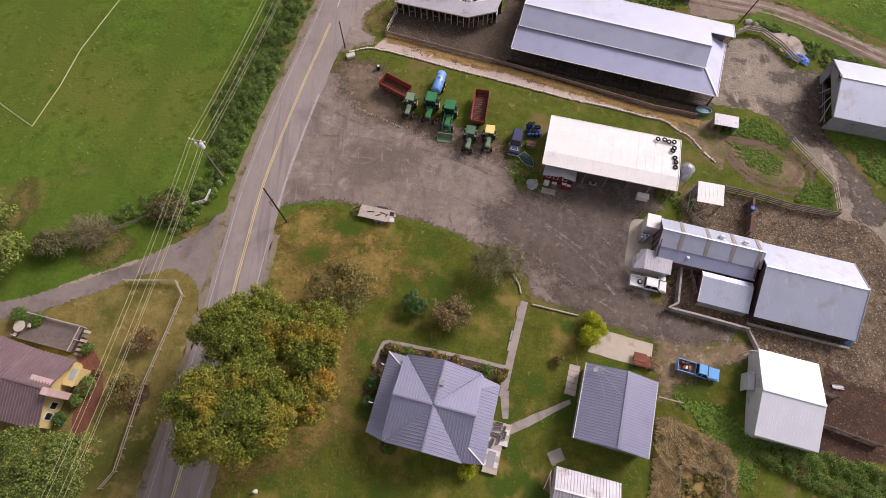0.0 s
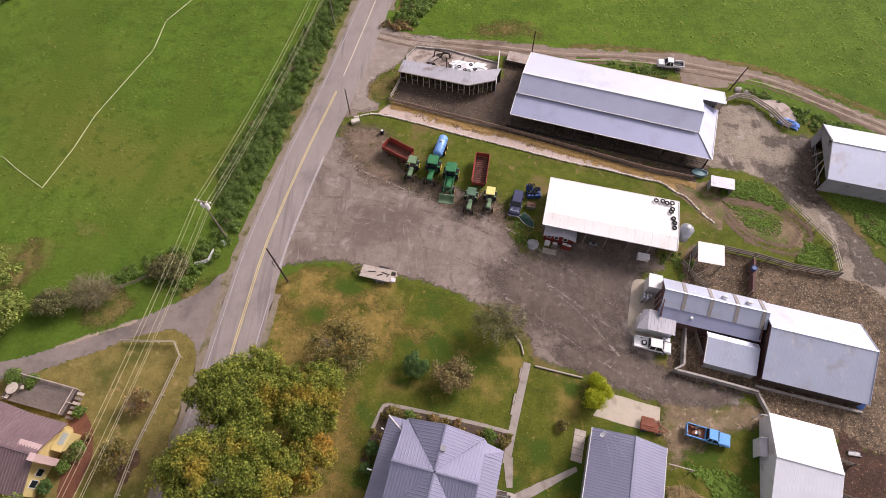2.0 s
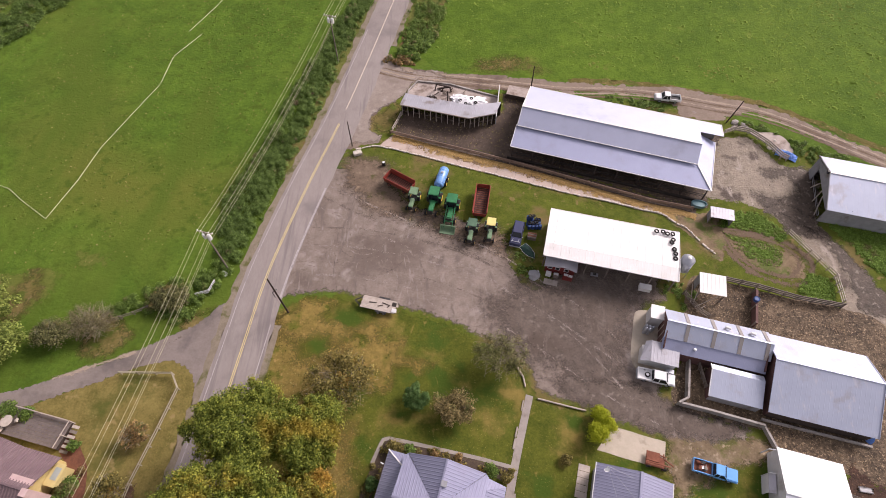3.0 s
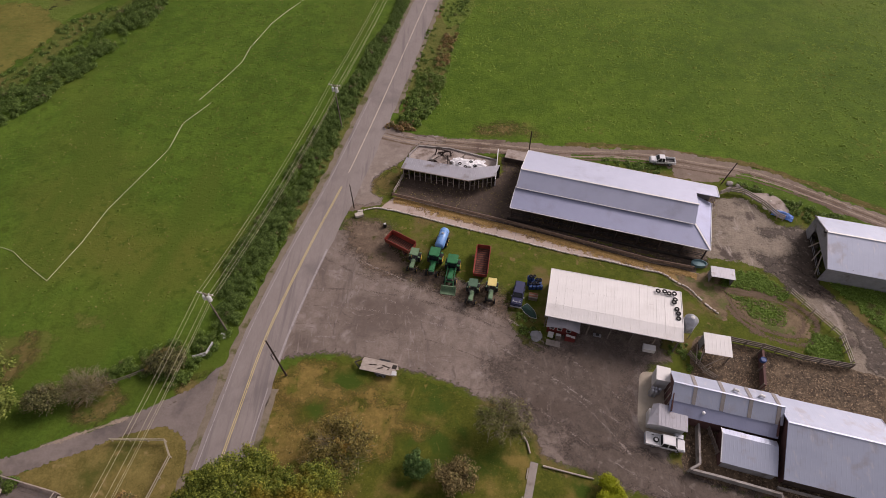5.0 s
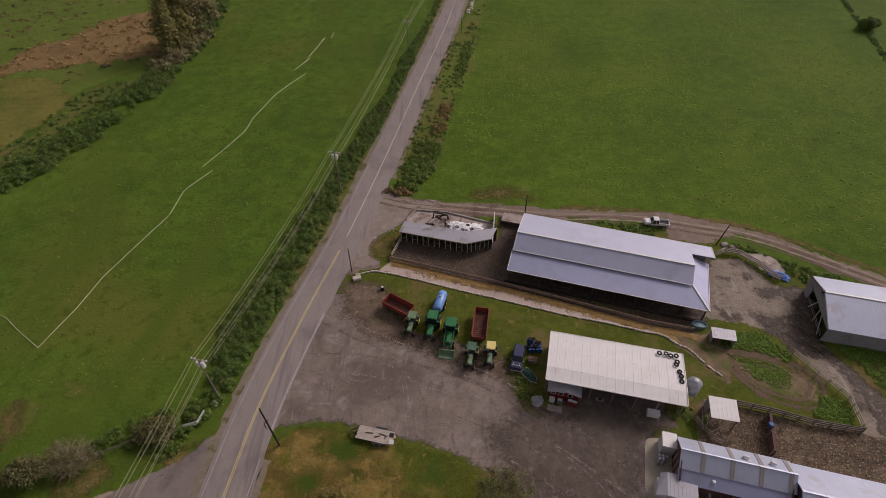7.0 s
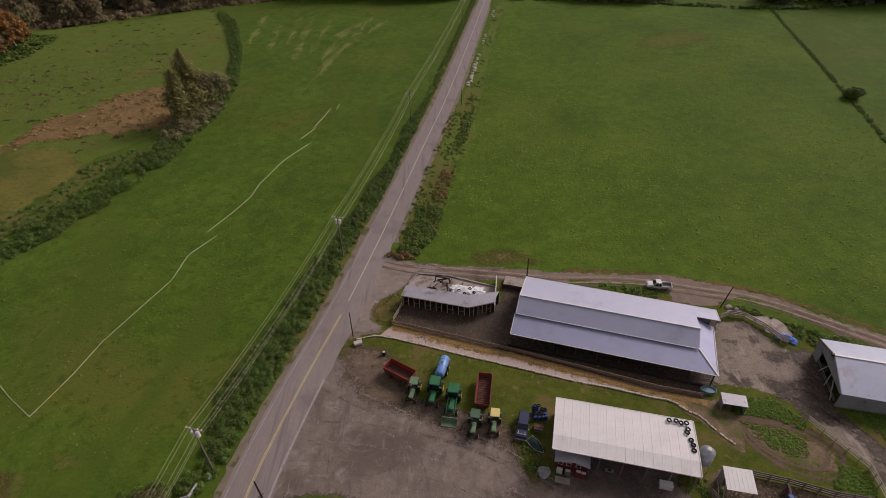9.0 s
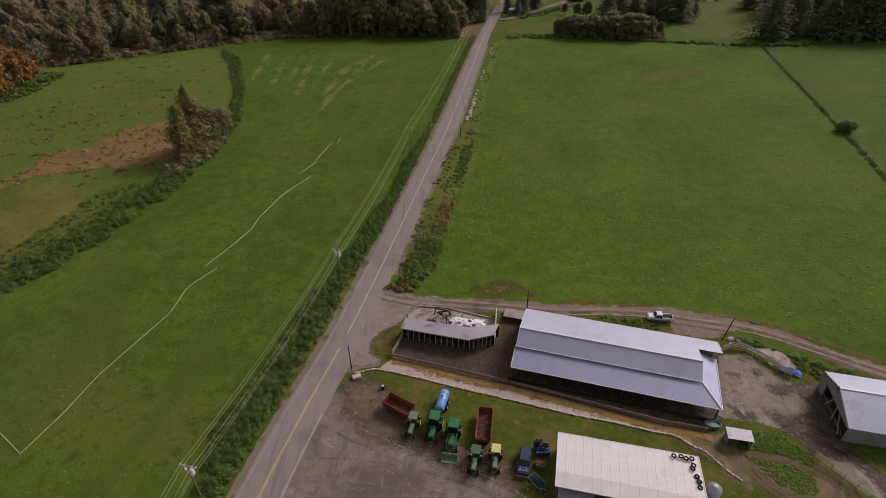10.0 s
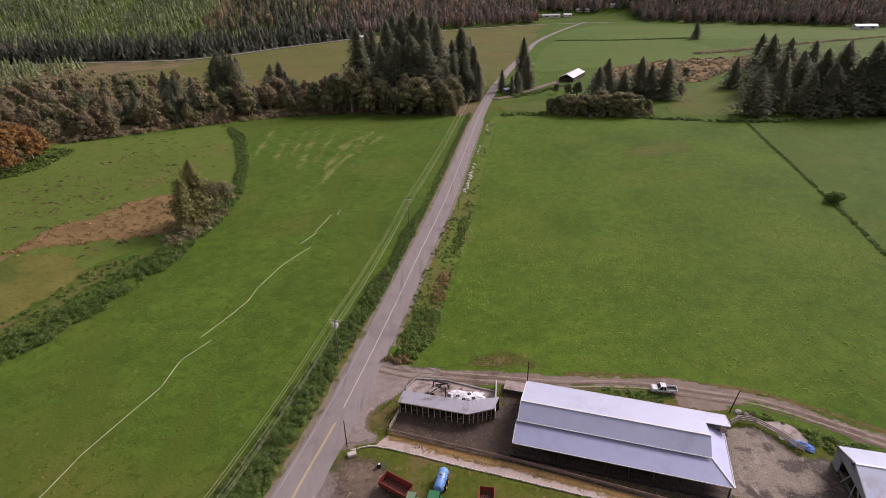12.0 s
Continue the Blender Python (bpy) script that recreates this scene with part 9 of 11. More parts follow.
# tufts of coarser grass
rng = np.random.default_rng(77)


def tufts(name, polys, count, size, material, label, seed):
    r = np.random.default_rng(seed)
    out = []
    for poly, share in polys:
        p = np.array(poly)
        q = r.uniform(p.min(0), p.max(0), (int(count * share), 2))
        q = q[inside(poly, q)]
        k = np.array([noise.noise(Vector((a * 0.05, b * 0.05, 3.0))) + 0.6 * noise.noise(Vector((a * 0.3, b * 0.3, 1.0))) for a, b in q])
        q = q[k > -0.1]
        mids = np.column_stack([q, np.full(len(q), 0.02)])
        out.append(clumps(r, mids, size * r.uniform(0.5, 1.5, len(q)), 9, size * 0.5, 0.35, 0.5, 1.6, 0.3))
    return tagged(quads(name, np.concatenate(out), material), label, "grass", kind="stuff")


def tussocks(name, poly, count, size, material, label, seed):
    """Low mounds of grass, each a rough six-sided dome."""
    r = np.random.default_rng(seed)
    p = np.array(poly)
    q = r.uniform(p.min(0), p.max(0), (count, 2))
    q = q[inside(poly, q)]
    k = np.array([noise.noise(Vector((a * 0.03, b * 0.03, seed))) + 0.5 * noise.noise(Vector((a * 0.2, b * 0.2, seed))) for a, b in q])
    q = q[k + r.normal(0, 0.15, len(q)) > -0.08]
    n = len(q)
    w = size * np.clip(r.lognormal(0, 0.4, n), 0.4, 2.2)
    out = []
    a0 = r.uniform(0, 6.283, n)
    rim = [np.column_stack([q[:, 0] + np.cos(a0 + i * math.pi / 3) * w * g, q[:, 1] + np.sin(a0 + i * math.pi / 3) * w * g, np.full(n, 0.0)]) for i in range(6) for g in [r.uniform(0.7, 1.3, n)]]
    top = np.column_stack([q + r.normal(0, 0.15, (n, 2)) * w[:, None], w * r.uniform(0.28, 0.52, n)])
    for i in (0, 2, 4):
        out.append(np.stack([top, rim[i], rim[i + 1], rim[(i + 2) % 6]], 1))
    return tagged(quads(name, np.concatenate(out), material), label, "grass", kind="stuff")


tussocks("grass_tussocks", [(-2, 101), (30, 94), (60, 90), (90, 74), (112, 66), (128, 122), (150, 200), (165, 260), (60, 280), (22, 250), (6, 150)], 34000, 0.27, tussock_grass, "low tussocks of green grass over the pasture", 91)
tussocks("rush_tussocks", [(-190, 215), (-150, 275), (-120, 262), (-108, 225), (-130, 190), (-160, 180)], 1000, 0.6, olive_clump, "dull brown rushes in the rough pasture", 93)
tussocks("grass_tussocks", [(-100, 50), (-45, 50), (-30, 110), (-18, 170), (-30, 240), (-70, 240), (-75, 160), (-95, 90)], 9000, 0.2, pasture, "low tussocks of green grass over the pasture", 92)
tufts("pasture_tufts", [([(-2, 101), (30, 94), (60, 90), (90, 74), (112, 66), (128, 122), (146, 182), (90, 200), (14, 190)], 1.0)], 6000, 0.26, tuft_mat, "coarse grass tufts over the pasture", 5)
tufts("far_pasture_tufts", [([(-80, 180), (-20, 200), (10, 330), (-100, 320), (-75, 230)], 0.5), ([(12, 190), (150, 180), (180, 300), (45, 330)], 0.6), ([(-200, 280), (-110, 280), (-90, 190), (-120, 130), (-200, 200)], 0.7)], 7000, 0.3, tuft_mat, "coarse grass tufts over the far pasture", 6)
tufts("lawn_tufts", [(LAWN, 1.0), (BROWN_LAWN, 0.5)], 9000, 0.06, dry_blade, "uneven tufts in the lawn", 7)

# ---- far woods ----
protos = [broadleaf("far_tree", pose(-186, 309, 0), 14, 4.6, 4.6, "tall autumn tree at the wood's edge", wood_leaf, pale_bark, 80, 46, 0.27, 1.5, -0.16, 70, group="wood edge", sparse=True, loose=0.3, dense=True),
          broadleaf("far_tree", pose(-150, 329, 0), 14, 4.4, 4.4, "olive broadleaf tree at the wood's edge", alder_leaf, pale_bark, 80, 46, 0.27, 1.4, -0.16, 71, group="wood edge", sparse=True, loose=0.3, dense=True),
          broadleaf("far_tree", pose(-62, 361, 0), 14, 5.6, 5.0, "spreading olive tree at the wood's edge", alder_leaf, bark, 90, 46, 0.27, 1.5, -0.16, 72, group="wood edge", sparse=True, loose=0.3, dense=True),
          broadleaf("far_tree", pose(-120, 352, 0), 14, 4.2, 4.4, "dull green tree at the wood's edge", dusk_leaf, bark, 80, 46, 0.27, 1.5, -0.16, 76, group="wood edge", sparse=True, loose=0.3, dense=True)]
firs = [conifer("fir_tree", pose(-30, 396, 0), 40, 7.6, "tall dark fir at the wood's edge", conifer_leaf, 73, 68, 19, group="firs"),
        conifer("fir_tree", pose(214, 338, 0), 36, 8.6, "broad dark fir beside the field", conifer_leaf, 74, 70, 26, group="firs", ragged=0.55),
        conifer("fir_tree", pose(124, 393, 0), 25, 6.6, "ragged fir beside the paddock", conifer_leaf, 75, 46, 20, group="firs", ragged=0.75)]
HIGH = {firs[0]: 40, firs[1]: 36, firs[2]: 25}
rnd = random.Random(21)


def at_line(pts, f):
    k = f * (len(pts) - 1)
    i = min(int(k), len(pts) - 2)
    return Vector(pts[i]).lerp(Vector(pts[i + 1]), k - i)


def plant(proto, x, y, high, fat=1.0):
    s = high / HIGH.get(proto, 14)
    w = s * fat
    copy_thing(proto, pose(x, y, 0, 0, 0, rnd.uniform(0, 360)) @ Matrix.Diagonal((w, w, s, 1)))


for kinds, fat, spots in (
        ((0, 0, 1), 1.6, [(-51, 378, 52), (-42, 391, 49), (-34, 405, 54), (-31, 430, 58), (-24, 422, 55), (-15, 429, 59), (-8, 411, 56), (-1, 420, 56), (-35, 367, 42),
                     (-25, 372, 44), (-16, 375, 47), (-6, 374, 43), (2, 397, 52), (-48, 402, 46), (-11, 441, 56)]),
        ((0, 1), 1.45, [(13, 388, 34), (20, 425, 48), (27, 437, 41), (31, 394, 26), (21, 395, 35), (8, 372, 29), (29, 412, 36), (13, 414, 40), (52, 427, 17), (73, 459, 37),
                        (63, 421, 17), (73, 437, 25), (58, 414, 14)]),
        ((2,), 1.6, [(115, 386, 23), (125, 398, 27), (132, 384, 21), (148, 396, 28), (153, 389, 24), (163, 386, 28), (181, 401, 11), (231, 423, 23)]),
        ((1, 2, 2), 1.6, [(196, 329, 30), (255, 438, 38), (238, 395, 41), (255, 401, 38), (256, 376, 38), (239, 360, 34), (242, 342, 37), (249, 336, 41), (238, 327, 31),
                           (255, 329, 33), (264, 331, 42), (278, 338, 43), (280, 333, 45), (266, 326, 37), (291, 346, 46), (228, 328, 26), (273, 367, 39), (300, 340, 42), (310, 350, 44)]),
        ((1, 2), 1.45, [(377, 818, 24), (-179, 464, 32), (-176, 472, 32), (-167, 463, 28), (-171, 486, 23), (-181, 459, 24), (-120, 409, 26), (-115, 413, 27), (-107, 399, 22),
                       (-190, 391, 25), (-185, 394, 22), (-171, 389, 21), (-117, 384, 21)])):
    for x, y, h in spots:
        plant(firs[rnd.choice(kinds)], x, y, h, fat)
for i in range(140):
    f = rnd.random() ** 0.8
    p = at_line(TREELINE_L, f)
    back = rnd.uniform(2, 60 - 38 * f)
    h = rnd.uniform(9, 14) if back < 8 else rnd.uniform(13, 21)
    plant(protos[rnd.choice((0, 0, 1, 2, 1) if back < 12 else (0, 0, 1, 3))], p.x - 0.45 * back + rnd.uniform(-3, 3), p.y + back, h, rnd.uniform(0.8, 1.1))
for i in range(24):
    f = rnd.uniform(0.0, 0.72)
    p = at_line(TREELINE_L, f)
    back = rnd.uniform(14, 50 - 20 * f)
    plant(firs[rnd.choice((1, 2, 2))], p.x - 0.45 * back, p.y + back, rnd.uniform(12, 21), rnd.uniform(0.9, 1.25))
for i in range(88):  # deeper woodland behind the rust trees
    y = rnd.uniform(292, 470)
    edge = np.interp(y, [292, 350, 470], [-212, -205, -215])
    x = edge - rnd.random() * (60 + 0.75 * (y - 292))
    plant(protos[rnd.choice((0, 0, 1, 2, 3))], x, y, rnd.uniform(9, 17), rnd.uniform(0.85, 1.2))
for i in range(16):
    y = rnd.uniform(320, 460)
    plant(firs[rnd.choice((1, 2))], -215 - rnd.random() * (60 + 0.7 * (y - 292)), y, rnd.uniform(11, 17), rnd.uniform(1.0, 1.3))
for i in range(16):  # broadleaf trees before the firs beside the field
    x = rnd.uniform(222, 312)
    plant(protos[rnd.choice((1, 2, 3))], x, 324 + 0.2 * (x - 222) + rnd.uniform(0, 8), rnd.uniform(6, 12), rnd.uniform(1.0, 1.4))
for x, y, h in [(-79, 357, 21), (-64, 355, 27), (-55, 355, 29), (-69, 352, 18), (-44, 350, 19), (-26, 347, 18), (-17, 346, 21), (-4, 345, 16), (7, 346, 19), (15, 350, 15), (-11, 349, 25), (-36, 356, 23), (2, 352, 22), (-48, 362, 27), (-20, 358, 25), (11, 358, 23)]:
    plant(protos[rnd.choice((1, 2, 2, 3))], x, y + 3, h, 1.0)
for x, y, h in [(74, 345, 10), (79, 343, 12), (86, 340, 13), (93, 338, 14), (99, 336, 13), (106, 335, 14), (114, 335, 15), (120, 334, 15), (126, 334, 13), (135, 338, 9), (85, 351, 12),
                (107, 345, 15), (96, 346, 13), (117, 343, 14), (212, 326, 8), (201, 327, 7)]:
    plant(protos[rnd.choice((1, 2, 2, 3))], x, y + 2, h, 1.35)
for x, y, h in [(104, 398, 12), (98, 402, 10), (92, 414, 8), (130, 428, 10), (140, 420, 9), (214, 470, 10), (190, 470, 9), (170, 452, 8)]:
    plant(protos[3], x, y, h, 1.3)
thicket("field_hedge", [(p[0], p[1] + d) for d, row in ((-2, TREELINE_R), (3, TREELINE_R[::-1])) for p in row], 2.2, 2.2, 1.3, 26, 0.5, hedge_leaf, "low dark hedge at the field's end", seed=31)
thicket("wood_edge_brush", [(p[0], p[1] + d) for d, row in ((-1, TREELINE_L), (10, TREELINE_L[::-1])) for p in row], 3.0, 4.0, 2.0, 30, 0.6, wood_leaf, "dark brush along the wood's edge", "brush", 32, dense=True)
for x, y, s in [(-199, 242, 1.3), (-200, 252, 1.35), (-201, 262, 1.1), (-198, 234, 1.35), (-212, 256, 1.2), (-214, 244, 1.3), (-203, 270, 0.8)]:
    broadleaf("rust_tree", pose(x, y, 0), 17 * s, 6.5 * s, 6 * s, "rust-orange autumn tree with pale trunks", rust_leaf, pale_bark, 90, 70, 0.26, 1.7, -0.28, int(x * y) % 97, twigs=30, group="rust trees", dense=True)
thicket("island_brush", [(-190, 236), (-186, 262), (-192, 280), (-212, 284), (-216, 240), (-204, 226)], 2.0, 1.8, 1.2, 30, 0.45, weed_leaf, "green brush under the rust trees", "brush", 33)
thicket("hay_hedge", [(179, 828), (272, 819), (385, 833), (385, 839), (272, 825), (179, 834)], 2.0, 1.6, 1.4, 24, 0.7, hedge_leaf, "dark hedge between far hayfields", seed=47)
thicket("hay_hedge", [(300, 640), (354, 658), (458, 719), (642, 799), (640, 806), (455, 727), (350, 668), (298, 650)], 3.0, 2.5, 1.8, 26, 0.8, wood_leaf, "tan scrub between far hayfields", "scrub", 48)
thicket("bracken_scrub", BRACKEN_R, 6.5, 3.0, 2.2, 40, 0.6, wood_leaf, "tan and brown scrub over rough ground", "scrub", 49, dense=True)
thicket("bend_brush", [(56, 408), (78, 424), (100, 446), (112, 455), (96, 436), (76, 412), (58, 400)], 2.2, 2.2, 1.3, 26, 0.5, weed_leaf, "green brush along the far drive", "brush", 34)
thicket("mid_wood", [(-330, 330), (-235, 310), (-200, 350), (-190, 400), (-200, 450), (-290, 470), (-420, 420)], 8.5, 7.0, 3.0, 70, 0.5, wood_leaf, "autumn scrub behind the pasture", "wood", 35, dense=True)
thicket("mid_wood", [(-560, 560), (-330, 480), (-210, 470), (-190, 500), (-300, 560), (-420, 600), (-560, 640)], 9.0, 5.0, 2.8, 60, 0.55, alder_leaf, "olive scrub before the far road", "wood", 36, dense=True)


def hill_wood(name, x0, x1, depth0, depth1, gap, high, kind_cone, material, label, seed):
    """Woodland on the hills as many small jagged trees."""
    r = np.random.default_rng(seed)
    n = int((x1 - x0) * (depth1 - depth0) / gap ** 2)
    x, d = r.uniform(x0, x1, n), r.uniform(depth0, depth1, n)
    y = np.interp(x, FAR_EDGE_X, FAR_EDGE_Y) + d
    clear = (x > 225) & (x < 440) & (y < 1330)  # open ground round the far houses
    x, y = x[~clear], y[~clear]
    n = len(x)
    z = np.array([terrain(a, b) for a, b in zip(x, y)])
    h = high * r.uniform(0.6, 1.2, n)
    out = []
    if kind_cone:
        for tier in range(7):
            lo, hi, w = 0.03 + tier * 0.13, tier * 0.13 + 0.28, 0.23 * (1 - tier * 0.125)
            for k in range(6):
                a = r.uniform(0, 6.283, n)
                reach, width = w * h * r.uniform(0.55, 1.15, n), 0.95
                c, s, c2, s2 = (f(a + u) * reach for u in (0, width) for f in (np.cos, np.sin))
                top = np.stack([x, y, z + h * min(hi, 1.0)], 1)
                p = np.stack([x + c, y + s, z + h * lo], 1)
                q = np.stack([x + c2, y + s2, z + h * lo], 1)
                m = (p + q) / 2 + np.stack([c + c2, s + s2, -0.25 * h], 1) * 0.12
                out.append(np.stack([top, p, m, q], 1))
        v = np.concatenate(out)
    else:
        mids = np.column_stack([x, y, z + h * 0.5])
        v = np.concatenate([clumps(r, mids, h * 0.25, 56, high * 0.036, 2.1, 0.8, 0.9, 0.3), masses(r, mids, np.column_stack([h * 0.13, h * 0.13, h * 0.36]), 0.2)])
    return tagged(quads(name, v, material), label, "wood", kind="stuff")


bare_leaf = foliage("bare_wood_twigs", (0.27, 0.215, 0.185), (0.38, 0.3, 0.26), (0.4, 0.26, 0.17), 0.05, 0.015, 0.25, 0.15, 0.55)
hill_wood("plantation", -1000, -190, 60, 620, 8.2, 15, True, young_conifer, "young conifer plantation on the hillside", 41)
hill_wood("young_firs", -640, -380, -170, -30, 9, 12, True, young_conifer, "young conifers among the scrub", 46)
hill_wood("roadside_firs", -900, -130, 14, 70, 5.6, 24, True, hill_fir, "dark firs at the foot of the hill", 42)
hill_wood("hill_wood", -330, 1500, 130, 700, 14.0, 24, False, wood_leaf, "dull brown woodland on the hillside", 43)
hill_wood("hill_wood", -190, 1500, 26, 330, 12, 26, False, bare_leaf, "bare reddish woodland on the hillside", 44)
hill_wood("hill_firs", -300, 1500, 40, 600, 19, 32, True, hill_fir, "scattered dark firs on the hillside", 45)
# ---- vehicles and machines ----
def wheel(parent, m, r, w, rim_mat, n=18):
    """A tyre with its rim, its axle along the local y axis of m."""
    bm = bmesh.new()
    prof = [(r * 0.62, -w / 2), (r * 0.9, -w / 2), (r, -w * 0.3), (r, w * 0.3), (r * 0.9, w / 2), (r * 0.62, w / 2)]
    lathe(bm, prof, n, m @ pose(0, 0, 0, 90, 0, 0))
    tyre = part("tyre", bm, rubber, parent, smooth=False)
    bm = bmesh.new()
    lathe(bm, [(r * 0.6, -w * 0.52), (r * 0.5, -w * 0.3), (r * 0.18, -w * 0.45), (r * 0.18, w * 0.45), (r * 0.5, w * 0.3), (r * 0.6, w * 0.52)], n, m @ pose(0, 0, 0, 90, 0, 0))
    part("rim", bm, rim_mat, tyre)


def rounded(bm, x0, x1, y0, y1, z0, z1, r=0.06, seg=2):
    fresh = bmesh.new()
    box(fresh, x0, x1, y0, y1, z0, z1)
    bmesh.ops.bevel(fresh, geom=fresh.edges[:], offset=r, segments=seg, affect="EDGES")
    me = bpy.data.meshes.new("tmp")
    fresh.to_mesh(me)
    fresh.free()
    bm.from_mesh(me)
    bpy.data.meshes.remove(me)


def rbox(name, parent, material, spans, r=0.06, label=""):
    for s in spans:
        bm = bmesh.new()
        rounded(bm, *s, r)
        part(name, bm, material, parent, label)


def tractor(m, label, paint, roof_mat, cab, k=1.0, loader=False, rim=None):
    """A farm tractor, its nose along +x; k scales it."""
    rim = rim or yellow_rim
    t = thing("tractor", m @ Matrix.Scale(k, 4), label, "tractor", "parked tractors")
    rbox("hood", t, paint, [(0.25, 2.15, -0.36, 0.36, 0.95, 1.5)], 0.12)
    rbox("engine", t, dark_metal, [(-0.5, 2.0, -0.26, 0.26, 0.5, 0.96)], 0.05)
    rbox("grille", t, dark_metal, [(2.14, 2.26, -0.32, 0.32, 0.7, 1.42)], 0.04)
    rbox("fender", t, paint, [(-1.35, -0.1, -0.98, -0.6, 1.35, 1.46), (-1.35, -0.1, 0.6, 0.98, 1.35, 1.46)], 0.04)
    rbox("platform", t, dark_metal, [(-1.2, 0.3, -0.6, 0.6, 0.75, 0.85)], 0.03)
    rbox("seat", t, rubber, [(-0.85, -0.4, -0.25, 0.25, 1.1, 1.22), (-0.95, -0.83, -0.25, 0.25, 1.2, 1.6)], 0.04)
    bm = bmesh.new()
    torus(bm, 0.22, 0.025, 14, 6, pose(0.0, 0, 1.65, 0, 55, 0))
    part("steering_wheel", bm, rubber, t)
    rbox("roof", t, roof_mat, [(-1.3, 0.3, -0.72, 0.72, 2.38, 2.52)], 0.07)
    beams("roof_post", t, dark_metal, [((x, y, 0.85), (x * 0.95, y, 2.4)) for x in (-1.15, 0.2) for y in (-0.62, 0.62)], 0.07)
    if cab:
        rbox("cab_glass", t, glass, [(-1.15, 0.17, -0.62, 0.62, 1.2, 2.36)], 0.03)
        rbox("cab_base", t, paint, [(-1.18, 0.24, -0.66, 0.66, 0.85, 1.2)], 0.04)
    bm = bmesh.new()
    tube(bm, (1.3, -0.25, 1.5), (1.3, -0.25, 2.3), 0.045)
    part("exhaust", bm, dark_metal, t)
    for s in (-1, 1):
        wheel(t, pose(-0.75, 0.82 * s, 0.78), 0.78, 0.42, rim, 22)
        wheel(t, pose(1.75, 0.72 * s, 0.42), 0.42, 0.26, rim, 16)
    beams("axle", t, dark_metal, [((-0.75, -0.8, 0.78), (-0.75, 0.8, 0.78)), ((1.75, -0.7, 0.42), (1.75, 0.7, 0.42))], 0.12)
    beams("hitch", t, dark_metal, [((-1.2, -0.3, 0.6), (-1.9, -0.35, 0.5)), ((-1.2, 0.3, 0.6), (-1.9, 0.35, 0.5))], 0.07)
    if loader:
        beams("loader_arm", t, paint, [((-0.1, s * 0.55, 1.5), (1.9, s * 0.55, 1.3)) for s in (-1, 1)] + [((1.9, s * 0.55, 1.3), (3.0, s * 0.55, 0.45)) for s in (-1, 1)], 0.12, 0.16)
        beams("loader_cross", t, paint, [((2.3, -0.55, 1.0), (2.3, 0.55, 1.0))], 0.12)
        bm = bmesh.new()
        hexa(bm, [(2.95, -1.0, 0.08), (3.75, -1.0, 0.05), (3.75, 1.0, 0.05), (2.95, 1.0, 0.08), (2.95, -1.0, 0.14), (3.75, -1.0, 0.1), (3.75, 1.0, 0.1), (2.95, 1.0, 0.14)])
        hexa(bm, [(2.9, -1.0, 0.1), (3.0, -1.0, 0.1), (3.0, 1.0, 0.1), (2.9, 1.0, 0.1), (2.8, -1.0, 0.8), (2.9, -1.0, 0.8), (2.9, 1.0, 0.8), (2.8, 1.0, 0.8)])
        for s in (-1, 0.95):
            hexa(bm, [(2.95, s, 0.1), (3.7, s, 0.1), (3.7, s + 0.05, 0.1), (2.95, s + 0.05, 0.1), (2.85, s, 0.75), (2.95, s, 0.75), (2.95, s + 0.05, 0.75), (2.85, s + 0.05, 0.75)])
        part("bucket", bm, pale_green, t)
    return t


tractor(pose(-5.3, 58.0, 0, 0, 0, -103), "small old green tractor with pale canopy", pale_green, pale_green, False, 1.05)
tractor(pose(-1.75, 57.4, 0, 0, 0, -102), "green tractor with enclosed cab", green_paint, green_paint, True, 1.28)
tractor(pose(1.35, 55.8, 0, 0, 0, -100), "green tractor with cab and front loader", green_paint, green_paint, True, 1.28, True)
tractor(pose(4.7, 51.2, 0, 0, 0, -102), "old dull green tractor with canopy", pale_green, surface("dull_green_canopy", (0.06, 0.12, 0.075), (0.1, 0.18, 0.11), 2.0, 0.4, 0.55, 0, 0), False, 1.08)
tractor(pose(7.9, 51.4, 0, 0, 0, -100), "old tractor with pale yellow canopy", pale_green, pale_yellow, False, 1.05)


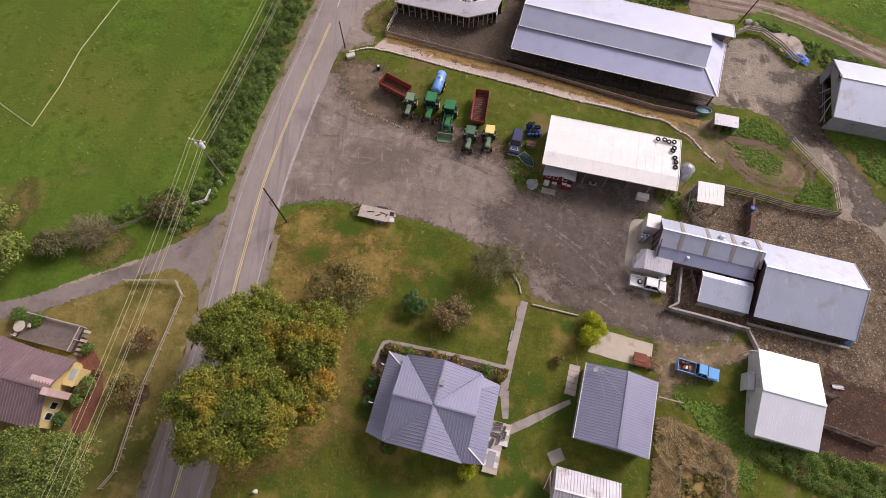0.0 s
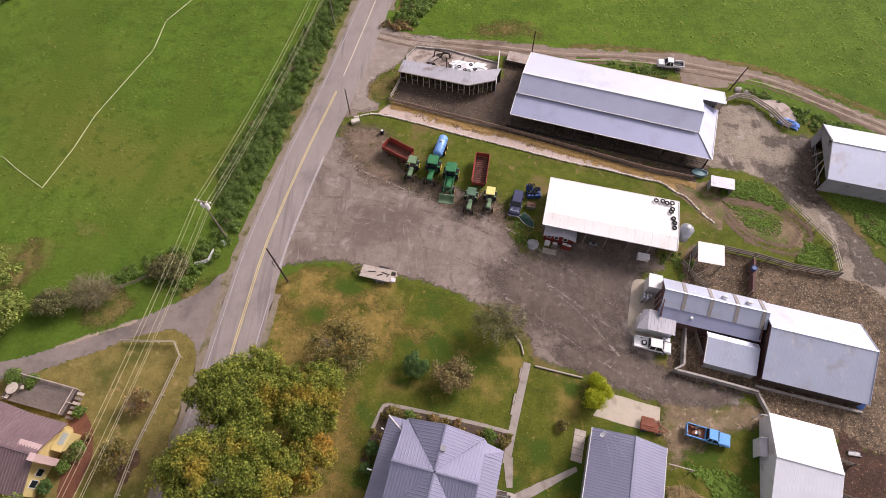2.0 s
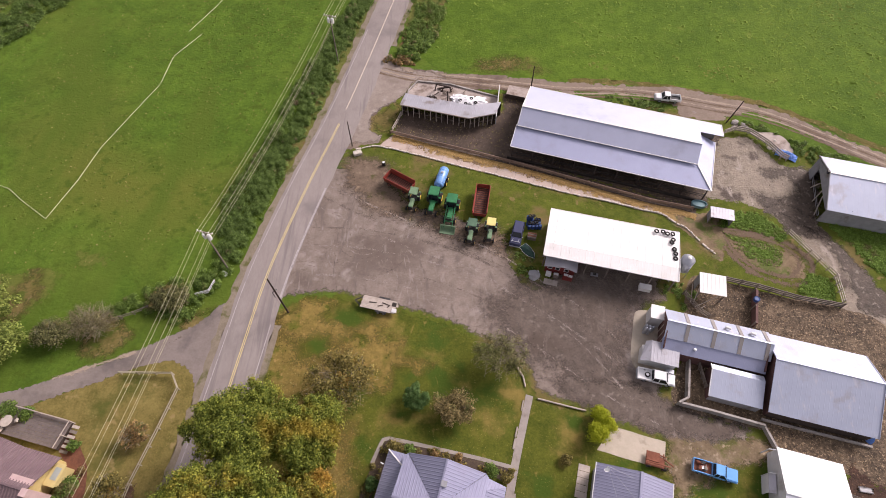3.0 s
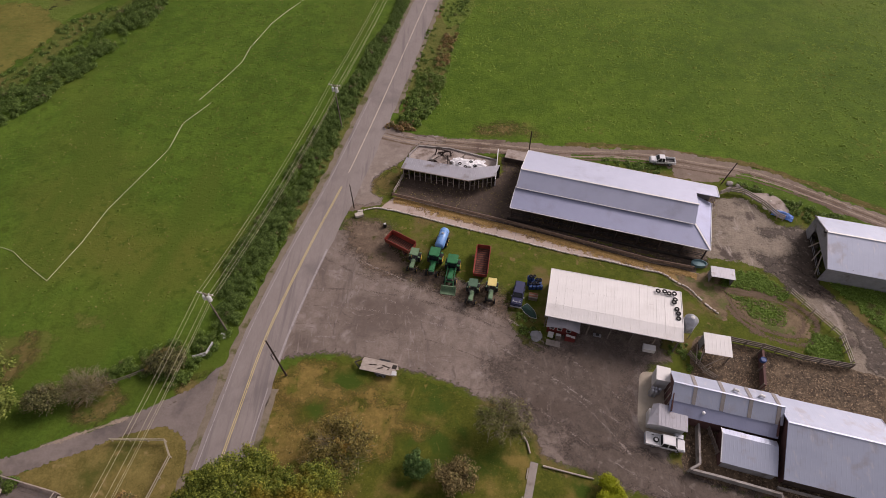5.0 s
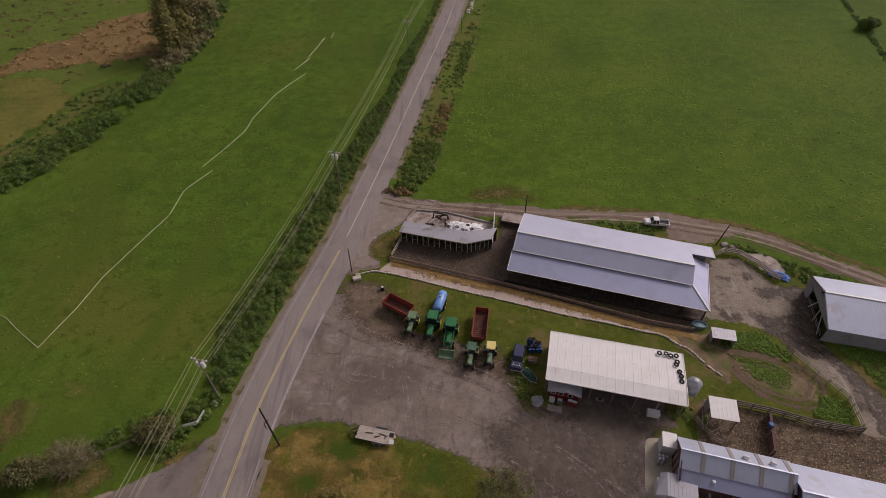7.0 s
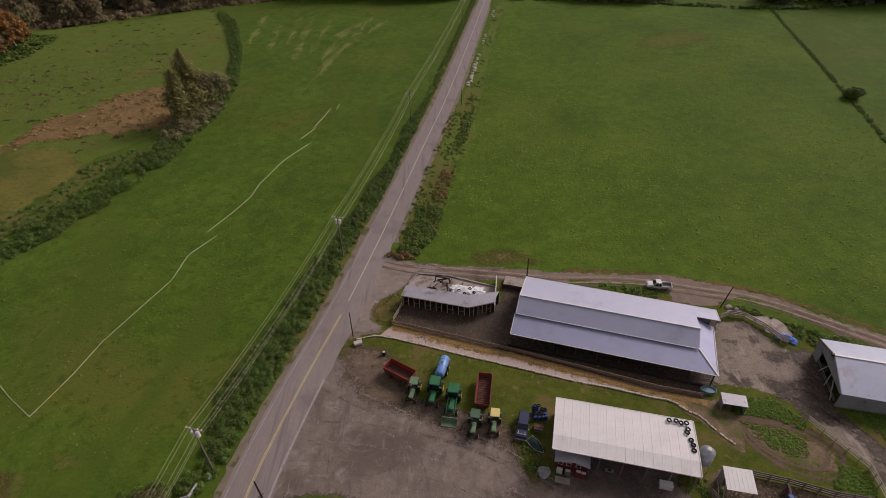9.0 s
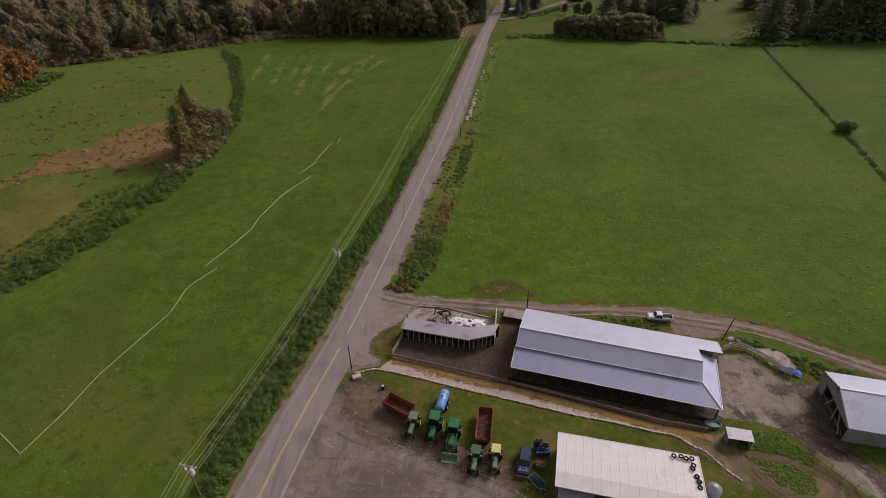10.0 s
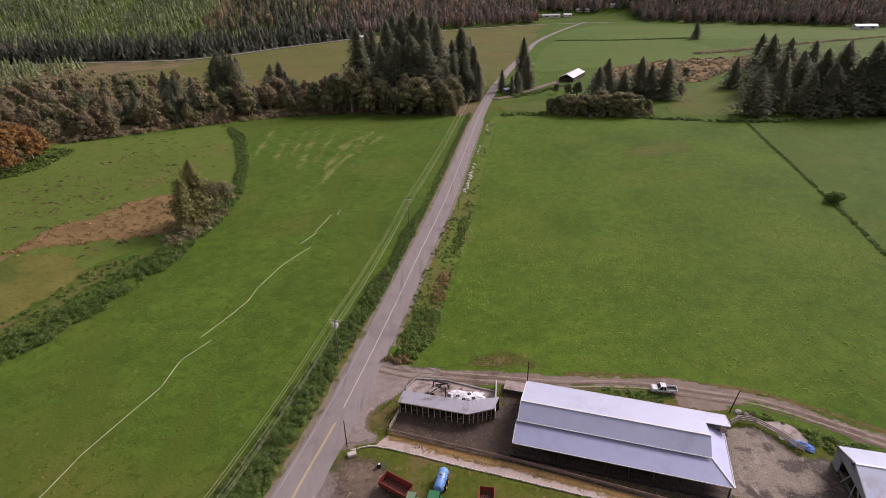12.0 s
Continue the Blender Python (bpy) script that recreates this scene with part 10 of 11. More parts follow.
def wagon(m, label, L=5.6, W=2.3, tilt=0.0):
    """A high-sided farm wagon, open above, its drawbar along +x."""
    t = thing("farm_wagon", m, label, "wagon", "red wagons")
    bits("floor", t, wagon_inside, [(-L / 2, L / 2, -W / 2, W / 2, 0.85, 0.95)])
    for s in (-1, 1):
        bm = bmesh.new()
        hexa(bm, [(-L / 2, s * W / 2 - 0.04, 0.96), (L / 2, s * W / 2 - 0.04, 0.96), (L / 2, s * W / 2 + 0.04, 0.96), (-L / 2, s * W / 2 + 0.04, 0.96),
                  (-L / 2, s * (W / 2 + 0.12) - 0.04, 2.0), (L / 2, s * (W / 2 + 0.12) - 0.04, 2.0), (L / 2, s * (W / 2 + 0.12) + 0.04, 2.0), (-L / 2, s * (W / 2 + 0.12) + 0.04, 2.0)])
        part("side_panel", bm, wagon_red, t)
        beams("side_rib", t, wagon_red, [((-L / 2 + 0.5 + i * (L - 1) / 5, s * (W / 2 + 0.07), 0.9), (-L / 2 + 0.5 + i * (L - 1) / 5, s * (W / 2 + 0.19), 2.0)) for i in range(6)], 0.07)
        beams("top_rail", t, wagon_red, [((-L / 2, s * (W / 2 + 0.14), 2.03), (L / 2, s * (W / 2 + 0.14), 2.03))], 0.12)
    bits("end_panel", t, wagon_red, [(-L / 2 - 0.06, -L / 2 - 0.005, -W / 2, W / 2, 0.96, 2.0), (L / 2 + 0.005, L / 2 + 0.06, -W / 2, W / 2, 0.96, 1.7)])
    beams("floor_slat", t, rust, [((-L / 2 + 0.4 + i * (L - 0.8) / 11, -W / 2 + 0.2, 0.98), (-L / 2 + 0.4 + i * (L - 0.8) / 11, W / 2 - 0.2, 0.98)) for i in range(12)], 0.1, 0.05)
    beams("chassis", t, dark_metal, [((-L / 2 + 0.3, y, 0.72), (L / 2, y, 0.72)) for y in (-0.6, 0.6)], 0.14, 0.2)
    beams("drawbar", t, dark_metal, [((L / 2, -0.5, 0.6), (L / 2 + 1.3, 0, 0.45)), ((L / 2, 0.5, 0.6), (L / 2 + 1.3, 0, 0.45))], 0.1)
    for x in (-L / 2 + 1.0, L / 2 - 1.0):
        for s in (-1, 1):
            wheel(t, pose(x, s * 0.98, 0.42), 0.42, 0.26, rust, 16)


wagon(pose(-7.9, 61.6, 0, 0, 0, -33), "rusty red farm wagon with open box", 5.2, 2.2)
wagon(pose(6.6, 57.3, 0, 0, 0, -99), "deep red forage wagon with slatted floor", 6.2, 2.2)

# blue tank trailer
t = thing("tank_trailer", pose(-0.4, 62.4, 0, 0, 0, -106), "sky blue slurry tank on a two-wheel trailer", "trailer")
bm = bmesh.new()
lathe(bm, [(0.3, -2.35), (0.72, -2.2), (0.86, -2.0), (0.86, 1.75), (0.72, 1.95), (0.3, 2.1)], 22, pose(0, 0, 1.35, 0, 90, 0))
part("tank", bm, tank_blue, t, smooth=True)
for x in (-1.3, 0.1, 1.4):
    bm = bmesh.new()
    lathe(bm, [(0.87, -0.04), (0.9, -0.04), (0.9, 0.04), (0.87, 0.04)], 22, pose(x, 0, 1.35, 0, 90, 0))
    part("band", bm, tank_blue, t)
bm = bmesh.new()
lathe(bm, [(0.25, 0), (0.25, 0.2), (0.2, 0.24)], 14, pose(-0.6, 0, 2.15))
part("hatch", bm, steel, t)
beams("frame", t, dark_metal, [((-1.9, y, 0.55), (2.2, y, 0.55)) for y in (-0.4, 0.4)] + [((2.2, -0.4, 0.55), (3.2, 0, 0.5)), ((2.2, 0.4, 0.55), (3.2, 0, 0.5))], 0.14)
beams("front_stay", t, tank_blue, [((2.0, -0.3, 0.7), (2.25, -0.1, 1.9)), ((2.0, 0.3, 0.7), (2.25, 0.1, 1.9))], 0.07)
for s in (-1, 1):
    wheel(t, pose(-0.7, 0.95 * s, 0.5), 0.5, 0.3, yellow_rim, 16)
    wheel(t, pose(0.45, 0.95 * s, 0.5), 0.5, 0.3, yellow_rim, 16)


def pickup(m, label, paint, bed_mat, L=5.4, cab=1.5, bed=2.1, group="pickups"):
    """A pickup truck, its nose along +x and its middle at the origin."""
    t = thing("pickup_truck", m, label, "pickup", group)
    x0 = -L / 2
    xb = x0 + bed
    xc = xb + cab
    w = 0.86
    rbox("lower_body", t, paint, [(xb - 0.02, L / 2, -w, w, 0.48, 0.98)], 0.1)
    rbox("hood", t, paint, [(xc + 0.15, L / 2 - 0.08, -w + 0.06, w - 0.06, 0.9, 1.1)], 0.09)
    bm = bmesh.new()
    hexa(bm, [(xb + 0.02, -w + 0.04, 0.95), (xc + 0.45, -w + 0.04, 0.95), (xc + 0.45, w - 0.04, 0.95), (xb + 0.02, w - 0.04, 0.95),
              (xb + 0.14, -w + 0.2, 1.68), (xc - 0.18, -w + 0.2, 1.68), (xc - 0.18, w - 0.2, 1.68), (xb + 0.14, w - 0.2, 1.68)])
    part("cabin", bm, glass, t)
    rbox("roof", t, paint, [(xb + 0.1, xc - 0.1, -w + 0.17, w - 0.17, 1.66, 1.76)], 0.05)
    for s in (-1, 1):
        beams("pillar", t, paint, [((xb + 0.04, s * (w - 0.04), 0.96), (xb + 0.15, s * (w - 0.19), 1.7)), ((xc + 0.42, s * (w - 0.04), 0.96), (xc - 0.18, s * (w - 0.19), 1.7)), (((xb + xc) / 2, s * (w - 0.04), 0.96), ((xb + xc) / 2, s * (w - 0.19), 1.7))], 0.09)
        rbox("door", t, paint, [(xb + 0.15, xc + 0.3, s * w - 0.03, s * w + 0.03, 0.5, 0.97)], 0.02)
        rbox("mirror", t, dark_metal, [(xc + 0.2, xc + 0.32, s * (w + 0.12) - 0.08, s * (w + 0.12) + 0.08, 1.05, 1.22)], 0.02)
        rbox("headlight", t, truck_white, [(L / 2 - 0.03, L / 2 + 0.03, s * 0.68 - 0.14, s * 0.68 + 0.14, 0.7, 0.86)], 0.02)
        bits("bed_side", t, paint, [(x0, xb - 0.04, s * w - (0.1 if s > 0 else 0), s * w + (0 if s > 0 else 0.1), 0.55, 1.08)])
        for x in (x0 + 1.0, L / 2 - 0.95):
            wheel(t, pose(x, s * (w - 0.1), 0.36), 0.36, 0.24, steel, 16)
    bits("bed_floor", t, bed_mat, [(x0 + 0.02, xb - 0.05, -w + 0.1, w - 0.1, 0.6, 0.68)])
    bits("bulkhead", t, paint, [(xb - 0.1, xb - 0.03, -w + 0.1, w - 0.1, 0.68, 1.08)])
    bits("tailgate", t, paint, [(x0 - 0.05, x0 + 0.02, -w + 0.02, w - 0.02, 0.6, 1.06)])
    rbox("bumper", t, steel, [(L / 2 + 0.0, L / 2 + 0.1, -w + 0.03, w - 0.03, 0.42, 0.6), (x0 - 0.15, x0 - 0.06, -w + 0.05, w - 0.05, 0.42, 0.56)], 0.03)
    return t


white_truck = pose(30.45, 25.85, 0, 0, 0, -14)
pickup(white_truck, "white extended-cab pickup parked by the milk house", truck_white, truck_white, 5.2, 1.9, 1.95)
sp = thing("spare_wheel", white_truck @ pose(-1.2, 0.05, 0.78), "spare wheel lying in the truck bed", "wheel")
wheel(sp, pose(0, 0, 0, 90, 0, 0), 0.38, 0.22, truck_white, 16)
blue_truck = pose(35.45, 13.25, 0, 0, 0, -17)
pickup(blue_truck, "old light blue pickup with a cluttered bed", truck_blue, rust, 5.6, 1.35, 2.45)
for i, (x, y, mt, lab) in enumerate([(-2.2, 0.4, rust, "rusty scrap in the truck bed"), (-1.6, 0.5, dark_metal, "dark scrap in the truck bed"), (-2.0, -0.3, rust, "rusty scrap in the truck bed"), (-1.3, -0.2, old_wood, "wooden crate in the truck bed")]):
    b = thing("scrap", blue_truck @ pose(x, y, 0.68, 0, 0, 35 * i), lab, "scrap")
    rbox("lump", b, mt, [(-0.25, 0.3, -0.2, 0.2, 0, 0.3 + 0.08 * i)], 0.06)
    beams("bar", b, mt, [((-0.5, 0.1, 0.35), (0.5, -0.15, 0.45))], 0.06)
b = thing("white_bucket", blue_truck @ pose(-1.7, -0.15, 0.68), "white plastic bucket in the truck bed", "bucket")
bm = bmesh.new()
lathe(bm, [(0.16, 0), (0.21, 0.42), (0.23, 0.44), (0.18, 0.42)], 14)
part("body", bm, truck_white, b)
pickup(pose(45.3, 84.0, 0, 0, 0, 172), "white pickup on the dirt track", truck_white, dark_metal, 5.0, 1.35, 2.1)

# dark blue off-roader
t = thing("off_roader", pose(12.35, 50.5, 0, 0, 0, -105), "dark blue off-roader with chrome front rack", "car")
rbox("lower_body", t, suv_blue, [(-2.35, 2.25, -0.92, 0.92, 0.45, 1.02)], 0.12)
bm = bmesh.new()
hexa(bm, [(-2.3, -0.86, 1.0), (0.75, -0.86, 1.0), (0.75, 0.86, 1.0), (-2.3, 0.86, 1.0), (-2.1, -0.72, 1.72), (0.2, -0.72, 1.72), (0.2, 0.72, 1.72), (-2.1, 0.72, 1.72)])
part("cabin", bm, glass, t)
rbox("roof", t, suv_blue, [(-2.15, 0.28, -0.76, 0.76, 1.7, 1.8)], 0.06)
rbox("hood", t, suv_blue, [(0.8, 2.15, -0.84, 0.84, 0.98, 1.12)], 0.06)
beams("pillar", t, suv_blue, [((x0, s * 0.85, 1.0), (x1, s * 0.72, 1.74)) for s in (-1, 1) for x0, x1 in ((-2.28, -2.1), (-0.9, -0.9), (0.74, 0.2))], 0.1)
rbox("bumper", t, steel, [(2.24, 2.4, -0.9, 0.9, 0.45, 0.68), (-2.5, -2.34, -0.85, 0.85, 0.45, 0.65)], 0.04)
beams("front_rack", t, steel, [((2.1, y, 0.6), (1.7, y, 1.25)) for y in (-0.6, 0.0, 0.6)] + [((1.75, -0.75, 1.25), (1.75, 0.75, 1.25)), ((1.2, -0.5, 1.16), (1.7, -0.5, 1.22)), ((1.2, 0.5, 1.16), (1.7, 0.5, 1.22))], 0.07)
for x in (-1.5, 1.45):
    for s in (-1, 1):
        wheel(t, pose(x, s * 0.84, 0.4), 0.4, 0.26, steel, 16)
rbox("mirror", t, steel, [(0.6, 0.74, s * 1.02 - 0.1, s * 1.02 + 0.1, 1.1, 1.25) for s in (-1, 1)], 0.03)

# flat timber trailer
m = pose(-9.95, 37.45, 0, 0, 0, -13.5)
t = thing("flatbed_trailer", m, "weathered flatbed trailer with plank deck", "trailer")
for i in range(9):
    bits("plank", t, pale_wood, [(-2.9 + 0.05 * (i % 3), 2.6 + 0.12 * ((i * 7) % 4), -1.05 + 0.235 * i, -0.83 + 0.235 * i, 0.68, 0.74)])
beams("frame", t, dark_metal, [((-2.8, y, 0.58), (2.8, y, 0.58)) for y in (-0.8, 0.8)] + [((-2.8, -0.8, 0.58), (-4.0, 0, 0.5)), ((-2.8, 0.8, 0.58), (-4.0, 0, 0.5))], 0.12, 0.18)
for x in (0.1, 0.95):
    for s in (-1, 1):
        wheel(t, pose(x, s * 1.2, 0.34), 0.34, 0.22, steel, 14)
        if x < 0.5:
            bits("mudguard", t, dark_metal, [(-0.35, 1.4, s * 1.2 - 0.14, s * 1.2 + 0.14, 0.72, 0.77)])
for i, (x, y, a, ln) in enumerate([(-1.1, 0.1, 8, 1.2), (0.2, -0.2, 24, 0.9), (0.9, 0.25, -10, 1.1), (1.5, 0.0, 60, 0.6)]):
    b = thing("timber_offcut", m @ pose(x, y, 0.78, 0, 0, a), "dark offcut lying on the trailer", "timber", "offcuts")
    bits("board", b, dark_wood, [(-ln / 2, ln / 2, -0.07, 0.07, -0.03, 0.03)])
bits("tail_box", t, white_wall, [(2.15, 2.85, -0.95, -0.3, 0.75, 0.95)])
# thin near-black plate on the deck, drawn as an opening
bits("dark_tail_plate", t, shade_dark, [(1.9, 2.6, 0.1, 0.8, 0.745, 0.75)])

# ---- clutter by the machine shed ----
rnd = random.Random(5)
drum = None
for i in range(14):
    x, y, z = 14.6 + 0.62 * (i % 4) - 0.15 * (i // 4 % 2), 53.6 - 0.66 * (i // 4 % 3), 0.9 * (i // 12)
    mm = pose(x, y, z, 0, 0, 20 * i)
    if drum is None:
        drum = thing("plastic_drum", mm, "blue plastic drum stacked by the shed", "drum", "blue drums")
        bm = bmesh.new()
        lathe(bm, [(0.26, 0), (0.29, 0.05), (0.29, 0.3), (0.305, 0.32), (0.29, 0.34), (0.29, 0.6), (0.305, 0.62), (0.29, 0.64), (0.28, 0.86), (0.24, 0.88)], 16)
        part("body", bm, drum_blue, drum)
        bm = bmesh.new()
        lathe(bm, [(0.05, 0.88), (0.05, 0.92)], 8, pose(0.12, 0, 0))
        part("bung", bm, rubber, drum)
    else:
        copy_thing(drum, mm)
tyre = None
for i in range(7):
    mm = pose(14.7 + 0.55 * (i % 4) + rnd.uniform(-0.1, 0.1), 53.5 - 0.7 * (i // 4) + rnd.uniform(-0.1, 0.1), 1.0 + 0.9 * (i < 2), rnd.uniform(-12, 12), rnd.uniform(-12, 12), 0)
    if tyre is None:
        tyre = thing("tyre", mm, "old tyre lying on the drum stack", "tyre", "tyres on the drums")
        bm = bmesh.new()
        torus(bm, 0.25, 0.1)
        part("tread", bm, rubber, tyre)
    else:
        copy_thing(tyre, mm)
b = thing("wooden_crate", pose(14.9, 50.4, 0, 0, 0, -14), "brown wooden crate beside the shed", "crate")
for i in range(4):
    bits("slat", b, rust if i % 2 else old_wood, [(-0.7, 0.7, -0.5 + 0.26 * i, -0.28 + 0.26 * i, 0.7, 0.75)])
bits("side", b, old_wood, [(-0.7, 0.7, -0.55, -0.5, 0, 0.7), (-0.7, 0.7, 0.5, 0.55, 0, 0.7), (-0.75, -0.7, -0.5, 0.5, 0, 0.7), (0.7, 0.75, -0.5, 0.5, 0, 0.7)])
b = thing("covered_boat", pose(14.0, 47.3, 0, 0, 0, -55), "small white boat under a dark green cover", "boat")
bm = bmesh.new()
ring = [(-1.5, -0.7), (-0.4, -0.85), (0.8, -0.65), (1.7, 0.0), (0.8, 0.65), (-0.4, 0.85), (-1.5, 0.7)]
lo, hi = [bm.verts.new((x * 0.8, y * 0.6, 0.05)) for x, y in ring], [bm.verts.new((x, y, 0.6)) for x, y in ring]
bm.faces.new(lo[::-1])
bm.faces.new(hi)
for i in range(7):
    bm.faces.new((lo[i], lo[(i + 1) % 7], hi[(i + 1) % 7], hi[i]))
part("hull", bm, white_wall, b)
bm = bmesh.new()
base, top = [bm.verts.new((x * 0.97, y * 0.93, 0.62)) for x, y in ring], [bm.verts.new((x * 0.45, y * 0.2, 1.05 + 0.08 * (i % 2))) for i, (x, y) in enumerate(ring)]
bm.faces.new(top)
for i in range(7):
    bm.faces.new((base[i], base[(i + 1) % 7], top[(i + 1) % 7], top[i]))
part("cover", bm, surface("green_tarpaulin", (0.012, 0.04, 0.032), (0.03, 0.075, 0.06), 2.0, 0.4, 0.6, 0.3, 0.03), b)


def boulder(name, m, r, material, label, seed, squash=0.6, category="stone", group=""):
    t = thing(name, m, label, category, group)
    bm = bmesh.new()
    bmesh.ops.create_icosphere(bm, subdivisions=2, radius=r)
    for v in bm.verts:
        v.co *= 1 + 0.35 * noise.noise(v.co / r * 1.1 + Vector((seed, 0, 0)))
        v.co.z = max(v.co.z * squash, -0.1 * r) + 0.08 * r
    part("rock", bm, material, t)
    return t


boulder("rubble_mound", pose(14.6, 43.0, 0), 1.0, grey_wall, "grey mound of old netting and rubble", 1, 0.5, "mound")
boulder("white_ball", pose(15.3, 43.6, 0.1), 0.22, truck_white, "round white float in the weeds", 2, 0.95, "float")
for i, (x, y, r) in enumerate([(57.4, 77.6, 0.8), (58.6, 77.0, 0.6), (56.8, 76.3, 0.5), (59.3, 76.5, 0.45)]):
    boulder("rubble_stone", pose(x, y, 0), r, concrete, "pale lump of broken concrete", 10 + i, 0.6, group="rubble stones")
for i, (x, y, r) in enumerate([(61.9, 70.9, 0.5), (62.6, 70.4, 0.35), (64.6, 70.2, 0.35), (63.6, 72.8, 0.3)]):
    boulder("rubble_stone", pose(x, y, 0), r, stone, "pale scrap of rubble on the pad", 20 + i, 0.5, group="rubble stones")
patch("rubble_pad", [(59.5, 74.9), (62.6, 75.0), (65.6, 73.6), (66.2, 70.5), (65.4, 69.2), (62.6, 72.0)], 0.02, slab_concrete, "broken pale concrete pad beside the corral", "pad", step=0.5, rag=0.3, rim=0.6)
t = thing("blue_tarpaulin", pose(64.3, 68.9, 0), "crumpled blue tarpaulin over a heap", "tarpaulin")
bm = bmesh.new()
bmesh.ops.create_grid(bm, x_segments=20, y_segments=12, size=1)
for v in bm.verts:
    d = max(0, 1 - v.co.length * 0.75)
    v.co = Vector((v.co.x * 1.9, v.co.y * 0.95, 0.05 + 0.9 * d + 0.35 * abs(noise.noise(v.co * 2.7))))
bm.transform(pose(0, 0, 0, 0, 0, -32))
part("sheet", bm, tarp_blue, t)
b = thing("black_bin", pose(-11.1, 66.6, 0), "small black and white bin on the grass", "bin")
rbox("body", b, rubber, [(-0.3, 0.3, -0.3, 0.3, 0, 0.8)], 0.06)
rbox("lid", b, truck_white, [(-0.2, 0.2, -0.2, 0.2, 0.8, 0.9)], 0.03)
b = thing("stone_block", pose(-16.2, 69.4, 0, 0, 0, 20), "pale stone block at the lane mouth", "block")
rbox("block", b, stone, [(-0.8, 0.8, -0.5, 0.5, 0, 0.6)], 0.08)
b = thing("garden_statue", pose(-23.8, -1.9, 0), "small pale garden ornament on the lawn", "ornament")
bm = bmesh.new()
lathe(bm, [(0.3, 0), (0.3, 0.12), (0.18, 0.2), (0.22, 0.6), (0.12, 0.85), (0.14, 1.0), (0.05, 1.12)], 12)
part("figure", bm, stone, b)
for i, (x, y) in enumerate([(-35.6, 43.6), (-35.3, 43.1)]):
    boulder("white_stone", pose(x, y, 0), 0.5 - 0.12 * i, truck_white, "white painted stone at the pole foot", 40 + i, 0.6)


# ---- fences, walls and kerbs ----
def fence(name, pts, posts, rails, label, material, gap=2.4, w=0.1, rail_w=0.05, rail_h=0.14, category="fence"):
    """Posts along a line with rails between them."""
    t = thing(name, pose(0, 0, 0), label, category)
    line = []
    for a, b in zip(pts, pts[1:]):
        a, b = Vector((*a, 0)), Vector((*b, 0))
        k = max(1, round((b - a).length / gap))
        line += [a.lerp(b, i / k) for i in range(k)]
    line.append(Vector((*pts[-1], 0)))
    for p in line:
        beams("post", t, material, [(p, p + Vector((0, 0, posts)))], w)
    for z in rails:
        for p, q in zip(line, line[1:]):
            beams("rail", t, material, [(p + Vector((0, 0, z)), q + Vector((0, 0, z)))], rail_w, rail_h)
    return t


fence("board_fence", BOARD_FENCE, 1.2, (0.6, 1.1), "pale two-rail board fence round the dry lawn", fence_wood, 2.6, 0.13, 0.09)
fence("rail_fence", RAIL_FENCE, 1.1, (0.5, 0.95), "grey weathered rail fence beside the lane", old_wood, 2.2, 0.12, 0.07)
fence("guard_rail", GUARD, 1.1, (0.35, 0.7, 1.05), "white guard rail at the lane corner", white_wall, 1.4, 0.12, 0.08)
fence("corral_fence", CORRAL_FENCE, 1.4, (0.5, 0.95, 1.35), "weathered plank corral fence", pale_wood, 2.0, 0.16, 0.1, 0.26)
fence("pipe_fence", FENCE_LOOP, 1.4, (0.5, 0.95, 1.35), "pale pipe fence along the cattle lane", pale_wood, 2.2, 0.12, 0.09, 0.09)
fence("pipe_fence", FENCE_LOOP2, 1.4, (0.5, 0.95, 1.35), "pale pipe fence at the lane corner", pale_wood, 1.6, 0.14, 0.12, 0.1)
fence("plank_fence", FENCE_YARD, 1.5, (0.35, 0.8, 1.25), "dark weathered plank fence round the holding yard", old_wood, 2.4, 0.16, 0.1, 0.28)
fence("plank_fence", [(37.8, 39.6), (39.3, 36.6), (40.6, 35.4)], 1.4, (0.4, 0.85, 1.3), "broken weathered plank fence by the parlour", old_wood, 1.6, 0.14, 0.08, 0.2)
fence("yard_barrier", [(-9.9, 75.2), (-9.0, 77.6), (-8.4, 79.6)], 1.2, (0.5, 1.1), "low timber barrier of the cattle yard", pale_wood, 1.5, 0.16, 0.1, 0.2)
fence("feed_barrier", [(-10.2, 74.7), (2.0, 70.6), (12.3, 67.1), (22.2, 63.4), (28.8, 60.9), (36.5, 58.0), (43.5, 56.2)], 0.9, (0.45, 0.8), "long low timber feed barrier along the lane", feed_wood, 3.0, 0.16, 0.12, 0.26)
fence("bean_trellis", [(30.8, 1.2), (36.2, -0.2), (35.2, -4.2), (29.8, -2.8), (30.8, 1.2)], 1.3, (1.25,), "old timber frame standing in dry stalks", old_wood, 1.8, 0.14, 0.08, 0.08, "frame")
fence("clothes_post", [(29.3, 9.6), (32.3, 8.8)], 1.4, (1.3,), "leaning wooden rail with posts beside the garage", pale_wood, 3.2, 0.14, 0.12, 0.12, "rail")
t = thing("plank_wall", pose(48.9, 39.6, 0, 0, 0, 72), "short red-brown plank wall in the holding yard", "fence")
for i in range(5):
    beams("board", t, brown_wall, [((-6.0, 0, 0.25 + 0.3 * i), (0, 0, 0.25 + 0.3 * i))], 0.35, 0.27)
beams("post", t, old_wood, [((x, 0.25, 0), (x, 0.25, 1.8)) for x in (-6, -3, 0)], 0.16)
b = thing("barrel", pose(48.0, 37.7, 1.65), "blue-grey barrel set on the plank wall", "barrel")
bm = bmesh.new()
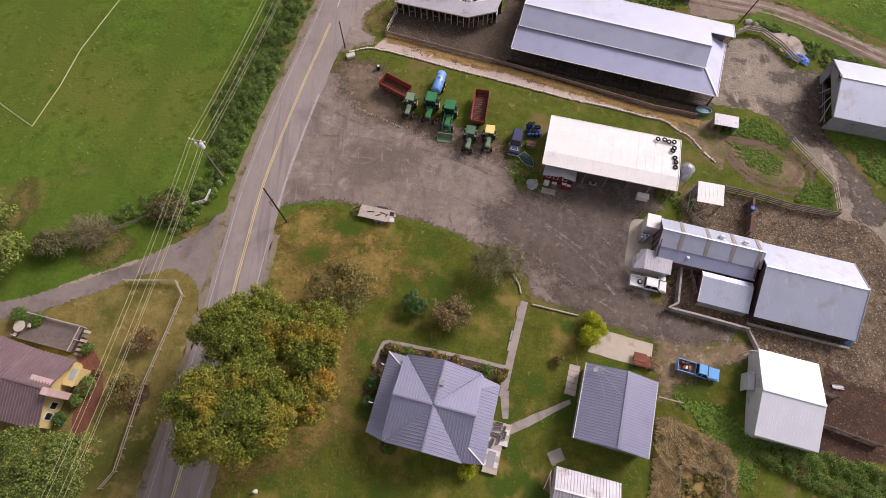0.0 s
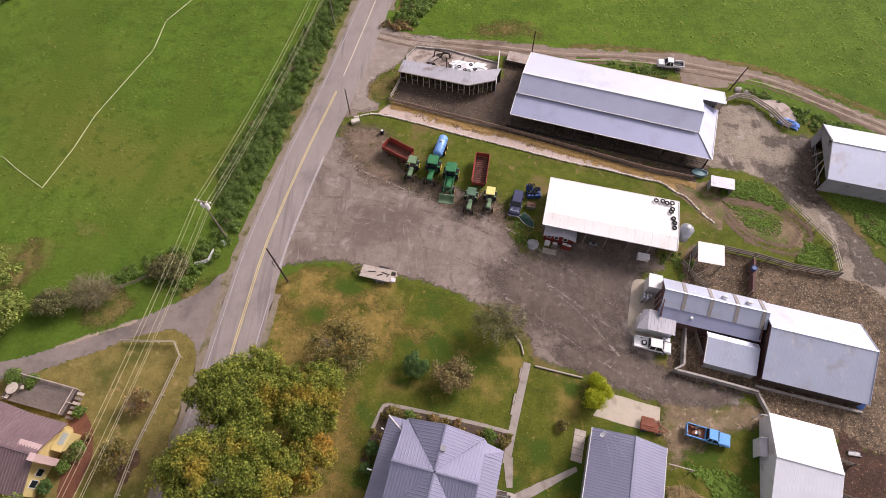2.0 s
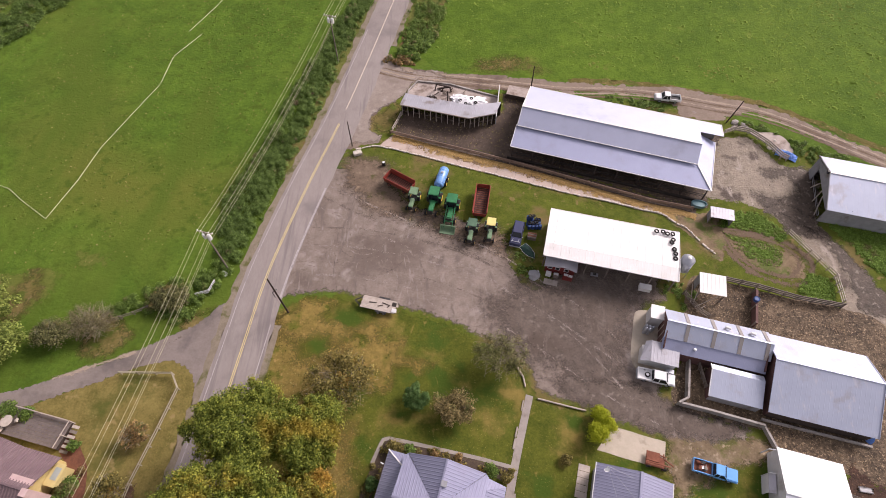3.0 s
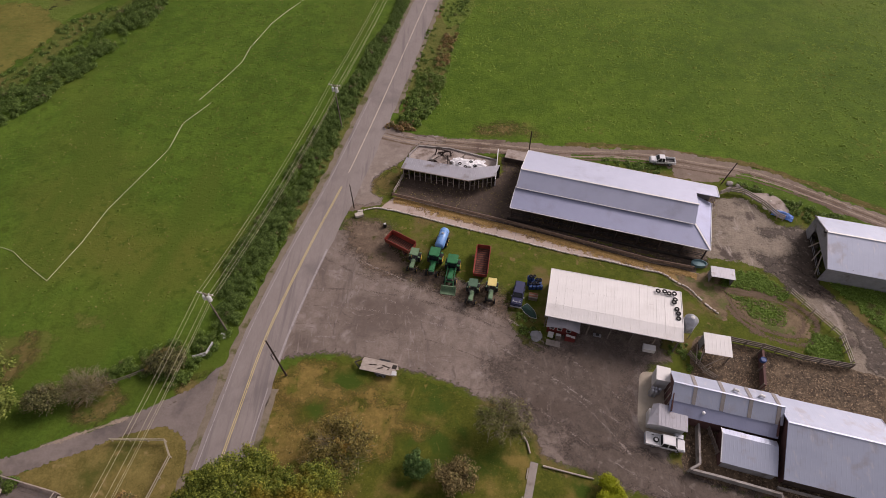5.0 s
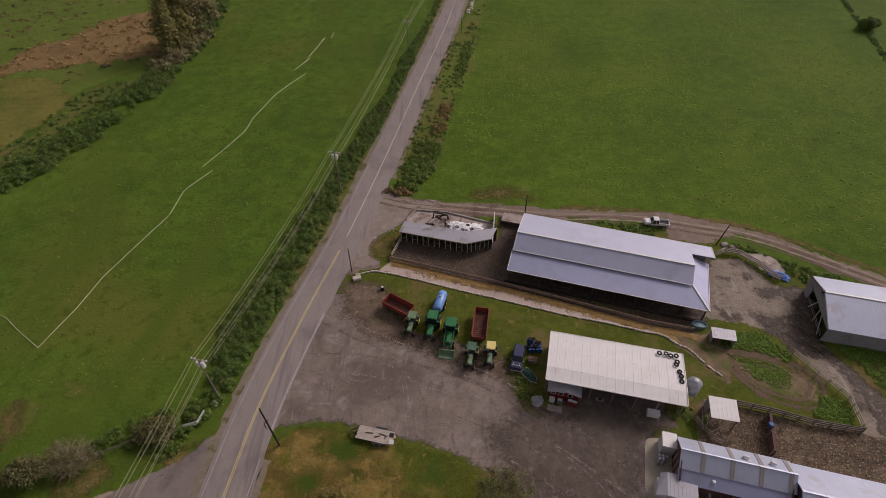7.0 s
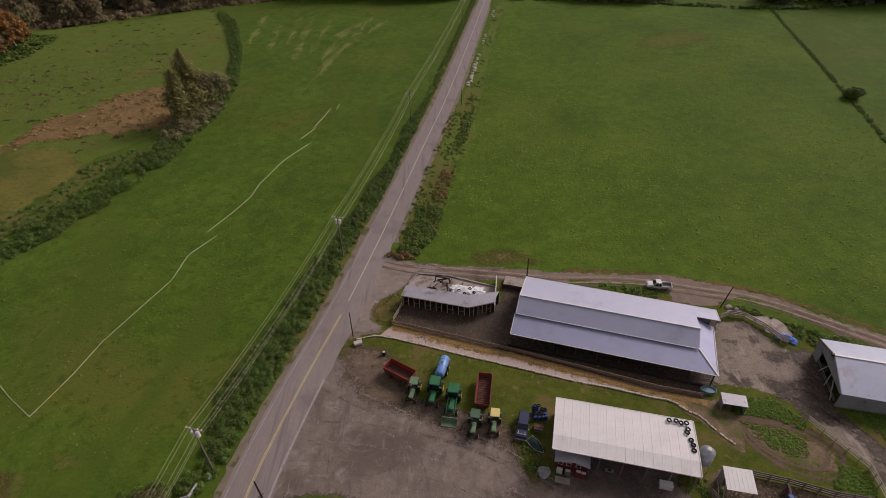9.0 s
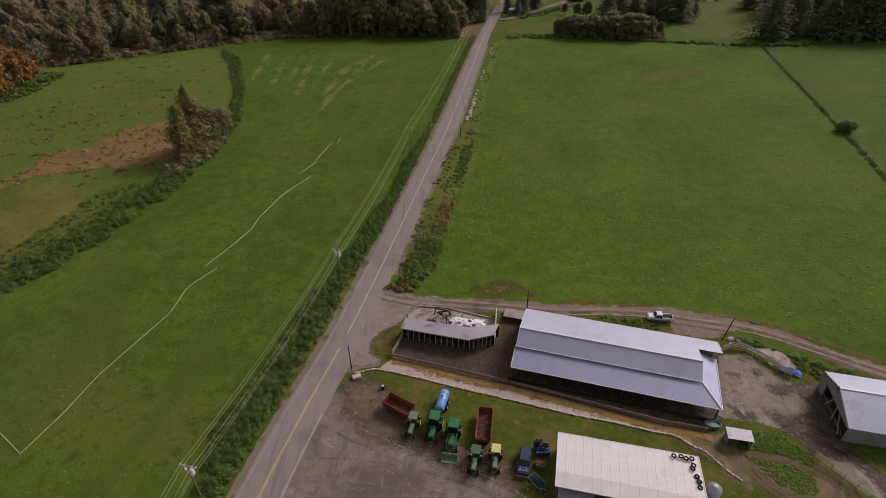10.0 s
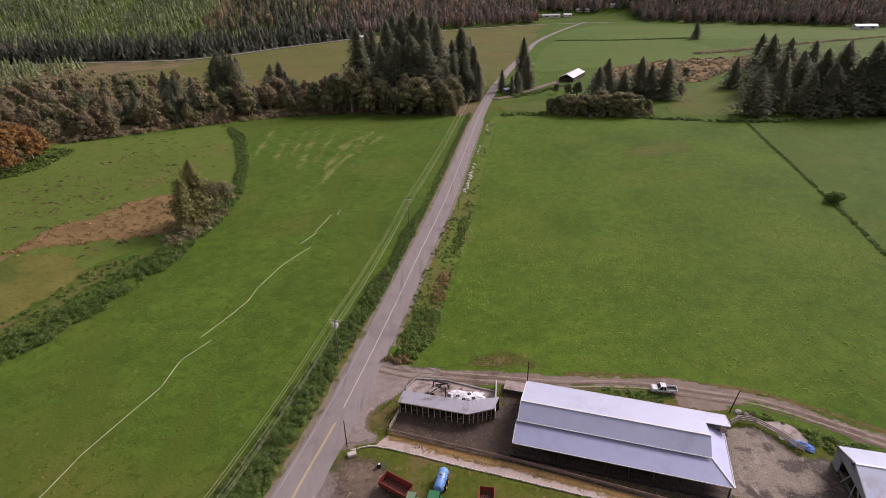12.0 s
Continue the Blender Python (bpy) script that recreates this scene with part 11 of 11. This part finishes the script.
lathe(bm, [(0.42, 0), (0.46, 0.1), (0.46, 0.5), (0.4, 0.55), (0.3, 0.5)], 16)
part("body", bm, drum_blue, b)


def low_wall(name, pts, high, thick, material, label):
    t = thing(name, pose(0, 0, 0), label, "wall")
    for a, b in zip(pts, pts[1:]):
        wall(t, material, a, b, 0, high, thick, name="segment")
    return t


low_wall("concrete_wall", CONC_WALL, 1.1, 0.3, concrete, "stained low concrete wall below the parlour")
low_wall("concrete_wall", CONC_WALL2, 1.3, 0.28, concrete, "stained concrete wall beside the milk house")
low_wall("yard_wall", [(43.8, 19.0), (44.6, 15.9)], 0.8, 0.3, concrete, "short low concrete wall by the white shed")
fence("inner_pen", [(37.0, 28.6), (37.2, 24.4), (39.4, 23.6)], 1.3, (0.5, 0.9, 1.25), "dark pen fence beside the parlour wing", old_wood, 1.6, 0.14, 0.08, 0.18)
for pts in (LOGS, LOGS2):
    t = thing("log_edging", pose(0, 0, 0), "pale logs lying as lawn edging", "log")
    for a, b in zip(pts, pts[1:]):
        bm = bmesh.new()
        tube(bm, (*a, 0.14), (*b, 0.14), 0.14, 0.12, 8)
        part("log", bm, pale_wood, t)


def stones(name, pts, size, label, seed, gap=1.0, keep=0.95, material=None):
    """A row of kerb stones as pieces of one kerb."""
    r = random.Random(seed)
    t = tagged(new(name), label, "kerb", kind="structure")
    bm = bmesh.new()
    rounded(bm, -0.5, 0.5, -0.5, 0.5, 0, 1, 0.12, 1)
    me = bpy.data.meshes.new("kerb_stone")
    bm.to_mesh(me)
    bm.free()
    me.materials.append(material or stone)
    line = spline(pts, gap)
    for p, q in zip(line, line[1:]):
        if r.random() > keep:
            continue
        a, c = math.degrees(math.atan2(q.y - p.y, q.x - p.x)), p.lerp(q, 0.5)
        shared("kerb_stone", me, t, pose(c.x + r.uniform(-0.06, 0.06), c.y + r.uniform(-0.06, 0.06), 0, 0, 0, a + r.uniform(-5, 5))
               @ Matrix.Diagonal(((q - p).length * r.uniform(0.75, 0.96), size * r.uniform(0.7, 1.2), size * r.uniform(0.6, 1.0), 1)))


stones("stone_kerb", CURB, 0.3, "row of pale stones edging the feed lane", 1, 0.55)
stones("path_edging", [(11.3, 22.8), (10.2, 19.0), (9.0, 14.9)], 0.25, "small stones and plants along the path", 3, 1.4, 0.6, stone_dull)

# ---- poles and wires ----
def pole(m, high, label, arm=None, can=False, r=0.14, lean=0.0, lamp=False, steps=False):
    t = thing("utility_pole", m @ pose(0, 0, 0, 0, lean, 0), label, "pole")
    bm = bmesh.new()
    tube(bm, (0, 0, -0.1), (0, 0, high), r, r * 0.7, 12)
    part("shaft", bm, old_wood if arm else dark_wood, t)
    if arm:
        beams("crossarm", t, pale_wood, [((-arm / 2, 0.16, high - 0.5), (arm / 2, 0.16, high - 0.5))], 0.12, 0.14)
        beams("brace", t, steel, [((-arm * 0.3, 0.16, high - 0.55), (0, 0.14, high - 1.2)), ((arm * 0.3, 0.16, high - 0.55), (0, 0.14, high - 1.2))], 0.04)
        for x in (-arm / 2 + 0.1, -0.65, 0.6, arm / 2 - 0.1):
            bm = bmesh.new()
            lathe(bm, [(0.05, 0), (0.09, 0.06), (0.05, 0.1), (0.09, 0.16), (0.04, 0.22)], 10, pose(x, 0.16, high - 0.42))
            part("insulator", bm, truck_white, t)
    if can:
        bm = bmesh.new()
        lathe(bm, [(0.3, -1.0), (0.32, -0.95), (0.32, -0.05), (0.26, 0.05), (0.1, 0.1)], 14, pose(0.42, 0.0, high - 0.9))
        part("transformer", bm, truck_white, t, "pale grey transformer can")
        bm = bmesh.new()
        lathe(bm, [(0.26, -0.85), (0.28, -0.8), (0.28, -0.05), (0.22, 0.05), (0.1, 0.1)], 14, pose(-0.4, 0.05, high - 1.0))
        part("transformer", bm, truck_white, t, "pale grey transformer can")
    if steps:
        beams("bracket", t, dark_metal, [((-0.5, 0, high * 0.62), (0.45, 0, high * 0.72)), ((-0.5, 0, high * 0.62), (-0.5, 0, high * 0.48))], 0.09)
    return t


LINE = [(-44.8, -12.0), (-35.1, 44.2), (-22.7, 96.2), (-10.0, 169.8), (12.5, 294.6), (36, 440)]
HIGH = [10.8, 10.9, 11.2, 10.5, 11.0, 11.0]
for i, ((x, y), h) in enumerate(zip(LINE, HIGH)):
    pole(pose(x, y, 0, 0, 0, -14), h, "wooden power pole with crossarm and pale insulators", 2.6, i in (1, 2))
pole(pose(-24.1, 36.4, 0), 10.6, "tall dark wooden pole at the yard corner", lean=-2.0, steps=True, r=0.15)
pole(pose(-17.4, 71.4, 0), 6.3, "dark wooden pole beside the lane mouth", r=0.11)
pole(pose(0.8, 80.3, 0), 5.6, "dark wooden pole rising through the shed roof", r=0.16)
pole(pose(18.2, 88.3, 0), 5.0, "dark wooden pole behind the barn", r=0.13)
pole(pose(55.7, 77.7, 0, 0, 0, 0), 5.6, "leaning dark pole beside the rubble", r=0.13, lean=9)
for x, y in ((-449, 698), (-346, 716), (-306, 862)):
    pole(pose(x, y, 0, 0, 0, 70), 19, "tall pole beside the far road", 3.0, r=0.3)
pole(pose(7.7, 184.5, 0), 5.5, "thin grey pole on the far verge", r=0.1)


def wire(p, q, sag, label="pale overhead wire between poles", r=0.024):
    p, q = Vector(p), Vector(q)
    t = thing("overhead_wire", pose(*p), label, "wire", "overhead wires")
    bm = bmesh.new()
    pts = [p.lerp(q, i / 14) - Vector((0, 0, 4 * sag * (i / 14) * (1 - i / 14))) - p for i in range(15)]
    rings = []
    for a in pts:
        rings.append([bm.verts.new(a + Vector((r * math.cos(k), 0, r * math.sin(k)))) for k in (0.8, 2.4, 3.9, 5.5)])
    for a, b in zip(rings, rings[1:]):
        for k in range(4):
            bm.faces.new((a[k], a[(k + 1) % 4], b[(k + 1) % 4], b[k]))
    part("cable", bm, wire_mat, t)


wire_mat = surface("pale_cable", (0.52, 0.49, 0.3), (0.62, 0.58, 0.39), 1.0, 0.2, 0.5, 0, 0, metal=0.0)
for i in range(len(LINE) - 1):
    (x0, y0), (x1, y1) = LINE[i], LINE[i + 1]
    c, s = math.cos(radians(-14)), math.sin(radians(-14))
    for off, dz in ((-1.2, 0.0), (-0.65, 0.0), (0.6, 0.0), (1.2, 0.0), (0.35, 1.9)):
        wire((x0 + off * c, y0 + off * s, HIGH[i] - 0.35 - dz), (x1 + off * c, y1 + off * s, HIGH[i + 1] - 0.35 - dz), 1.2 + 0.1 * (off > 1), r=0.017 + 0.001 * i)

# ---- irrigation pipe in the pasture ----
for pts in (PIPE_A, PIPE_B, PIPE_C, PIPE_D, PIPE_E, PIPE_F, PIPE_G, PIPE_H):
    t = thing("irrigation_pipe", pose(*pts[0], 0), "pale aluminium irrigation pipe lying on the grass", "pipe", "irrigation pipes")
    o = Vector((*pts[0], 0))
    r = 0.034 + 0.00018 * pts[0][1]
    line = [p - o for p in spline(pts, 6.0)]
    for a, b in zip(line, line[1:]):
        bm = bmesh.new()
        tube(bm, a + Vector((0, 0, 0.1)), b + Vector((0, 0, 0.1)), r, r, 6)
        part("length", bm, pipe_mat, t)

# ---- far buildings ----
def far_house(name, x, y, rz, L, W, eave, rise, wall_mat, roof_mat, label, category="house"):
    z = terrain(x, y)
    t = thing(name, pose(x, y, z, 0, 0, rz), label, category)
    bits("wall", t, wall_mat, [(-L / 2, L / 2, -W / 2, W / 2, -1.5, eave)])
    roof("roof", t, roof_mat, [(-L / 2 - 0.4, -W / 2 - 0.4, eave), (L / 2 + 0.4, -W / 2 - 0.4, eave), (L / 2 + 0.4, 0, eave + rise), (-L / 2 - 0.4, 0, eave + rise)],
         [(-L / 2 - 0.4, 0, eave + rise), (L / 2 + 0.4, 0, eave + rise), (L / 2 + 0.4, W / 2 + 0.4, eave), (-L / 2 - 0.4, W / 2 + 0.4, eave)], rib=2.0)
    for sx in (-0.25, 0.25):
        window(t, pose(sx * L, -W / 2 - 0.02, eave * 0.35), L * 0.18, eave * 0.4)
    return t


far_house("far_barn", 121, 486, 62, 40, 12, 3.4, 2.8, dark_wood, roof_white, "far long barn with white roof", "barn")
far_house("far_shed", 712, 940, -8, 34, 14, 5, 3, white_wall, roof_white, "far white farm building", "barn")
far_house("far_house", 262, 1293, 0, 40, 12, 4, 3, white_wall, white_wall, "row of far white houses below the wood")
far_house("far_house", 300, 1300, 10, 18, 12, 4, 3, white_wall, white_wall, "far white house below the wood")
far_house("far_house", 345, 1345, 8, 30, 12, 4, 3, white_wall, white_wall, "far white house on the hillside")
far_house("far_house", 420, 1360, 5, 16, 12, 6, 3, white_wall, roof_white, "far white house on the hillside")
far_house("red_farmhouse", 16, 640, 5, 22, 14, 7, 4, red_wall, roof_rust, "far dull red house among firs")
far_house("far_house", -118, 905, 30, 14, 9, 4, 3, white_wall, roof_white, "far white cottage beside the road")
far_house("roadside_shed", 55, 424, 40, 6, 4, 2.4, 1, grey_wall, roof_grey, "small grey shed under the firs", "shed")
boulder("white_tank", pose(76, 446, 0), 2.0, truck_white, "far white tank beside the drive", 61, 0.9, "tank")
rnd = random.Random(33)
for y in np.concatenate([np.linspace(203, 242, 17), np.linspace(258, 272, 5), np.linspace(306, 318, 4)]):
    x = np.interp(y, [197.7, 282, 352], [3.6, 17.7, 29.4]) + 6.4 + 0.01 * (y - 200)
    boulder("verge_stone", pose(x + rnd.uniform(-0.6, 0.6), y + rnd.uniform(-0.8, 0.8), 0), rnd.uniform(0.45, 0.95), stone, "pale stone lying in the weedy verge", int(y * 3), 0.6, "stone", "verge stones")
